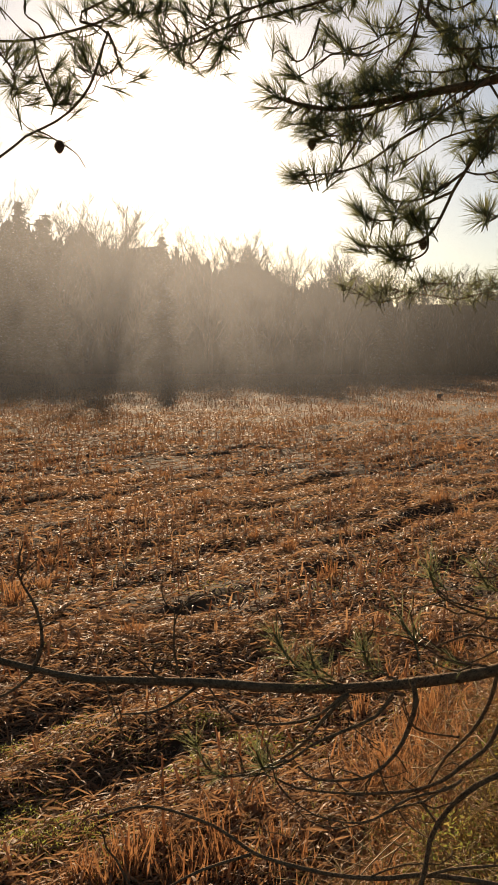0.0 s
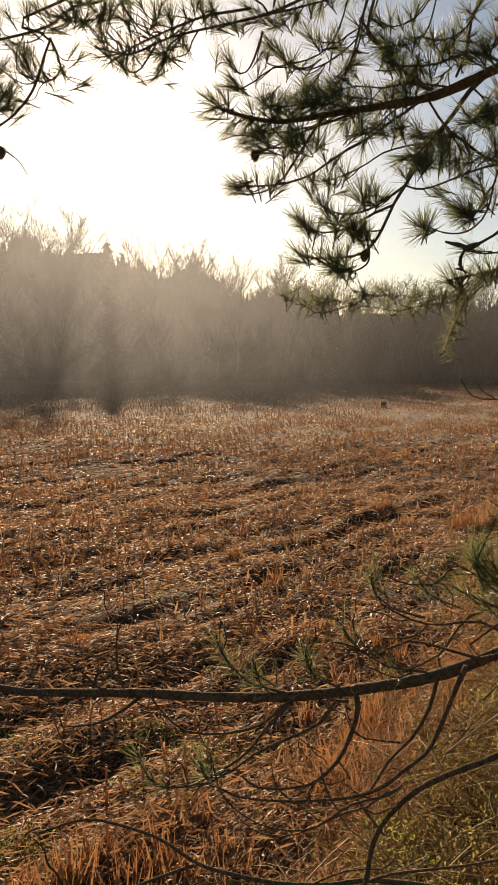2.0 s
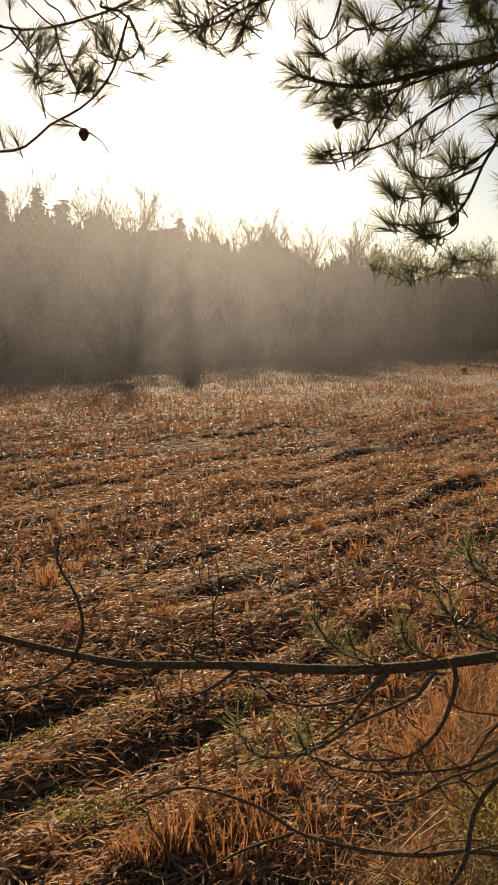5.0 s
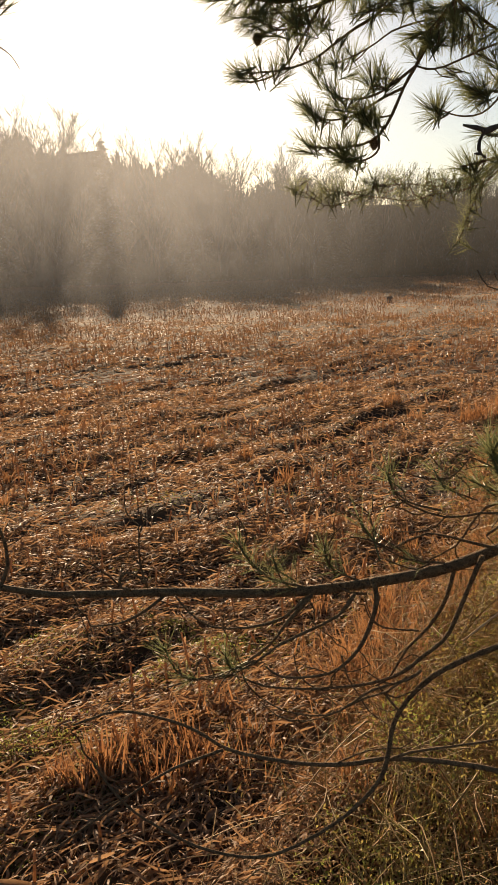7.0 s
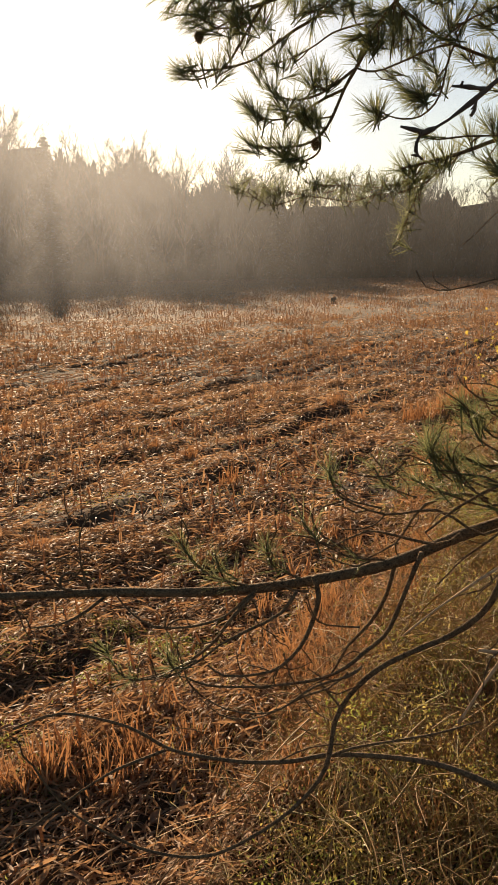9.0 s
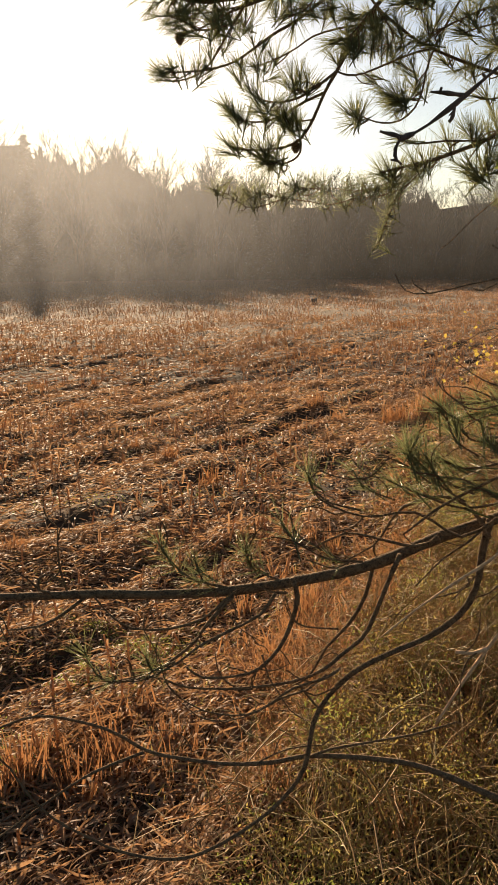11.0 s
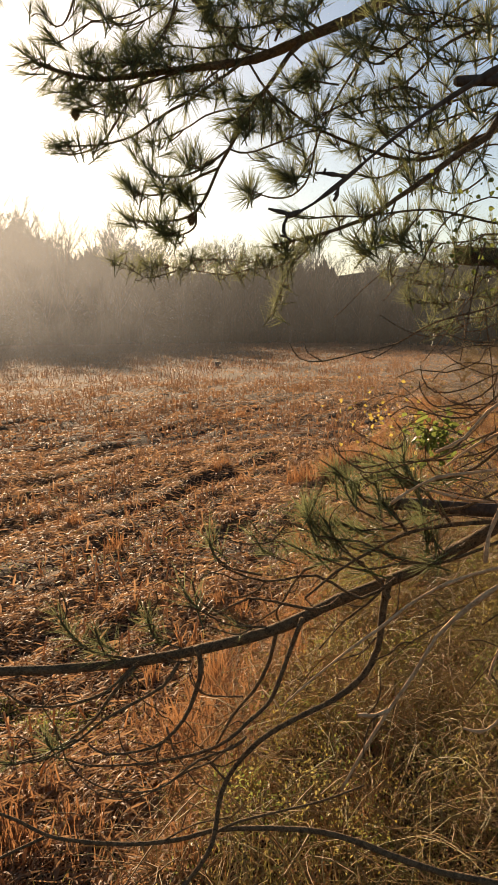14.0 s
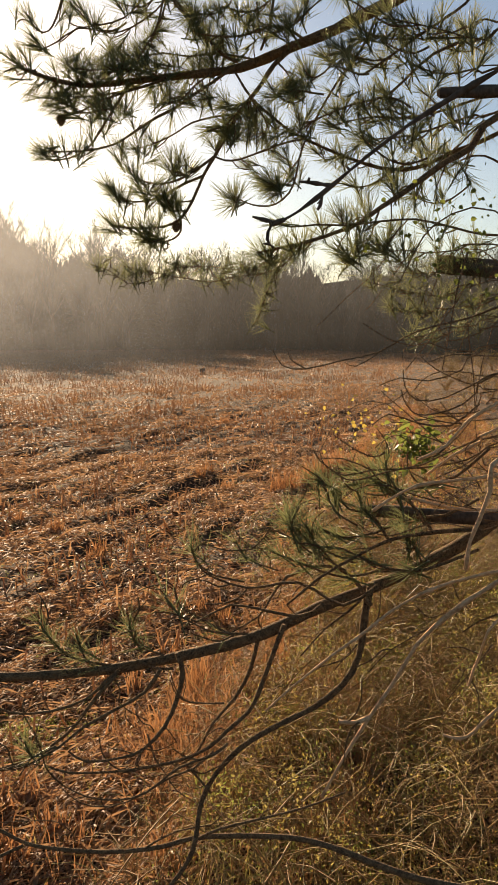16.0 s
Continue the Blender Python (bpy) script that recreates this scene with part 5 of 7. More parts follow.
living(((1.582, 3.114, 5.305), (1.538, 3.136, 5.313), (1.492, 3.157, 5.338), (1.455, 3.174, 5.350), (1.432, 3.185, 5.346)), 0.0042, 0.0025, ((1.517, 3.165, 5.360, 140), (1.440, 3.128, 5.369, 100)), tip=130)
living(((1.972, 3.167, 5.169), (1.914, 3.201, 5.205), (1.855, 3.236, 5.202), (1.805, 3.264, 5.173), (1.776, 3.279, 5.152)), 0.0042, 0.0025, ((1.882, 3.265, 5.246, 100), (1.783, 3.219, 5.175, 170)), tip=150)
living(((1.578, 3.393, 5.696), (1.501, 3.427, 5.693), (1.421, 3.460, 5.657), (1.353, 3.487, 5.635), (1.311, 3.503, 5.633)), 0.0042, 0.0025, ((1.433, 3.383, 5.674, 170), (1.346, 3.452, 5.646, 170)), tip=130)
living(((1.788, 3.156, 5.679), (1.718, 3.195, 5.650), (1.645, 3.232, 5.638), (1.582, 3.263, 5.663), (1.543, 3.281, 5.695)), 0.0042, 0.0025, ((1.644, 3.178, 5.627, 170), (1.572, 3.255, 5.683, 170)), tip=150)
living(((1.380, 3.155, 5.468), (1.345, 3.170, 5.467), (1.309, 3.185, 5.482), (1.277, 3.197, 5.495), (1.259, 3.204, 5.498)), 0.0042, 0.0025, ((1.290, 3.127, 5.481, 120), (1.252, 3.157, 5.493, 220)), tip=150)
living(((1.914, 3.229, 5.609), (1.863, 3.258, 5.645), (1.812, 3.286, 5.675), (1.769, 3.309, 5.676), (1.744, 3.323, 5.665)), 0.0042, 0.0025, ((1.853, 3.324, 5.699, 80), (1.737, 3.250, 5.660, 120)), tip=130)
living(((1.935, 3.180, 5.713), (1.896, 3.203, 5.729), (1.857, 3.226, 5.720), (1.823, 3.244, 5.691), (1.803, 3.256, 5.672)), 0.0042, 0.0025, ((1.836, 3.187, 5.723, 80), (1.849, 3.282, 5.710, 120)), tip=150)
living(((1.890, 3.037, 5.326), (1.823, 3.077, 5.298), (1.757, 3.115, 5.228), (1.700, 3.146, 5.164), (1.665, 3.164, 5.135)), 0.0042, 0.0025, ((1.776, 3.100, 5.268, 220), (1.718, 3.200, 5.207, 140)), tip=110)
living(((1.580, 3.203, 5.164), (1.511, 3.235, 5.120), (1.439, 3.267, 5.076), (1.379, 3.293, 5.071), (1.342, 3.308, 5.084)), 0.0042, 0.0025, ((1.479, 3.264, 5.095, 220), (1.403, 3.326, 5.088, 100)), tip=150)
living(((1.532, 2.955, 5.131), (1.468, 2.986, 5.111), (1.403, 3.017, 5.130), (1.347, 3.042, 5.178), (1.312, 3.057, 5.215)), 0.0042, 0.0025, ((1.419, 3.014, 5.152, 100), (1.364, 3.109, 5.216, 170)), tip=130)
living(((1.491, 3.057, 5.621), (1.430, 3.085, 5.624), (1.366, 3.113, 5.667), (1.314, 3.136, 5.707), (1.280, 3.149, 5.724)), 0.0042, 0.0025, ((1.381, 3.082, 5.672, 140), (1.328, 3.145, 5.721, 60)), tip=110)
living(((1.466, 3.277, 5.537), (1.408, 3.302, 5.560), (1.348, 3.327, 5.586), (1.299, 3.346, 5.587), (1.270, 3.357, 5.575)), 0.0042, 0.0025, ((1.397, 3.376, 5.630, 60), (1.307, 3.401, 5.636, 80)), tip=150)
living(((1.805, 2.896, 5.297), (1.709, 2.953, 5.179), (1.636, 2.994, 5.134), (1.564, 3.031, 5.079), (1.490, 3.068, 5.019), (1.414, 3.103, 4.966), (1.337, 3.136, 4.908), (1.257, 3.169, 4.875), (1.176, 3.199, 4.846), (1.110, 3.222, 4.829), (1.048, 3.242, 4.816), (0.972, 3.265, 4.799)), 0.0190, 0.0040, ((1.479, 3.146, 5.062, 110), (1.403, 3.033, 5.047, 140), (1.482, 3.102, 5.066, 80), (1.281, 3.116, 4.923, 110), (1.303, 3.112, 4.934, 70), (1.268, 3.200, 4.947, 130), (1.268, 3.141, 4.953, 100), (1.402, 3.182, 4.984, 80), (1.375, 3.175, 4.976, 110), (1.537, 3.065, 4.989, 250), (1.531, 3.032, 5.016, 70), (1.099, 3.177, 4.850, 100), (1.145, 3.209, 4.844, 80), (1.064, 3.173, 4.838, 120), (1.000, 3.259, 4.812, 130), (1.027, 3.250, 4.812, 100), (0.981, 3.271, 4.795, 150), (1.084, 3.199, 4.809, 200), (1.322, 3.098, 4.828, 100), (1.319, 3.175, 4.845, 130), (1.444, 3.062, 4.881, 80), (1.585, 2.976, 4.989, 270), (1.672, 2.971, 5.095, 60), (1.706, 2.945, 5.051, 300)), tip=160, root=5.50)
living(((1.795, 2.844, 4.849), (1.619, 2.946, 4.889), (1.512, 3.001, 4.916), (1.395, 3.057, 4.910), (1.278, 3.106, 4.897), (1.178, 3.145, 4.900), (1.081, 3.179, 4.892), (1.028, 3.196, 4.904)), 0.0060, 0.0030, ((1.343, 3.151, 4.923, 90), (1.337, 3.056, 4.908, 70), (1.495, 3.073, 4.932, 100), (1.574, 3.041, 4.925, 80), (1.199, 3.201, 4.919, 110), (1.613, 2.935, 4.899, 80)), tip=170, root=4.90)
living(((1.337, 3.136, 4.908), (1.297, 3.153, 4.871), (1.266, 3.165, 4.811), (1.283, 3.158, 4.764), (1.316, 3.145, 4.751)), 0.0030, 0.0020, ((1.329, 3.178, 4.770, 60), (1.274, 3.118, 4.776, 130)))
living(((1.414, 3.103, 4.966), (1.392, 3.113, 4.895), (1.381, 3.117, 4.853), (1.339, 3.136, 4.810), (1.258, 3.168, 4.811)), 0.0040, 0.0020, ((1.327, 3.107, 4.816, 110), (1.261, 3.105, 4.814, 130), (1.353, 3.115, 4.841, 60)), tip=150)
living(((1.471, 3.021, 4.898), (1.435, 3.038, 4.847), (1.416, 3.047, 4.822), (1.358, 3.073, 4.827)), 0.0030, 0.0020, ((1.422, 3.061, 4.838, 90), (1.397, 3.083, 4.833, 120), (1.443, 3.057, 4.859, 60), (1.374, 3.083, 4.839, 140)), tip=140)
living(((1.736, 2.821, 4.815), (1.633, 2.881, 4.797), (1.526, 2.938, 4.787), (1.452, 2.975, 4.800), (1.396, 3.001, 4.788)), 0.0050, 0.0020, ((1.440, 2.952, 4.814, 100), (1.516, 3.012, 4.809, 80), (1.431, 3.029, 4.804, 140), (1.570, 2.935, 4.808, 90), (1.629, 2.916, 4.820, 80), (1.715, 2.904, 4.832, 100)), tip=160, root=4.70)
living(((1.210, 3.293, 4.855), (1.147, 3.315, 4.807), (1.093, 3.333, 4.754), (1.035, 3.351, 4.731), (0.978, 3.367, 4.718), (0.908, 3.386, 4.713)), 0.0026, 0.0014, ((1.171, 3.238, 4.847, 200), (1.197, 3.360, 4.846, 95), (1.192, 3.252, 4.869, 80), (1.192, 3.278, 4.856, 250), (1.131, 3.290, 4.822, 95), (1.123, 3.303, 4.808, 200), (1.154, 3.367, 4.825, 200), (1.119, 3.389, 4.776, 200), (1.055, 3.371, 4.762, 250), (1.078, 3.321, 4.759, 60), (1.058, 3.349, 4.761, 200), (1.019, 3.299, 4.748, 95), (0.968, 3.330, 4.724, 250), (1.042, 3.421, 4.761, 80), (0.983, 3.320, 4.746, 60), (0.997, 3.367, 4.734, 200), (0.913, 3.316, 4.727, 250), (0.949, 3.320, 4.721, 110), (0.927, 3.352, 4.729, 95), (0.959, 3.400, 4.740, 250)), tip=150, meshes=SPARSE)
living(((1.142, 3.317, 4.838), (1.083, 3.336, 4.754), (1.044, 3.348, 4.664), (1.018, 3.356, 4.585), (1.001, 3.361, 4.529)), 0.0026, 0.0014, ((1.135, 3.369, 4.833, 60), (1.091, 3.357, 4.782, 250), (1.122, 3.334, 4.815, 110), (1.097, 3.309, 4.799, 60), (1.067, 3.355, 4.723, 60), (1.072, 3.408, 4.717, 200), (1.046, 3.279, 4.721, 95), (1.045, 3.297, 4.704, 60), (1.034, 3.361, 4.653, 130), (1.056, 3.396, 4.687, 80), (1.027, 3.352, 4.635, 200), (1.040, 3.397, 4.627, 80), (0.987, 3.303, 4.549, 60), (1.019, 3.374, 4.597, 80), (0.998, 3.318, 4.573, 200), (0.998, 3.312, 4.587, 200)), tip=150, meshes=SPARSE)
living(((1.078, 3.338, 4.798), (0.996, 3.362, 4.754), (0.908, 3.387, 4.740), (0.820, 3.408, 4.753), (0.731, 3.428, 4.752), (0.643, 3.445, 4.769)), 0.0026, 0.0014, ((1.030, 3.343, 4.782, 250), (1.058, 3.290, 4.816, 250), (0.984, 3.308, 4.774, 60), (1.023, 3.393, 4.785, 130), (0.971, 3.344, 4.770, 95), (0.946, 3.353, 4.770, 80), (0.931, 3.348, 4.765, 130), (0.938, 3.391, 4.772, 80), (0.869, 3.341, 4.754, 60), (0.882, 3.414, 4.766, 250), (0.860, 3.337, 4.751, 200), (0.915, 3.450, 4.760, 60), (0.783, 3.368, 4.774, 80), (0.755, 3.461, 4.766, 200), (0.740, 3.433, 4.779, 60), (0.738, 3.416, 4.778, 130), (0.680, 3.410, 4.774, 60), (0.681, 3.418, 4.773, 80), (0.681, 3.475, 4.783, 130), (0.726, 3.432, 4.761, 80)), tip=150, meshes=SPARSE)
living(((0.908, 3.386, 4.713), (0.820, 3.408, 4.690), (0.731, 3.428, 4.703), (0.643, 3.445, 4.716), (0.554, 3.460, 4.733), (0.477, 3.471, 4.750)), 0.0026, 0.0014, ((0.876, 3.466, 4.717, 130), (0.864, 3.388, 4.730, 200), (0.863, 3.432, 4.708, 130), (0.859, 3.407, 4.711, 130), (0.772, 3.487, 4.725, 200), (0.773, 3.396, 4.709, 95), (0.800, 3.391, 4.718, 250), (0.797, 3.440, 4.705, 110), (0.663, 3.370, 4.719, 250), (0.668, 3.421, 4.724, 250), (0.716, 3.468, 4.734, 200), (0.658, 3.453, 4.723, 60), (0.556, 3.458, 4.744, 130), (0.651, 3.505, 4.744, 60), (0.562, 3.449, 4.750, 80), (0.628, 3.480, 4.733, 200), (0.521, 3.449, 4.749, 110), (0.472, 3.413, 4.759, 130), (0.543, 3.445, 4.756, 60), (0.533, 3.422, 4.748, 110)), tip=150, meshes=SPARSE)
living(((0.643, 3.445, 4.716), (0.558, 3.459, 4.688), (0.491, 3.469, 4.683), (0.421, 3.477, 4.731), (0.356, 3.484, 4.752)), 0.0026, 0.0014, ((0.647, 3.492, 4.730, 80), (0.630, 3.437, 4.726, 95), (0.575, 3.436, 4.719, 95), (0.616, 3.504, 4.721, 250), (0.537, 3.498, 4.715, 60), (0.499, 3.425, 4.695, 110), (0.489, 3.445, 4.706, 200), (0.518, 3.416, 4.710, 95), (0.429, 3.482, 4.745, 130), (0.486, 3.533, 4.709, 60), (0.475, 3.530, 4.708, 250), (0.454, 3.541, 4.738, 80), (0.380, 3.480, 4.766, 80), (0.364, 3.497, 4.764, 110), (0.386, 3.430, 4.754, 200), (0.413, 3.477, 4.757, 60)), tip=150, meshes=SPARSE)
living(((1.773, 2.799, 4.734), (1.672, 2.859, 4.674), (1.603, 2.898, 4.630), (1.530, 2.936, 4.634), (1.456, 2.973, 4.651), (1.399, 3.000, 4.666), (1.341, 3.026, 4.681)), 0.0032, 0.0014, ((1.699, 2.768, 4.724, 50), (1.706, 2.860, 4.712, 120), (1.715, 2.839, 4.721, 90), (1.717, 2.902, 4.704, 120), (1.660, 2.861, 4.674, 100), (1.615, 2.882, 4.648, 140), (1.643, 2.947, 4.659, 120), (1.612, 2.882, 4.660, 50), (1.593, 2.959, 4.657, 100), (1.570, 2.876, 4.655, 70), (1.568, 2.928, 4.643, 100), (1.585, 2.870, 4.639, 100), (1.526, 2.968, 4.643, 250), (1.494, 2.928, 4.650, 210), (1.498, 2.984, 4.669, 140), (1.497, 2.997, 4.669, 120), (1.453, 3.006, 4.663, 140), (1.380, 2.950, 4.668, 210), (1.450, 2.978, 4.676, 50), (1.409, 2.947, 4.672, 70), (1.367, 3.081, 4.707, 70), (1.329, 2.979, 4.699, 250), (1.372, 3.054, 4.695, 210), (1.354, 3.045, 4.688, 90)), tip=150, root=4.30, meshes=SPARSE)
living(((1.776, 2.796, 4.632), (1.692, 2.847, 4.592), (1.605, 2.897, 4.582), (1.514, 2.945, 4.567), (1.448, 2.977, 4.582), (1.401, 2.999, 4.593)), 0.0032, 0.0014, ((1.755, 2.789, 4.636, 100), (1.731, 2.832, 4.617, 70), (1.715, 2.850, 4.607, 250), (1.727, 2.845, 4.627, 50), (1.644, 2.820, 4.613, 100), (1.682, 2.854, 4.602, 210), (1.645, 2.822, 4.615, 50), (1.673, 2.839, 4.604, 90), (1.517, 2.893, 4.591, 140), (1.505, 2.920, 4.592, 250), (1.523, 2.960, 4.578, 90), (1.567, 2.901, 4.584, 100), (1.480, 2.910, 4.587, 140), (1.502, 2.945, 4.578, 140), (1.485, 2.986, 4.593, 250), (1.476, 2.932, 4.602, 70), (1.394, 2.967, 4.606, 120), (1.436, 2.973, 4.607, 120), (1.423, 3.019, 4.619, 250), (1.386, 2.934, 4.603, 120)), tip=150, root=4.30, meshes=SPARSE)
living(((1.779, 2.795, 4.551), (1.677, 2.856, 4.530), (1.607, 2.895, 4.488), (1.535, 2.934, 4.467), (1.488, 2.957, 4.488)), 0.0032, 0.0014, ((1.682, 2.790, 4.542, 100), (1.732, 2.892, 4.562, 250), (1.777, 2.873, 4.568, 50), (1.790, 2.842, 4.556, 210), (1.632, 2.846, 4.528, 140), (1.642, 2.868, 4.528, 50), (1.680, 2.927, 4.522, 250), (1.666, 2.907, 4.524, 90), (1.527, 2.871, 4.501, 250), (1.556, 2.895, 4.492, 70), (1.552, 2.931, 4.482, 120), (1.588, 2.968, 4.492, 90), (1.557, 2.986, 4.489, 50), (1.488, 2.948, 4.509, 100), (1.512, 3.006, 4.491, 210), (1.546, 2.987, 4.481, 50)), tip=150, root=4.30, meshes=SPARSE)
living(((1.703, 2.841, 4.796), (1.635, 2.880, 4.736), (1.565, 2.918, 4.716), (1.491, 2.956, 4.713), (1.416, 2.992, 4.722)), 0.0032, 0.0014, ((1.709, 2.894, 4.796, 140), (1.682, 2.819, 4.809, 210), (1.637, 2.865, 4.763, 100), (1.641, 2.824, 4.764, 120), (1.619, 2.923, 4.753, 210), (1.585, 2.863, 4.742, 250), (1.585, 2.890, 4.752, 250), (1.584, 2.874, 4.736, 140), (1.487, 2.929, 4.734, 70), (1.508, 2.891, 4.730, 100), (1.564, 2.972, 4.740, 210), (1.540, 2.922, 4.733, 140), (1.468, 2.923, 4.735, 250), (1.462, 2.967, 4.742, 140), (1.489, 2.980, 4.727, 140), (1.451, 2.990, 4.750, 210)), tip=150, root=4.30, meshes=SPARSE)
living(((1.396, 3.001, 4.770), (1.341, 3.026, 4.697), (1.264, 3.058, 4.624), (1.202, 3.083, 4.554), (1.162, 3.097, 4.518)), 0.0020, 0.0012)
living(((1.498, 2.953, 4.820), (1.417, 2.992, 4.697), (1.347, 3.023, 4.593), (1.333, 3.029, 4.582)), 0.0020, 0.0012)
living(((1.582, 2.909, 4.737), (1.549, 2.927, 4.634), (1.531, 2.936, 4.603)), 0.0025, 0.0012)
living(((1.112, 3.693, 5.642), (1.019, 3.719, 5.660), (0.913, 3.746, 5.673), (0.807, 3.769, 5.657), (0.701, 3.790, 5.668), (0.595, 3.807, 5.650), (0.501, 3.820, 5.660)), 0.0050, 0.0025, ((0.538, 3.831, 5.625, 60), (0.589, 3.813, 5.667, 150), (0.948, 3.765, 5.704, 250), (0.533, 3.790, 5.658, 150), (0.923, 3.676, 5.680, 250), (0.841, 3.825, 5.680, 220), (0.898, 3.766, 5.671, 220), (0.616, 3.855, 5.654, 150), (0.733, 3.738, 5.624, 95), (0.985, 3.694, 5.623, 220), (0.885, 3.808, 5.658, 95), (1.030, 3.651, 5.671, 220), (0.620, 3.856, 5.683, 250), (0.514, 3.793, 5.674, 250), (0.962, 3.701, 5.650, 150), (0.590, 3.804, 5.645, 150), (0.916, 3.780, 5.644, 80), (0.515, 3.764, 5.638, 125), (0.596, 3.781, 5.682, 125), (0.923, 3.713, 5.682, 95)), tip=150)
living(((0.694, 3.690, 5.538), (0.602, 3.705, 5.564), (0.499, 3.720, 5.569), (0.396, 3.732, 5.559), (0.305, 3.739, 5.563)), 0.0050, 0.0025, ((0.390, 3.764, 5.554, 125), (0.319, 3.793, 5.608, 220), (0.540, 3.701, 5.540, 250), (0.422, 3.672, 5.530, 60), (0.579, 3.774, 5.563, 250), (0.458, 3.734, 5.552, 220), (0.456, 3.794, 5.581, 250), (0.624, 3.737, 5.558, 150), (0.500, 3.673, 5.549, 95), (0.435, 3.666, 5.562, 150), (0.470, 3.671, 5.584, 95), (0.670, 3.723, 5.601, 180), (0.610, 3.663, 5.589, 110), (0.560, 3.652, 5.568, 110), (0.517, 3.769, 5.572, 80), (0.363, 3.764, 5.595, 80)), tip=160)
living(((0.641, 3.800, 5.556), (0.546, 3.814, 5.511), (0.451, 3.826, 5.489), (0.357, 3.836, 5.475), (0.263, 3.843, 5.475)), 0.0045, 0.0025, ((0.544, 3.827, 5.461, 80), (0.399, 3.862, 5.452, 125), (0.431, 3.802, 5.447, 110), (0.268, 3.879, 5.491, 250), (0.424, 3.875, 5.464, 125), (0.527, 3.886, 5.467, 125), (0.305, 3.778, 5.464, 250), (0.309, 3.829, 5.477, 180), (0.288, 3.794, 5.478, 110), (0.537, 3.769, 5.499, 220), (0.248, 3.840, 5.503, 110), (0.441, 3.867, 5.493, 150), (0.407, 3.778, 5.449, 250)), tip=190)
living(((1.059, 3.511, 5.499), (0.992, 3.530, 5.423), (0.948, 3.542, 5.368), (0.903, 3.553, 5.329), (0.846, 3.566, 5.311)), 0.0050, 0.0025, ((1.023, 3.585, 5.319, 250), (0.885, 3.548, 5.325, 180), (0.895, 3.531, 5.309, 150), (0.921, 3.539, 5.407, 180), (0.915, 3.584, 5.384, 95), (0.918, 3.595, 5.312, 80), (0.898, 3.573, 5.407, 180), (1.010, 3.567, 5.411, 95), (0.915, 3.574, 5.440, 125), (0.971, 3.576, 5.307, 250), (0.952, 3.486, 5.285, 60), (1.025, 3.568, 5.381, 220), (0.920, 3.554, 5.284, 110), (0.986, 3.506, 5.375, 125)), tip=190)
living(((1.025, 3.562, 5.451), (1.071, 3.549, 5.389), (1.093, 3.542, 5.339), (1.071, 3.549, 5.287)), 0.0040, 0.0025, ((1.003, 3.507, 5.321, 110), (1.050, 3.588, 5.360, 110), (1.099, 3.498, 5.357, 95), (1.041, 3.528, 5.297, 110), (1.083, 3.487, 5.395, 125), (1.097, 3.586, 5.324, 95), (1.012, 3.547, 5.324, 80), (1.035, 3.622, 5.423, 180)), tip=260)
living(((1.121, 3.481, 5.574), (1.165, 3.467, 5.519), (1.144, 3.474, 5.465), (1.100, 3.488, 5.432)), 0.0040, 0.0025, ((1.171, 3.475, 5.491, 220), (1.064, 3.442, 5.486, 125), (1.217, 3.492, 5.552, 95), (1.206, 3.508, 5.498, 180), (1.152, 3.448, 5.498, 60), (1.187, 3.501, 5.439, 125), (1.131, 3.540, 5.498, 220)), tip=220)
living(((0.867, 3.603, 5.548), (0.799, 3.618, 5.498), (0.753, 3.627, 5.448), (0.684, 3.641, 5.424)), 0.0040, 0.0025, ((0.810, 3.552, 5.429, 180), (0.853, 3.582, 5.440, 95), (0.764, 3.622, 5.430, 180), (0.854, 3.662, 5.459, 80), (0.737, 3.641, 5.452, 220), (0.697, 3.628, 5.482, 80), (0.761, 3.693, 5.481, 125), (0.868, 3.636, 5.485, 80), (0.692, 3.696, 5.467, 60)), tip=200)
living(((1.077, 3.828, 6.219), (0.939, 3.864, 6.161), (0.770, 3.901, 6.110), (0.651, 3.922, 6.088), (0.543, 3.938, 6.065), (0.429, 3.951, 6.038), (0.307, 3.962, 6.010), (0.204, 3.969, 5.988), (0.105, 3.972, 5.951)), 0.0100, 0.0040, ((0.383, 4.000, 6.062, 110), (0.335, 4.028, 6.017, 150), (0.457, 3.974, 6.019, 80), (0.508, 3.982, 6.086, 110), (0.601, 3.930, 6.094, 90), (0.407, 3.979, 5.994, 230), (0.283, 4.025, 6.047, 130), (0.233, 4.030, 5.998, 170), (0.561, 3.992, 6.044, 250), (0.680, 3.942, 6.079, 240), (0.154, 3.970, 5.979, 140), (0.721, 3.898, 6.123, 90)), tip=170, root=6.90)
living(((0.774, 3.798, 6.143), (0.758, 3.801, 6.069), (0.727, 3.807, 5.974), (0.724, 3.807, 5.908), (0.689, 3.814, 5.791), (0.630, 3.824, 5.661)), 0.0060, 0.0040, ((0.695, 3.797, 5.929, 150), (0.758, 3.865, 5.910, 30), (0.681, 3.839, 5.825, 170), (0.722, 3.851, 5.783, 20), (0.658, 3.843, 5.754, 160)), root=6.90)
living(((0.724, 3.808, 5.925), (0.663, 3.818, 5.888), (0.620, 3.825, 5.858), (0.555, 3.835, 5.861), (0.506, 3.842, 5.880)), 0.0040, 0.0025, ((0.487, 3.788, 5.874, 130), (0.541, 3.830, 5.875, 90), (0.588, 3.809, 5.870, 70), (0.638, 3.889, 5.893, 110)), tip=140)
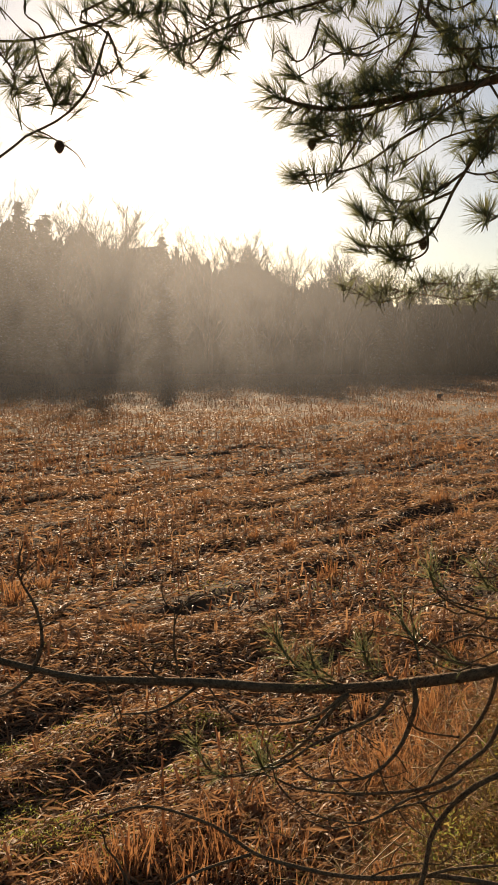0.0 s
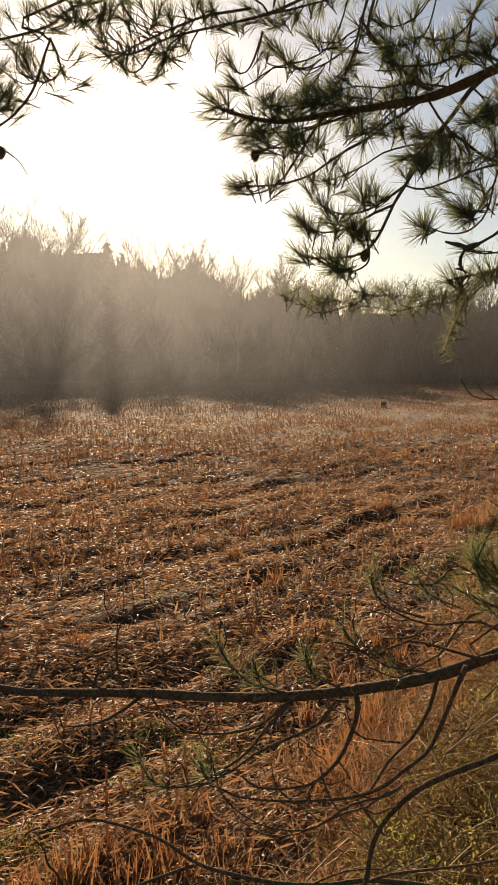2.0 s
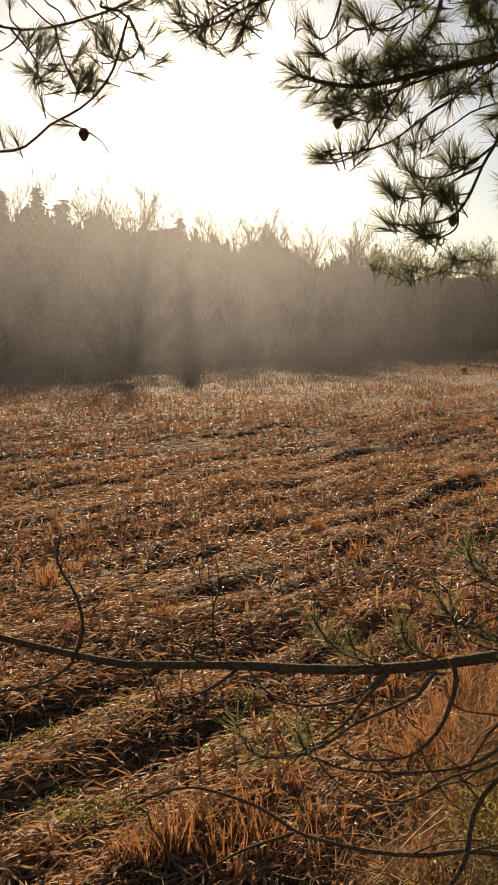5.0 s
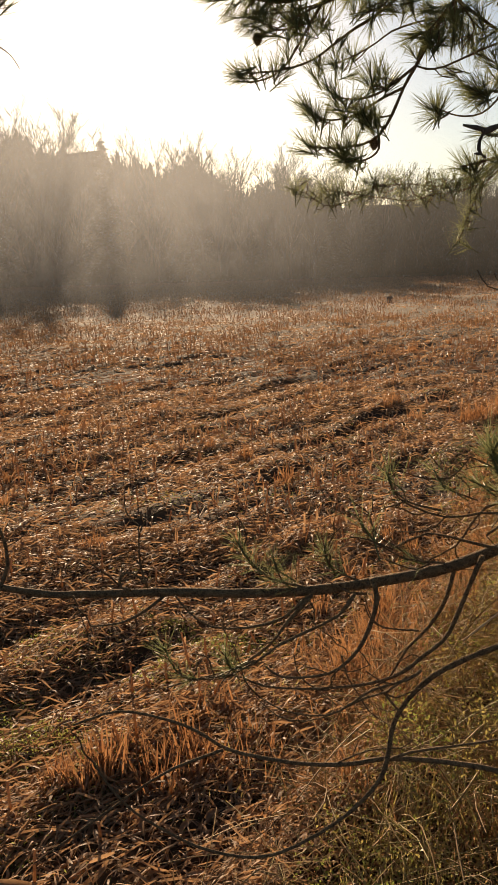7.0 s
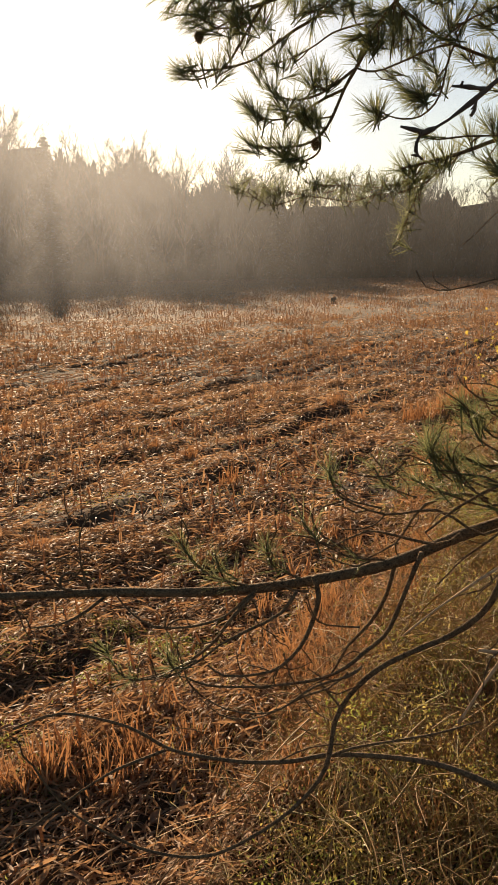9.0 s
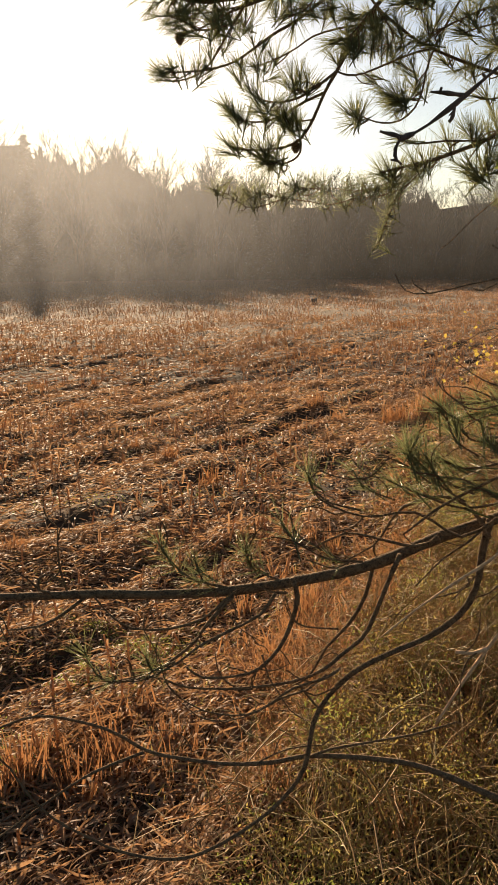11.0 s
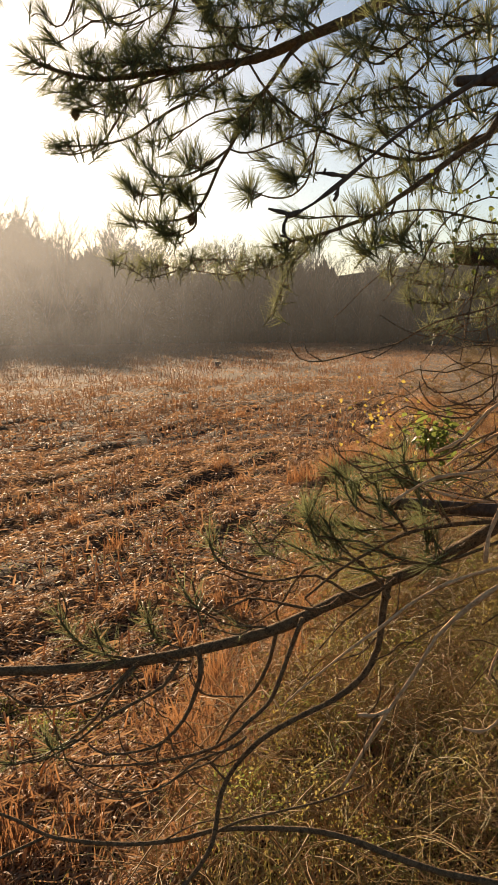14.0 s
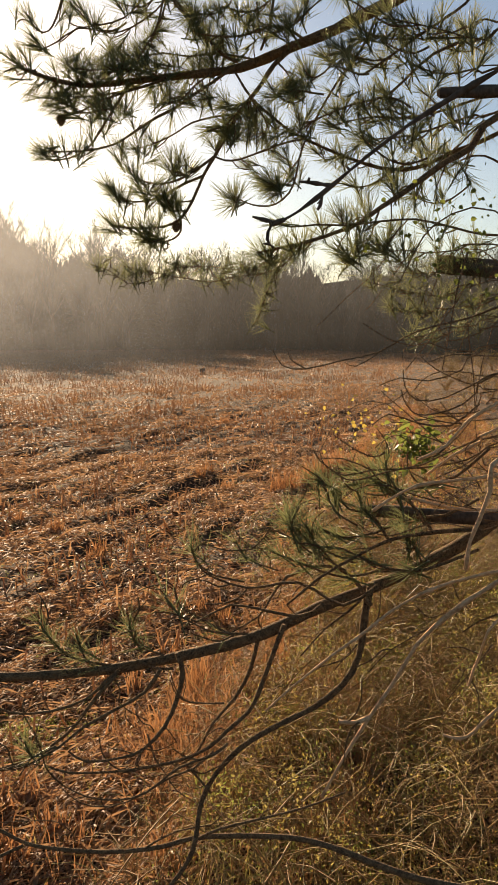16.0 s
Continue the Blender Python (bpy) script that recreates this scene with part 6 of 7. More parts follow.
living(((0.559, 3.885, 5.809), (0.508, 3.892, 5.773), (0.454, 3.898, 5.772), (0.414, 3.903, 5.791), (0.368, 3.907, 5.834), (0.328, 3.911, 5.867)), 0.0040, 0.0025, ((0.380, 3.932, 5.848, 120), (0.426, 3.883, 5.792, 90), (0.340, 3.911, 5.877, 140), (0.497, 3.949, 5.810, 70)), tip=130)
living(((0.704, 3.760, 5.939), (0.753, 3.751, 5.868), (0.802, 3.741, 5.816), (0.888, 3.722, 5.716), (0.959, 3.704, 5.649)), 0.0050, 0.0040, ((0.773, 3.751, 5.869, 50), (0.826, 3.765, 5.830, 130), (0.794, 3.723, 5.791, 210), (0.890, 3.711, 5.733, 60), (0.925, 3.751, 5.713, 150), (0.847, 3.688, 5.759, 40)))
living(((1.024, 3.635, 6.109), (0.994, 3.643, 6.022), (0.942, 3.657, 5.934), (0.875, 3.673, 5.887), (0.796, 3.691, 5.881), (0.737, 3.703, 5.919)), 0.0050, 0.0030, ((0.903, 3.692, 5.934, 110), (0.941, 3.707, 5.976, 80), (0.868, 3.746, 5.930, 130), (0.785, 3.698, 5.901, 150), (0.763, 3.714, 5.936, 110), (0.968, 3.722, 6.029, 160), (0.826, 3.727, 5.932, 80)), tip=140, root=6.80)
living(((1.204, 3.528, 6.051), (1.177, 3.536, 5.983), (1.122, 3.554, 5.866), (1.109, 3.558, 5.756), (1.070, 3.570, 5.647)), 0.0080, 0.0060, ((1.099, 3.615, 5.859, 150), (1.140, 3.552, 5.816, 30), (1.089, 3.511, 5.886, 130), (1.090, 3.612, 5.767, 160), (1.132, 3.491, 5.902, 60), (1.065, 3.603, 5.740, 120)), root=6.70)
living(((1.122, 3.554, 5.860), (1.064, 3.572, 5.810), (0.988, 3.593, 5.796), (0.921, 3.611, 5.817), (0.867, 3.624, 5.788)), 0.0040, 0.0025, ((0.969, 3.568, 5.802, 100), (1.032, 3.626, 5.832, 80), (0.937, 3.627, 5.837, 120), (0.889, 3.620, 5.810, 140), (0.966, 3.596, 5.783, 230), (1.045, 3.548, 5.821, 110)), tip=150)
living(((1.276, 3.396, 5.893), (1.220, 3.416, 5.813), (1.182, 3.429, 5.741), (1.122, 3.449, 5.691), (1.081, 3.462, 5.683)), 0.0050, 0.0030, ((1.222, 3.489, 5.841, 110), (1.184, 3.437, 5.766, 130), (1.162, 3.504, 5.744, 90), (1.220, 3.360, 5.834, 80), (1.199, 3.353, 5.757, 60), (1.097, 3.409, 5.694, 140)), tip=150, root=6.40)
living(((0.255, 3.996, 6.054), (0.155, 4.001, 6.036), (0.054, 4.003, 6.018), (-0.046, 4.002, 5.979), (-0.146, 4.000, 5.934), (-0.245, 3.994, 5.884), (-0.324, 3.988, 5.839), (-0.417, 3.979, 5.817)), 0.0070, 0.0030, ((0.028, 3.978, 6.055, 100), (-0.048, 4.070, 6.063, 120), (-0.095, 3.949, 5.976, 90), (-0.171, 4.002, 6.006, 80), (-0.219, 4.046, 5.977, 130), (-0.293, 3.963, 5.962, 100), (-0.141, 3.971, 6.044, 70), (-0.238, 3.954, 6.042, 110), (-0.334, 3.925, 5.969, 140), (-0.413, 3.991, 5.942, 120), (-0.389, 3.991, 6.044, 90), (-0.312, 3.950, 6.060, 100), (-0.437, 3.986, 6.016, 150), (-0.485, 3.972, 5.955, 160), (-0.197, 4.025, 5.877, 230), (-0.267, 3.957, 5.807, 250), (-0.359, 3.947, 5.795, 210), (-0.046, 4.055, 5.934, 260), (-0.096, 4.028, 5.873, 240), (0.080, 4.039, 5.989, 280), (0.028, 3.981, 6.080, 60)), tip=170)
living(((-0.046, 3.973, 5.968), (-0.065, 3.972, 5.904), (-0.104, 3.971, 5.848), (-0.139, 3.970, 5.779)), 0.0040, 0.0025, ((-0.095, 3.983, 5.868, 200), (-0.118, 3.954, 5.823, 160), (-0.150, 3.995, 5.796, 240)), tip=250)
living(((-0.248, 4.014, 6.181), (-0.285, 4.012, 6.106), (-0.358, 4.005, 6.027), (-0.444, 3.996, 5.983), (-0.528, 3.986, 5.968), (-0.588, 3.977, 5.981)), 0.0060, 0.0030, ((-0.525, 4.051, 6.017, 110), (-0.564, 3.979, 5.995, 140), (-0.467, 3.987, 6.003, 80), (-0.398, 4.030, 6.047, 60), (-0.419, 3.999, 5.978, 240), (-0.320, 3.990, 6.076, 150), (-0.601, 3.907, 5.958, 180), (-0.510, 4.033, 5.970, 220)), tip=160, root=7.00)
upper(((0.635, 3.966, 6.166), (0.330, 4.003, 6.037), (0.143, 4.014, 5.988), (-0.034, 4.016, 5.945), (-0.147, 4.014, 5.907), (-0.286, 4.006, 5.843), (-0.436, 3.992, 5.862)), 0.0140, 0.0040, 46, .3, .18, root=6.72)
upper(((-0.034, 4.016, 5.945), (-0.109, 4.015, 5.891), (-0.147, 4.014, 5.786), (-0.185, 4.012, 5.737)), 0.0050, 0.0030, 4, .3, .1)
upper(((-0.160, 4.013, 5.907), (-0.236, 4.009, 5.784), (-0.286, 4.006, 5.766), (-0.336, 4.002, 5.806)), 0.0050, 0.0030, 4, .3, .1)
upper(((-0.112, 4.115, 6.226), (-0.546, 4.080, 6.063), (-0.622, 4.069, 5.991), (-0.759, 4.045, 5.928), (-0.966, 4.001, 5.863), (-1.107, 3.964, 5.842), (-1.243, 3.923, 5.858)), 0.0120, 0.0050, 70, .2, .18, root=6.78)
upper(((-0.532, 3.981, 6.072), (-0.632, 3.966, 5.876), (-0.708, 3.953, 5.656), (-0.807, 3.934, 5.529), (-0.903, 3.913, 5.463), (-0.986, 3.892, 5.417), (-1.092, 3.864, 5.324), (-1.205, 3.830, 5.299), (-1.335, 3.786, 5.324)), 0.0080, 0.0050, 34, .2, .15, root=6.62)
upper(((-0.648, 4.065, 5.923), (-0.599, 4.072, 5.791), (-0.676, 4.060, 5.725), (-0.774, 4.042, 5.756)), 0.0060, 0.0030, 16, .2, .14)
upper(((-1.125, 3.854, 5.812), (-1.026, 3.882, 5.681), (-1.040, 3.878, 5.597)), 0.0050, 0.0030, 14, .2, .12)
upper(((-0.942, 3.903, 5.829), (-0.921, 3.908, 5.713), (-0.865, 3.921, 5.574), (-0.830, 3.929, 5.564)), 0.0050, 0.0030, 14, .2, .12)
lower(((2.038, 2.862, 3.911), (1.732, 2.824, 3.737), (1.586, 2.907, 3.620), (1.396, 3.002, 3.502), (1.157, 2.994, 3.438), (0.950, 3.064, 3.326), (0.737, 3.121, 3.258), (0.408, 3.190, 3.194), (0.117, 3.215, 3.184), (-0.174, 3.214, 3.204), (-0.488, 3.233, 3.204), (-0.710, 3.244, 3.216), (-1.165, 3.122, 3.390), (-1.272, 3.081, 3.503)), 0.0300, 0.0110, root=3.91)
side(((-0.845, 3.220, 3.232), (-0.798, 3.232, 3.346), (-0.816, 3.227, 3.490), (-0.880, 3.211, 3.635), (-0.861, 3.216, 3.747)), 0.0090, 0.0030)
side(((-0.834, 3.223, 3.230), (-0.936, 3.196, 3.159), (-1.064, 3.157, 3.142), (-1.186, 3.114, 3.152), (-1.299, 3.070, 3.209)), 0.0070, 0.0030)
side(((-0.167, 3.214, 3.213), (-0.266, 3.208, 3.137), (-0.368, 3.198, 3.091), (-0.489, 3.183, 3.088)), 0.0080, 0.0030)
side(((0.393, 3.141, 3.203), (0.346, 3.147, 3.167), (0.268, 3.155, 3.097), (0.133, 3.164, 3.059), (-0.012, 3.168, 3.069), (-0.098, 3.167, 3.134), (-0.150, 3.165, 3.208)), 0.0060, 0.0040)
side(((0.384, 3.142, 3.191), (0.290, 3.153, 3.084), (0.221, 3.159, 2.989), (0.130, 3.164, 2.918), (0.038, 3.167, 2.872), (-0.099, 3.167, 2.844), (-0.201, 3.162, 2.820)), 0.0080, 0.0030)
side(((0.540, 3.068, 3.221), (0.480, 3.078, 3.131), (0.350, 3.096, 3.059), (0.239, 3.107, 3.000), (0.160, 3.113, 2.937), (0.036, 3.117, 2.874)), 0.0070, 0.0040)
side(((0.603, 3.056, 3.285), (0.624, 3.051, 3.205), (0.597, 3.057, 3.088), (0.555, 3.065, 2.992), (0.479, 3.078, 2.906), (0.392, 3.091, 2.873), (0.259, 3.106, 2.868), (0.193, 3.111, 2.917)), 0.0100, 0.0040)
side(((1.011, 2.996, 3.378), (0.966, 3.011, 3.250), (0.920, 3.026, 3.108), (0.881, 3.038, 3.023), (0.800, 3.060, 2.945), (0.737, 3.077, 2.880), (0.619, 3.103, 2.824), (0.398, 3.141, 2.792), (0.195, 3.161, 2.803), (0.105, 3.166, 2.845)), 0.0100, 0.0040)
side(((0.931, 3.075, 3.319), (0.902, 3.084, 3.178), (0.842, 3.101, 3.055), (0.759, 3.123, 2.953), (0.695, 3.138, 2.826), (0.640, 3.150, 2.786)), 0.0080, 0.0040)
side(((0.788, 3.012, 2.915), (0.736, 3.025, 2.871), (0.609, 3.054, 2.822), (0.479, 3.078, 2.723), (0.379, 3.093, 2.701), (0.257, 3.106, 2.725), (0.168, 3.112, 2.784)), 0.0060, 0.0030)
side(((0.637, 3.100, 2.820), (0.685, 3.089, 2.754), (0.740, 3.076, 2.684)), 0.0050, 0.0050)
side(((0.399, 3.191, 3.199), (0.230, 3.208, 3.243), (0.143, 3.214, 3.328), (0.100, 3.216, 3.400)), 0.0050, 0.0020, 4)
side(((0.584, 3.161, 3.233), (0.497, 3.177, 3.266), (0.457, 3.183, 3.301), (0.442, 3.185, 3.360)), 0.0050, 0.0020, 4)
side(((0.364, 3.195, 3.206), (0.275, 3.205, 3.231), (0.237, 3.208, 3.338)), 0.0040, 0.0020, 4)
side(((0.837, 3.102, 3.313), (0.774, 3.119, 3.345), (0.700, 3.137, 3.388), (0.637, 3.151, 3.432), (0.615, 3.155, 3.500)), 0.0060, 0.0030)
side(((0.596, 3.108, 3.202), (0.532, 3.120, 3.205), (0.467, 3.131, 3.239)), 0.0060, 0.0040)
side(((-0.324, 3.203, 3.225), (-0.364, 3.199, 3.241), (-0.357, 3.200, 3.287), (-0.313, 3.204, 3.295), (-0.257, 3.209, 3.236)), 0.0060, 0.0040)
side(((-0.258, 3.209, 3.227), (-0.283, 3.207, 3.328), (-0.281, 3.207, 3.489)), 0.0050, 0.0020)
side(((0.037, 3.117, 2.886), (-0.097, 3.117, 2.870), (-0.162, 3.114, 2.923), (-0.197, 3.113, 3.010)), 0.0050, 0.0020, 4)
side(((0.149, 3.113, 2.942), (0.060, 3.117, 2.909), (0.035, 3.117, 2.971)), 0.0050, 0.0020, 4)
side(((-0.544, 3.174, 3.224), (-0.510, 3.179, 3.090), (-0.473, 3.185, 2.990)), 0.0030, 0.0020)
side(((1.336, 2.919, 3.453), (1.316, 2.928, 3.474), (1.300, 2.935, 3.518), (1.236, 2.962, 3.583), (1.155, 2.994, 3.602), (1.033, 3.038, 3.555), (0.971, 3.058, 3.464), (0.929, 3.070, 3.395), (0.823, 3.100, 3.326)), 0.0090, 0.0030)
side(((1.312, 2.820, 3.563), (1.199, 2.869, 3.481), (1.042, 2.929, 3.564), (0.860, 2.986, 3.540), (0.696, 3.027, 3.607), (0.666, 3.034, 3.694)), 0.0060, 0.0030)
side(((1.557, 2.579, 3.817), (1.442, 2.644, 3.799), (1.303, 2.714, 3.761), (1.196, 2.762, 3.694), (1.085, 2.807, 3.617), (0.970, 2.848, 3.509)), 0.0080, 0.0040)
side(((1.121, 2.900, 3.478), (1.042, 2.929, 3.432), (0.798, 3.003, 3.474), (0.674, 3.032, 3.409), (0.570, 3.053, 3.478), (0.561, 3.054, 3.544)), 0.0060, 0.0030)
side(((1.235, 2.854, 3.646), (1.119, 2.901, 3.696), (1.040, 2.929, 3.759), (1.001, 2.943, 3.822)), 0.0050, 0.0030, 7)
side(((1.346, 2.804, 3.736), (1.289, 2.831, 3.829), (1.214, 2.863, 3.848), (1.156, 2.887, 3.910)), 0.0050, 0.0030, 7)
side(((1.489, 2.732, 3.775), (1.416, 2.770, 3.876), (1.305, 2.823, 3.955), (1.230, 2.856, 3.995)), 0.0050, 0.0030, 7)
side(((1.433, 2.705, 3.671), (1.415, 2.715, 3.722), (1.382, 2.732, 3.762)), 0.0040, 0.0030, 4)
side(((1.355, 2.966, 3.527), (1.333, 2.975, 3.389), (1.316, 2.983, 3.226), (1.261, 3.006, 3.106), (1.158, 3.047, 3.006), (1.009, 3.098, 2.917), (0.877, 3.137, 2.826), (0.777, 3.163, 2.709), (0.720, 3.176, 2.587), (0.677, 3.142, 2.405), (0.586, 3.161, 2.253), (0.470, 3.181, 2.139), (0.351, 3.197, 2.054), (0.206, 3.210, 1.985), (0.060, 3.217, 1.985), (-0.107, 3.217, 2.044), (-0.223, 3.211, 2.124), (-0.359, 3.199, 2.237), (-0.455, 3.188, 2.370), (-0.515, 3.179, 2.497)), 0.0145, 0.0045)
side(((1.300, 2.935, 3.473), (1.258, 2.953, 3.426), (1.178, 2.985, 3.355), (1.087, 3.019, 3.237)), 0.0050, 0.0030)
lower(((2.340, 2.756, 1.992), (2.032, 2.867, 2.102), (1.883, 2.966, 2.123), (1.675, 3.087, 2.135), (1.501, 3.174, 2.180), (1.320, 3.252, 2.244), (1.133, 3.320, 2.279), (0.778, 3.375, 2.307), (0.575, 3.366, 2.298), (0.378, 3.395, 2.292), (0.179, 3.412, 2.327), (0.031, 3.418, 2.375), (-0.090, 3.417, 2.465), (-0.211, 3.412, 2.530), (-0.425, 3.393, 2.597), (-0.617, 3.364, 2.559)), 0.0200, 0.0050, root=1.99)
side(((0.018, 3.368, 2.401), (-0.194, 3.363, 2.330), (-0.344, 3.352, 2.251), (-0.469, 3.337, 2.173), (-0.643, 3.309, 2.067), (-0.813, 3.272, 1.969)), 0.0070, 0.0030)
side(((0.743, 3.332, 2.332), (0.837, 3.309, 2.376), (0.996, 3.264, 2.421), (1.175, 3.203, 2.480), (1.335, 3.138, 2.561)), 0.0060, 0.0040)
side(((0.526, 3.374, 2.304), (0.647, 3.353, 2.366), (0.766, 3.327, 2.388)), 0.0040, 0.0030)
side(((0.740, 3.037, 2.879), (0.665, 3.053, 2.811), (0.579, 3.070, 2.779), (0.493, 3.085, 2.726), (0.406, 3.097, 2.685), (0.320, 3.106, 2.675), (0.235, 3.113, 2.698), (0.157, 3.117, 2.777)), 0.0045, 0.0020)
side(((0.039, 3.150, 3.129), (0.033, 3.150, 3.065), (0.076, 3.150, 2.981), (0.095, 3.149, 2.906)), 0.0032, 0.0018)
side(((0.360, 3.102, 3.130), (0.412, 3.096, 3.065), (0.492, 3.085, 3.013)), 0.0030, 0.0020)
side(((0.491, 3.085, 2.958), (0.516, 3.081, 2.864), (0.558, 3.074, 2.792), (0.600, 3.066, 2.720), (0.669, 3.053, 2.670)), 0.0040, 0.0020)
side(((0.776, 3.007, 3.084), (0.652, 3.036, 3.089), (0.599, 3.046, 3.122), (0.575, 3.051, 3.181)), 0.0040, 0.0020)
side(((0.215, 3.194, 2.492), (0.195, 3.195, 2.542), (0.131, 3.198, 2.592), (-0.060, 3.199, 2.615)), 0.0030, 0.0015)
side(((0.836, 2.940, 3.579), (0.756, 2.961, 3.596), (0.711, 2.972, 3.613), (0.659, 2.983, 3.665), (0.643, 2.987, 3.716)), 0.0042, 0.0020, 2)
side(((0.849, 2.936, 3.379), (0.756, 2.961, 3.384), (0.694, 2.975, 3.397), (0.597, 2.996, 3.460), (0.552, 3.004, 3.522)), 0.0042, 0.0020, 3)
side(((0.955, 2.904, 3.623), (0.896, 2.923, 3.643), (0.836, 2.940, 3.675), (0.806, 2.948, 3.728)), 0.0035, 0.0020, 3)
side(((1.055, 2.817, 3.703), (0.997, 2.838, 3.753), (0.977, 2.845, 3.805), (1.005, 2.835, 3.867)), 0.0035, 0.0020, 4)
side(((1.203, 2.759, 3.811), (1.128, 2.790, 3.860), (1.099, 2.801, 3.931), (1.070, 2.812, 3.971)), 0.0035, 0.0020, 4)
side(((1.169, 2.773, 3.644), (1.093, 2.803, 3.693), (1.054, 2.818, 3.765), (1.031, 2.826, 3.806)), 0.0035, 0.0020, 4)
side(((1.312, 2.709, 3.754), (1.257, 2.735, 3.844), (1.220, 2.751, 3.873), (1.200, 2.760, 3.934)), 0.0035, 0.0020, 4)
side(((1.416, 2.658, 3.822), (1.361, 2.685, 3.920), (1.308, 2.712, 3.958), (1.288, 2.721, 4.038)), 0.0035, 0.0020, 4)
side(((1.172, 2.663, 3.409), (1.118, 2.686, 3.344), (1.026, 2.721, 3.308), (0.970, 2.741, 3.254), (0.913, 2.760, 3.241)), 0.0030, 0.0015)
side(((1.426, 2.424, 3.590), (1.380, 2.450, 3.546), (1.235, 2.524, 3.435), (1.169, 2.555, 3.350)), 0.0030, 0.0015)
side(((1.522, 2.366, 3.485), (1.479, 2.392, 3.402), (1.435, 2.419, 3.327), (1.404, 2.436, 3.274)), 0.0030, 0.0015)
dead(((1.630, 2.164, 3.819), (1.418, 2.189, 3.789), (1.303, 2.258, 3.743), (1.215, 2.305, 3.694), (1.139, 2.343, 3.634), (1.061, 2.378, 3.556), (0.981, 2.412, 3.486), (0.865, 2.454, 3.378), (0.780, 2.482, 3.291)), 0.0080, 0.0030, root=3.82)
dead(((1.568, 2.086, 3.896), (1.365, 2.104, 3.787), (1.256, 2.169, 3.682), (1.173, 2.214, 3.578), (1.116, 2.243, 3.457), (1.050, 2.274, 3.334), (0.982, 2.303, 3.200), (0.919, 2.328, 3.061)), 0.0085, 0.0040, root=3.90)
dead(((1.050, 2.274, 3.334), (1.011, 2.291, 3.313), (0.964, 2.311, 3.313)), 0.0060, 0.0050)
dead(((1.584, 2.074, 3.519), (1.379, 2.095, 3.402), (1.324, 2.129, 3.322), (1.290, 2.150, 3.293), (1.247, 2.175, 3.298)), 0.0070, 0.0040, root=3.52)
dead(((1.736, 2.335, 4.084), (1.514, 2.365, 4.048), (1.391, 2.438, 4.022), (1.296, 2.488, 4.002), (1.216, 2.528, 3.952), (1.167, 2.550, 3.911)), 0.0090, 0.0040, root=4.08)
dead(((1.483, 2.266, 4.139), (1.390, 2.206, 4.032), (1.368, 2.220, 3.945), (1.345, 2.233, 3.873), (1.338, 2.238, 3.785)), 0.0080, 0.0050, root=4.14)
dead(((1.723, 2.344, 4.392), (1.505, 2.370, 4.277), (1.430, 2.415, 4.220), (1.372, 2.448, 4.136), (1.294, 2.489, 4.086)), 0.0080, 0.0040, root=4.39)
dead(((1.501, 2.254, 3.641), (1.434, 2.296, 3.484), (1.408, 2.312, 3.377)), 0.0060, 0.0030, root=3.64)
dead(((1.803, 2.409, 3.858), (1.621, 2.533, 3.890), (1.491, 2.611, 3.891), (1.354, 2.683, 3.924)), 0.0060, 0.0040, root=3.86)
knobby(((1.395, 1.964, 5.247), (1.211, 1.964, 5.145), (1.068, 2.044, 5.055), (0.980, 2.086, 4.991), (0.889, 2.125, 4.916), (0.809, 2.156, 4.846), (0.726, 2.185, 4.789), (0.683, 2.198, 4.791), (0.651, 2.207, 4.800)), 0.0085, 0.0040, root=5.25)
knobby(((0.843, 2.144, 4.877), (0.808, 2.156, 4.884), (0.767, 2.171, 4.889)), 0.0050, 0.0030)
knobby(((0.733, 2.182, 4.792), (0.698, 2.193, 4.777), (0.689, 2.196, 4.741), (0.705, 2.191, 4.719)), 0.0050, 0.0030)
knobby(((0.823, 2.151, 4.856), (0.820, 2.152, 4.831), (0.812, 2.155, 4.817)), 0.0040, 0.0030)
side(((-0.936, 3.905, 5.444), (-0.892, 3.915, 5.428), (-0.847, 3.925, 5.401)), 0.0040, 0.0030)
side(((0.508, 3.764, 5.428), (0.387, 3.777, 5.400), (0.317, 3.783, 5.396), (0.266, 3.787, 5.380)), 0.0040, 0.0030)
side(((1.650, 2.698, 3.898), (1.546, 2.758, 3.829), (1.439, 2.815, 3.812), (1.329, 2.867, 3.754), (1.215, 2.917, 3.728), (1.136, 2.948, 3.759)), 0.0060, 0.0030, 9)
side(((1.701, 2.726, 4.077), (1.602, 2.784, 3.968), (1.496, 2.842, 3.921), (1.385, 2.897, 3.906), (1.309, 2.931, 3.936), (1.231, 2.964, 3.913)), 0.0060, 0.0030, 9)
side(((1.578, 2.566, 3.748), (1.478, 2.624, 3.690), (1.376, 2.678, 3.652), (1.251, 2.738, 3.676), (1.159, 2.778, 3.724), (1.065, 2.814, 3.732)), 0.0060, 0.0030, 8)
side(((1.421, 2.768, 3.623), (1.311, 2.821, 3.617), (1.198, 2.870, 3.590), (1.041, 2.929, 3.640), (0.921, 2.968, 3.693)), 0.0050, 0.0030, 6)
stub(((2.172, 2.820, 4.687), (1.805, 2.890, 4.729), (1.612, 3.001, 4.753)), 0.0360, 0.0340, root=4.69)
stub(((2.099, 2.812, 3.782), (1.694, 2.840, 3.793), (1.488, 2.951, 3.802), (1.331, 3.024, 3.804)), 0.0300, 0.0240, root=3.78)
stub(((2.090, 2.942, 5.409), (1.782, 2.904, 5.372), (1.602, 3.006, 5.378)), 0.0350, 0.0200, root=5.41)
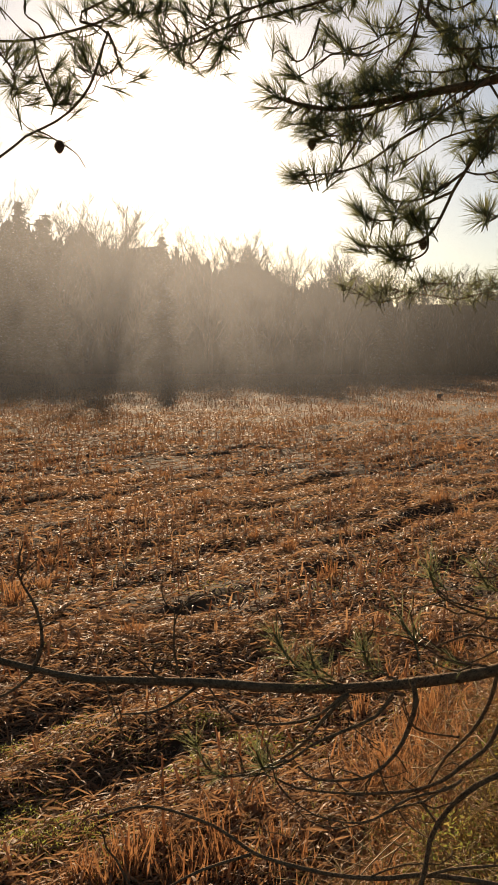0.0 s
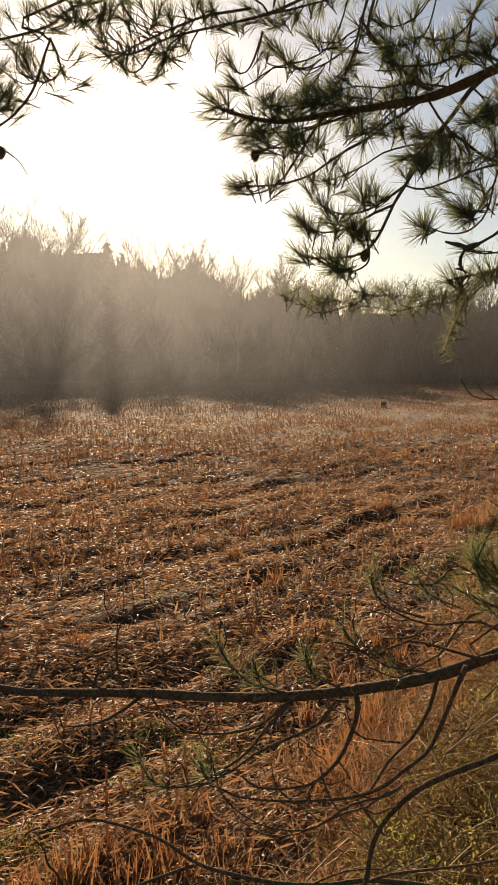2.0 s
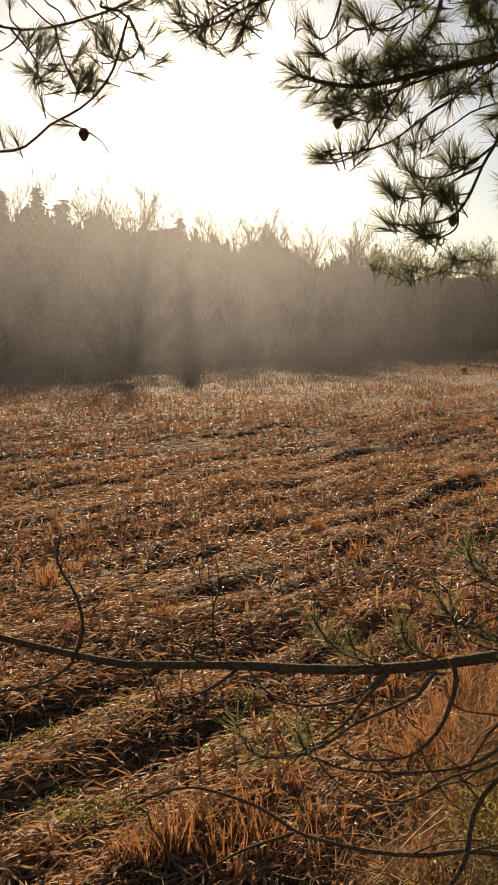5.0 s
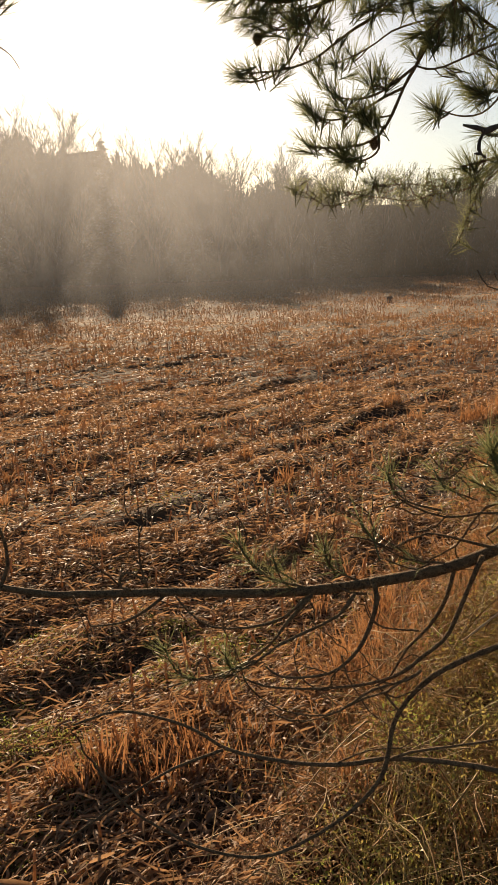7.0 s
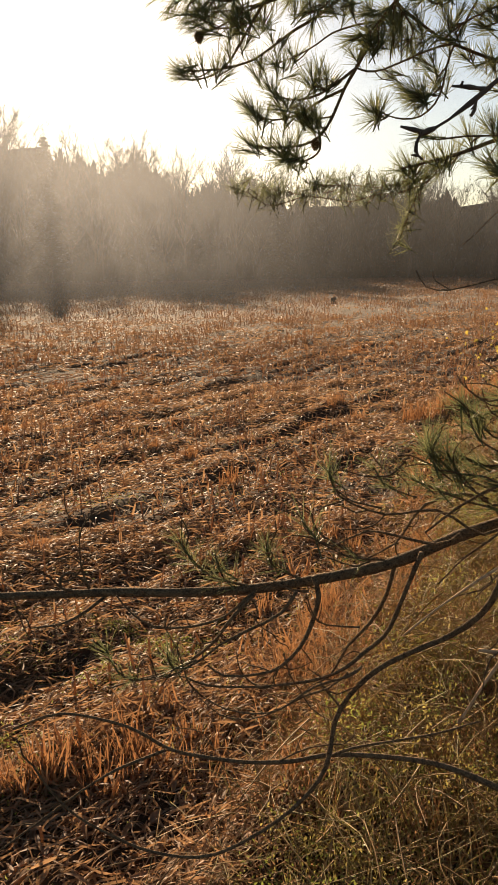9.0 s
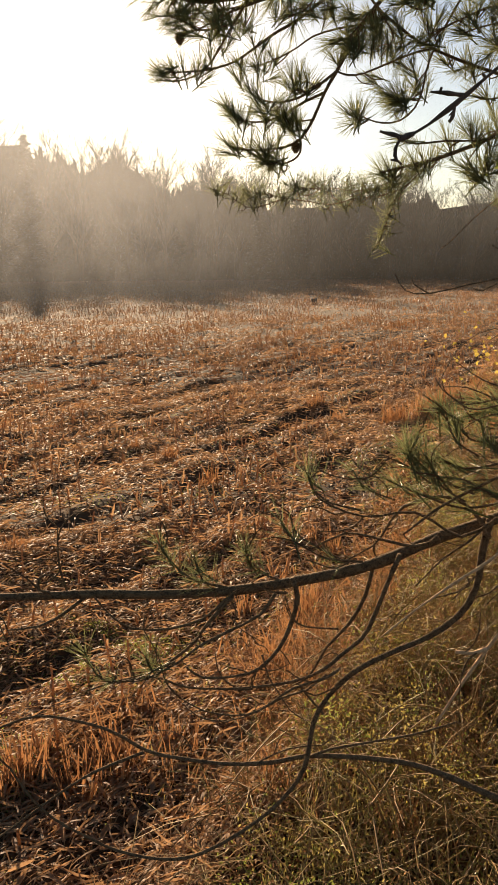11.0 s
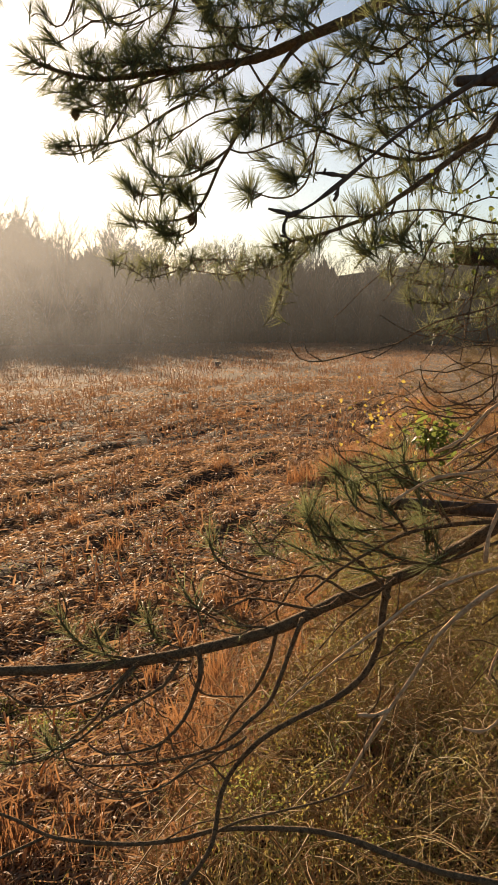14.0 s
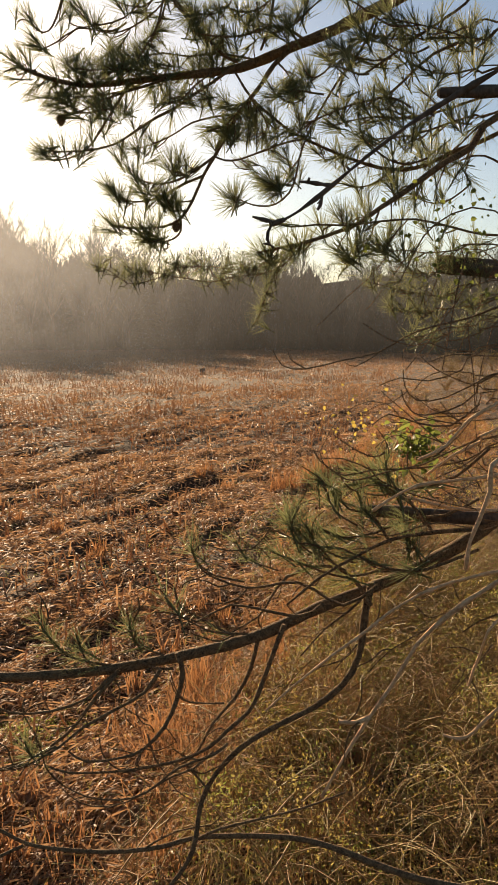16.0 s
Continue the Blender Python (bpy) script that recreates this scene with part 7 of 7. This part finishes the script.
twig_line(((1.670, 2.508, 4.594), (1.520, 2.601, 4.544), (1.374, 2.679, 4.500), (1.256, 2.736, 4.427), (1.150, 2.781, 4.400), (1.022, 2.830, 4.367), (0.948, 2.855, 4.378), (0.914, 2.866, 4.433)), 0.0060, 0.0020, root=4.59)
twig_line(((1.022, 2.830, 4.369), (0.976, 2.846, 4.398), (0.966, 2.849, 4.427)), 0.0030, 0.0015)
twig_line(((1.256, 2.736, 4.423), (1.186, 2.766, 4.378), (1.150, 2.781, 4.392)), 0.0030, 0.0015)
twig_line(((1.648, 2.522, 4.372), (1.560, 2.577, 4.333), (1.463, 2.633, 4.274), (1.380, 2.677, 4.263), (1.341, 2.696, 4.311), (1.335, 2.699, 4.369)), 0.0060, 0.0020, root=4.37)
twig_line(((1.585, 2.562, 4.447), (1.509, 2.607, 4.371), (1.412, 2.660, 4.331), (1.327, 2.703, 4.340), (1.258, 2.735, 4.310)), 0.0040, 0.0020, root=4.45)
twig_line(((1.563, 2.576, 4.257), (1.482, 2.622, 4.178), (1.381, 2.676, 4.185), (1.295, 2.718, 4.213), (1.243, 2.742, 4.173)), 0.0050, 0.0020)
twig_line(((1.656, 2.517, 4.145), (1.534, 2.593, 4.063), (1.402, 2.665, 4.028), (1.245, 2.741, 4.013), (1.155, 2.779, 3.991), (1.090, 2.805, 4.030), (1.077, 2.810, 4.070)), 0.0060, 0.0020, root=4.15)
twig_line(((1.245, 2.741, 4.013), (1.154, 2.780, 4.051), (1.081, 2.809, 4.050)), 0.0030, 0.0020)
twig_line(((1.578, 2.566, 4.669), (1.486, 2.620, 4.597), (1.408, 2.662, 4.465), (1.343, 2.695, 4.369)), 0.0040, 0.0020, root=4.67)
twig_line(((1.513, 2.605, 4.762), (1.492, 2.617, 4.671), (1.472, 2.628, 4.522), (1.452, 2.639, 4.370)), 0.0040, 0.0020)
twig_line(((1.626, 2.571, 4.519), (1.598, 2.647, 4.497), (1.527, 2.649, 4.473), (1.490, 2.690, 4.468)), 0.0047, 0.0016, root=4.52)
twig_line(((1.593, 2.513, 4.462), (1.518, 2.545, 4.435), (1.443, 2.601, 4.442), (1.418, 2.670, 4.461), (1.363, 2.689, 4.451), (1.268, 2.687, 4.475), (1.183, 2.706, 4.527)), 0.0037, 0.0016, root=4.46)
twig_line(((1.520, 2.394, 4.424), (1.443, 2.436, 4.430), (1.399, 2.497, 4.425), (1.332, 2.494, 4.405)), 0.0041, 0.0016, root=4.42)
twig_line(((1.752, 2.753, 4.288), (1.718, 2.830, 4.296), (1.649, 2.830, 4.312), (1.561, 2.888, 4.358), (1.501, 2.910, 4.412)), 0.0056, 0.0016, root=4.29)
twig_line(((1.940, 3.045, 4.185), (1.856, 3.060, 4.180), (1.782, 3.106, 4.152), (1.708, 3.140, 4.151), (1.637, 3.219, 4.123), (1.545, 3.232, 4.121)), 0.0059, 0.0016, root=4.18)
twig_line(((1.752, 2.744, 4.184), (1.683, 2.818, 4.169), (1.624, 2.844, 4.176), (1.549, 2.878, 4.215)), 0.0041, 0.0016, root=4.18)
twig_line(((1.853, 2.897, 4.059), (1.803, 2.956, 4.020), (1.708, 2.932, 3.975), (1.648, 3.048, 3.906), (1.551, 3.059, 3.832), (1.506, 3.117, 3.772)), 0.0060, 0.0016, root=4.06)
twig_line(((1.697, 2.643, 4.019), (1.651, 2.690, 4.051), (1.564, 2.744, 4.088), (1.489, 2.797, 4.114), (1.421, 2.792, 4.136), (1.341, 2.797, 4.139)), 0.0058, 0.0016, root=4.02)
twig_line(((1.840, 2.861, 3.868), (1.747, 2.867, 3.916), (1.727, 2.962, 3.991), (1.613, 2.970, 4.087), (1.543, 3.075, 4.170), (1.427, 3.081, 4.265)), 0.0045, 0.0016, root=3.87)
twig_line(((1.674, 2.592, 3.834), (1.624, 2.668, 3.863), (1.545, 2.689, 3.914), (1.461, 2.746, 3.968), (1.397, 2.753, 3.998)), 0.0057, 0.0016, root=3.83)
twig_line(((1.638, 2.588, 4.346), (1.557, 2.636, 4.359), (1.491, 2.674, 4.362), (1.450, 2.696, 4.354), (1.416, 2.714, 4.329), (1.391, 2.726, 4.293)), 0.0040, 0.0016, root=4.35)
twig_line(((1.611, 2.546, 4.360), (1.551, 2.583, 4.292), (1.512, 2.605, 4.252), (1.471, 2.628, 4.231), (1.430, 2.650, 4.217), (1.388, 2.672, 4.213), (1.362, 2.685, 4.228), (1.338, 2.697, 4.267), (1.331, 2.700, 4.300)), 0.0050, 0.0022, root=4.36)
twig_line(((1.537, 2.591, 4.226), (1.455, 2.637, 4.221), (1.404, 2.664, 4.249), (1.373, 2.680, 4.278)), 0.0028, 0.0015)
twig_line(((1.522, 2.599, 4.188), (1.486, 2.620, 4.187), (1.439, 2.645, 4.195), (1.388, 2.672, 4.209)), 0.0030, 0.0020)
twig_line(((1.266, 2.676, 4.085), (1.231, 2.692, 4.068), (1.187, 2.711, 4.083), (1.142, 2.730, 4.111), (1.098, 2.748, 4.144)), 0.0035, 0.0018)
twig_line(((1.592, 2.499, 4.156), (1.452, 2.582, 4.092), (1.387, 2.616, 4.050), (1.328, 2.646, 4.032), (1.268, 2.675, 4.016), (1.198, 2.706, 3.990), (1.144, 2.729, 3.986), (1.100, 2.747, 4.017), (1.059, 2.762, 4.050), (1.036, 2.771, 4.088)), 0.0055, 0.0022, root=4.16)
twig_line(((1.574, 2.451, 3.907), (1.513, 2.489, 3.912), (1.433, 2.535, 3.926), (1.350, 2.579, 3.945), (1.265, 2.621, 3.977), (1.221, 2.641, 4.004), (1.185, 2.657, 4.052)), 0.0040, 0.0016, root=3.91)
twig_line(((1.567, 2.688, 4.568), (1.576, 2.684, 4.471), (1.590, 2.675, 4.373), (1.599, 2.670, 4.274), (1.606, 2.666, 4.155), (1.622, 2.657, 4.075)), 0.0026, 0.0016)
twig_line(((1.595, 2.672, 4.568), (1.569, 2.687, 4.510), (1.547, 2.700, 4.427)), 0.0020, 0.0012)
twig_line(((1.492, 2.730, 4.568), (1.511, 2.720, 4.494), (1.503, 2.725, 4.447)), 0.0018, 0.0010)
twig_line(((1.642, 2.644, 4.510), (1.617, 2.659, 4.393), (1.605, 2.666, 4.274), (1.598, 2.671, 4.204)), 0.0020, 0.0012)
twig_line(((1.560, 2.460, 4.310), (1.515, 2.487, 4.290), (1.495, 2.499, 4.215), (1.427, 2.538, 4.118), (1.379, 2.564, 4.074)), 0.0030, 0.0018, root=4.31)
twig_line(((1.657, 2.635, 4.549), (1.594, 2.673, 4.520), (1.511, 2.720, 4.513), (1.443, 2.756, 4.486), (1.381, 2.787, 4.469), (1.338, 2.808, 4.461)), 0.0030, 0.0014, root=4.55)
twig_line(((1.443, 2.756, 4.486), (1.409, 2.773, 4.460), (1.378, 2.789, 4.433), (1.375, 2.790, 4.406)), 0.0018, 0.0010)
twig_line(((1.478, 2.738, 4.460), (1.454, 2.751, 4.420), (1.419, 2.768, 4.402), (1.379, 2.788, 4.406)), 0.0018, 0.0010)
twig_line(((1.525, 2.481, 4.009), (1.463, 2.518, 3.971), (1.416, 2.544, 3.926), (1.385, 2.561, 3.875)), 0.0022, 0.0014)
twig_line(((1.576, 2.450, 3.860), (1.531, 2.478, 3.841), (1.467, 2.515, 3.851), (1.402, 2.552, 3.857), (1.336, 2.586, 3.833), (1.269, 2.619, 3.804), (1.199, 2.651, 3.816), (1.163, 2.667, 3.845)), 0.0040, 0.0018, root=3.86)
twig_line(((1.265, 2.621, 3.977), (1.196, 2.653, 3.978), (1.143, 2.675, 3.953), (1.112, 2.688, 3.924)), 0.0024, 0.0014)
twig_line(((1.351, 2.635, 4.107), (1.308, 2.656, 4.145), (1.265, 2.676, 4.132), (1.234, 2.690, 4.100)), 0.0020, 0.0012)
twig_line(((1.352, 2.690, 4.297), (1.301, 2.715, 4.253), (1.259, 2.734, 4.244), (1.216, 2.753, 4.215)), 0.0020, 0.0012)
dead(((1.536, 2.416, 4.256), (1.494, 2.441, 4.243), (1.465, 2.459, 4.224), (1.441, 2.473, 4.197), (1.401, 2.495, 4.166)), 0.0048, 0.0028, root=4.26)
dead(((1.538, 2.415, 4.190), (1.495, 2.441, 4.148), (1.450, 2.468, 4.118), (1.404, 2.494, 4.084), (1.348, 2.524, 4.032)), 0.0062, 0.0035, root=4.19)


def cone(place, size):
    """A small open pine cone: rings of thick scales round a core."""
    v, f = [], []
    for ring in range(7):
        t = ring / 6
        rad, z = size * (.25 + .75 * math.sin(math.pi * (.15 + .75 * t))) * .62, -t * size * 1.15
        for k in range(8):
            a = 6.283 * (k + .5 * (ring % 2)) / 8
            o = Vector((math.cos(a), math.sin(a), 0))
            s = Vector((-math.sin(a), math.cos(a), 0)) * size * .16
            c = Vector((0, 0, z))
            k0 = len(v)
            v += [c + o * rad * .2 - s * .5, c + o * rad * .2 + s * .5, c + o * rad + s + Vector((0, 0, -.1 * size)), c + o * rad - s + Vector((0, 0, -.1 * size)),
                  c + o * rad * .6 + Vector((0, 0, -.3 * size))]
            f += [[k0, k0 + 1, k0 + 2, k0 + 3], [k0 + 3, k0 + 2, k0 + 4], [k0, k0 + 3, k0 + 4], [k0 + 1, k0 + 4, k0 + 2], [k0, k0 + 4, k0 + 1]]
    part("pine_cone", mesh_of("pine_cone", v, f, CONE), pine, "small open brown cone", Matrix.Translation(Vector(place) - TRUNK))


cone((-0.845, 3.926, 5.41), .04)
cone((0.266, 3.787, 5.39), .035)
cone((0.73, 3.677, 4.96), .035)


def vine(place, leaves, spread, mat_, seed, words, size=1.0):
    """A climbing vine hanging in the limbs: a thin stem and heart-shaped leaves."""
    q = random.Random(seed)
    ob = empty("vine", Matrix.Translation(place))
    v, f = [], []
    p = [Vector((TRUNK.x - place[0], TRUNK.y - place[1], -.3)), Vector((.35, -.1, -.2)), Vector((.1, 0, .05)), Vector((-.1, .05, .0)), Vector((-.25, 0, -.2))]
    tube(spline(p, .06), .004, .002, 4, v, f, .1, q)
    part("vine_stem", mesh_of("vine_stem", v, f, BRANCH_BARK), ob)
    lv = [(0, 0, 0), (.15, -.38, .05), (.55, -.42, .08), (1, 0, -.12), (.55, .42, .08), (.15, .38, .05), (.45, 0, -.04)]
    lf = [[0, 1, 6], [1, 2, 6], [2, 3, 6], [3, 4, 6], [4, 5, 6], [5, 0, 6]]
    me = mesh_of("vine_leaf", [Vector(c) for c in lv], lf, mat_)
    for _ in range(leaves):
        at_ = Vector((q.gauss(0, spread), q.gauss(0, spread * .8), q.gauss(-.05, spread * .7)))
        m = aim(at_, Vector((q.uniform(-1, 1), q.uniform(-1, 1), q.uniform(-1, .2))).normalized(), size * q.uniform(.016, .040), q.uniform(0, 6.28))
        part("vine_leaf", me, ob, "", m)
    return tagged(ob, words, "vine")


vine((1.70, 3.30, 4.06), 210, .065, VINE, 301, "green vine leaves climbing in the pine's limbs")
vine((1.54, 2.66, 4.86), 150, .16, VINE, 302, "pale green vine leaves hanging from the pine", .6)
vine((1.66, 3.75, 4.10), 70, .12, YELLOW, 303, "yellow vine leaves hanging from the pine", .65)

# ---- a stump far out on the field ----
v, f = [], []
tube(spline([(0, 0, -.1), (.02, 0, .2), (0, .03, .55)], .1), .34, .24, 11, v, f, .10, random.Random(5))
stump = tagged(empty("stump", Matrix.Translation((17.4, 78.0, 0))), "weathered dark brown stump in the stubble", "stump")
part("bole", mesh_of("bole", v, f, BARK), stump)

# ---- a short vapour trail high in the sky ----
TRAIL = bpy.data.materials.new("vapour")
TRAIL.use_nodes = True
n, l = TRAIL.node_tree.nodes, TRAIL.node_tree.links
n.remove(n["Principled BSDF"])
tr, clear, ms, ns = n.new("ShaderNodeBsdfTranslucent"), n.new("ShaderNodeBsdfTransparent"), n.new("ShaderNodeMixShader"), n.new("ShaderNodeTexNoise")
tr.inputs[0].default_value = (0.95, 0.95, 0.95, 1)
ns.inputs["Scale"].default_value = 0.08
fade = n.new("ShaderNodeMapRange")
for key, value in (("From Min", 0.3), ("From Max", 0.7), ("To Min", 0.15), ("To Max", 0.4)):
    fade.inputs[key].default_value = value
co = n.new("ShaderNodeTexCoord")
l.new(co.outputs["Object"], ns.inputs[0])
l.new(ns.outputs[0], fade.inputs["Value"])
l.new(fade.outputs[0], ms.inputs[0])
l.new(clear.outputs[0], ms.inputs[1])
l.new(tr.outputs[0], ms.inputs[2])
l.new(ms.outputs[0], n["Material Output"].inputs["Surface"])
v, f = [], []
tube(spline([(115.7, 1495.5, 489.5), (189.6, 1488.0, 491.9)], 8), 0.5, 1.1, 6, v, f, .1, random.Random(6))
tagged(new("vapour_trail", mesh_of("vapour_trail", v, f, TRAIL)), "thin white vapour trail in the blue sky", "vapour trail", kind="stuff")

# ---- large dry leaves on the near soil ----
g = random.Random(71)
LEAVES = []
for k in range(8):
    n, w, curl = g.uniform(.16, .34), g.uniform(.020, .040), g.uniform(.05, .3)
    v = []
    for i in range(6):
        t = i / 5
        half = w * (.35 + 1.3 * t) * (1 - t) ** .6 + .001
        lift = n * curl * math.sin(2.6 * t + k) * .6
        v += [Vector((n * t, -half + .02 * math.sin(3 * t + k), lift + half * .5)), Vector((n * t, .02 * math.sin(3 * t + k), lift)), Vector((n * t, half + .02 * math.sin(3 * t + k), lift + half * .5))]
    f = [[i * 3 + j, i * 3 + j + 1, i * 3 + j + 4, i * 3 + j + 3] for i in range(5) for j in range(2)]
    LEAVES.append(mesh_of("corn_leaf", v, f, LITTER, True))
made = 0
while made < 240:
    y = g.uniform(5.2, 10.5)
    x = y * g.uniform(-.38, .30)
    if border(x, y) > .2 or hollow(x, y) > .5 and g.random() < .7:
        continue
    m = Matrix.Translation((x, y, float(height(x, y)) + g.uniform(.03, .08))) @ Matrix.Rotation(math.pi / 2 - ROW_AZ + g.gauss(0, .9) + math.pi * g.randint(0, 1), 4, 'Z')
    part("corn_leaf", g.choice(LEAVES), ground, "", m @ Matrix.Rotation(g.gauss(-.05, .2), 4, 'Y') @ Matrix.Rotation(g.gauss(0, .6), 4, 'X'))
    made += 1
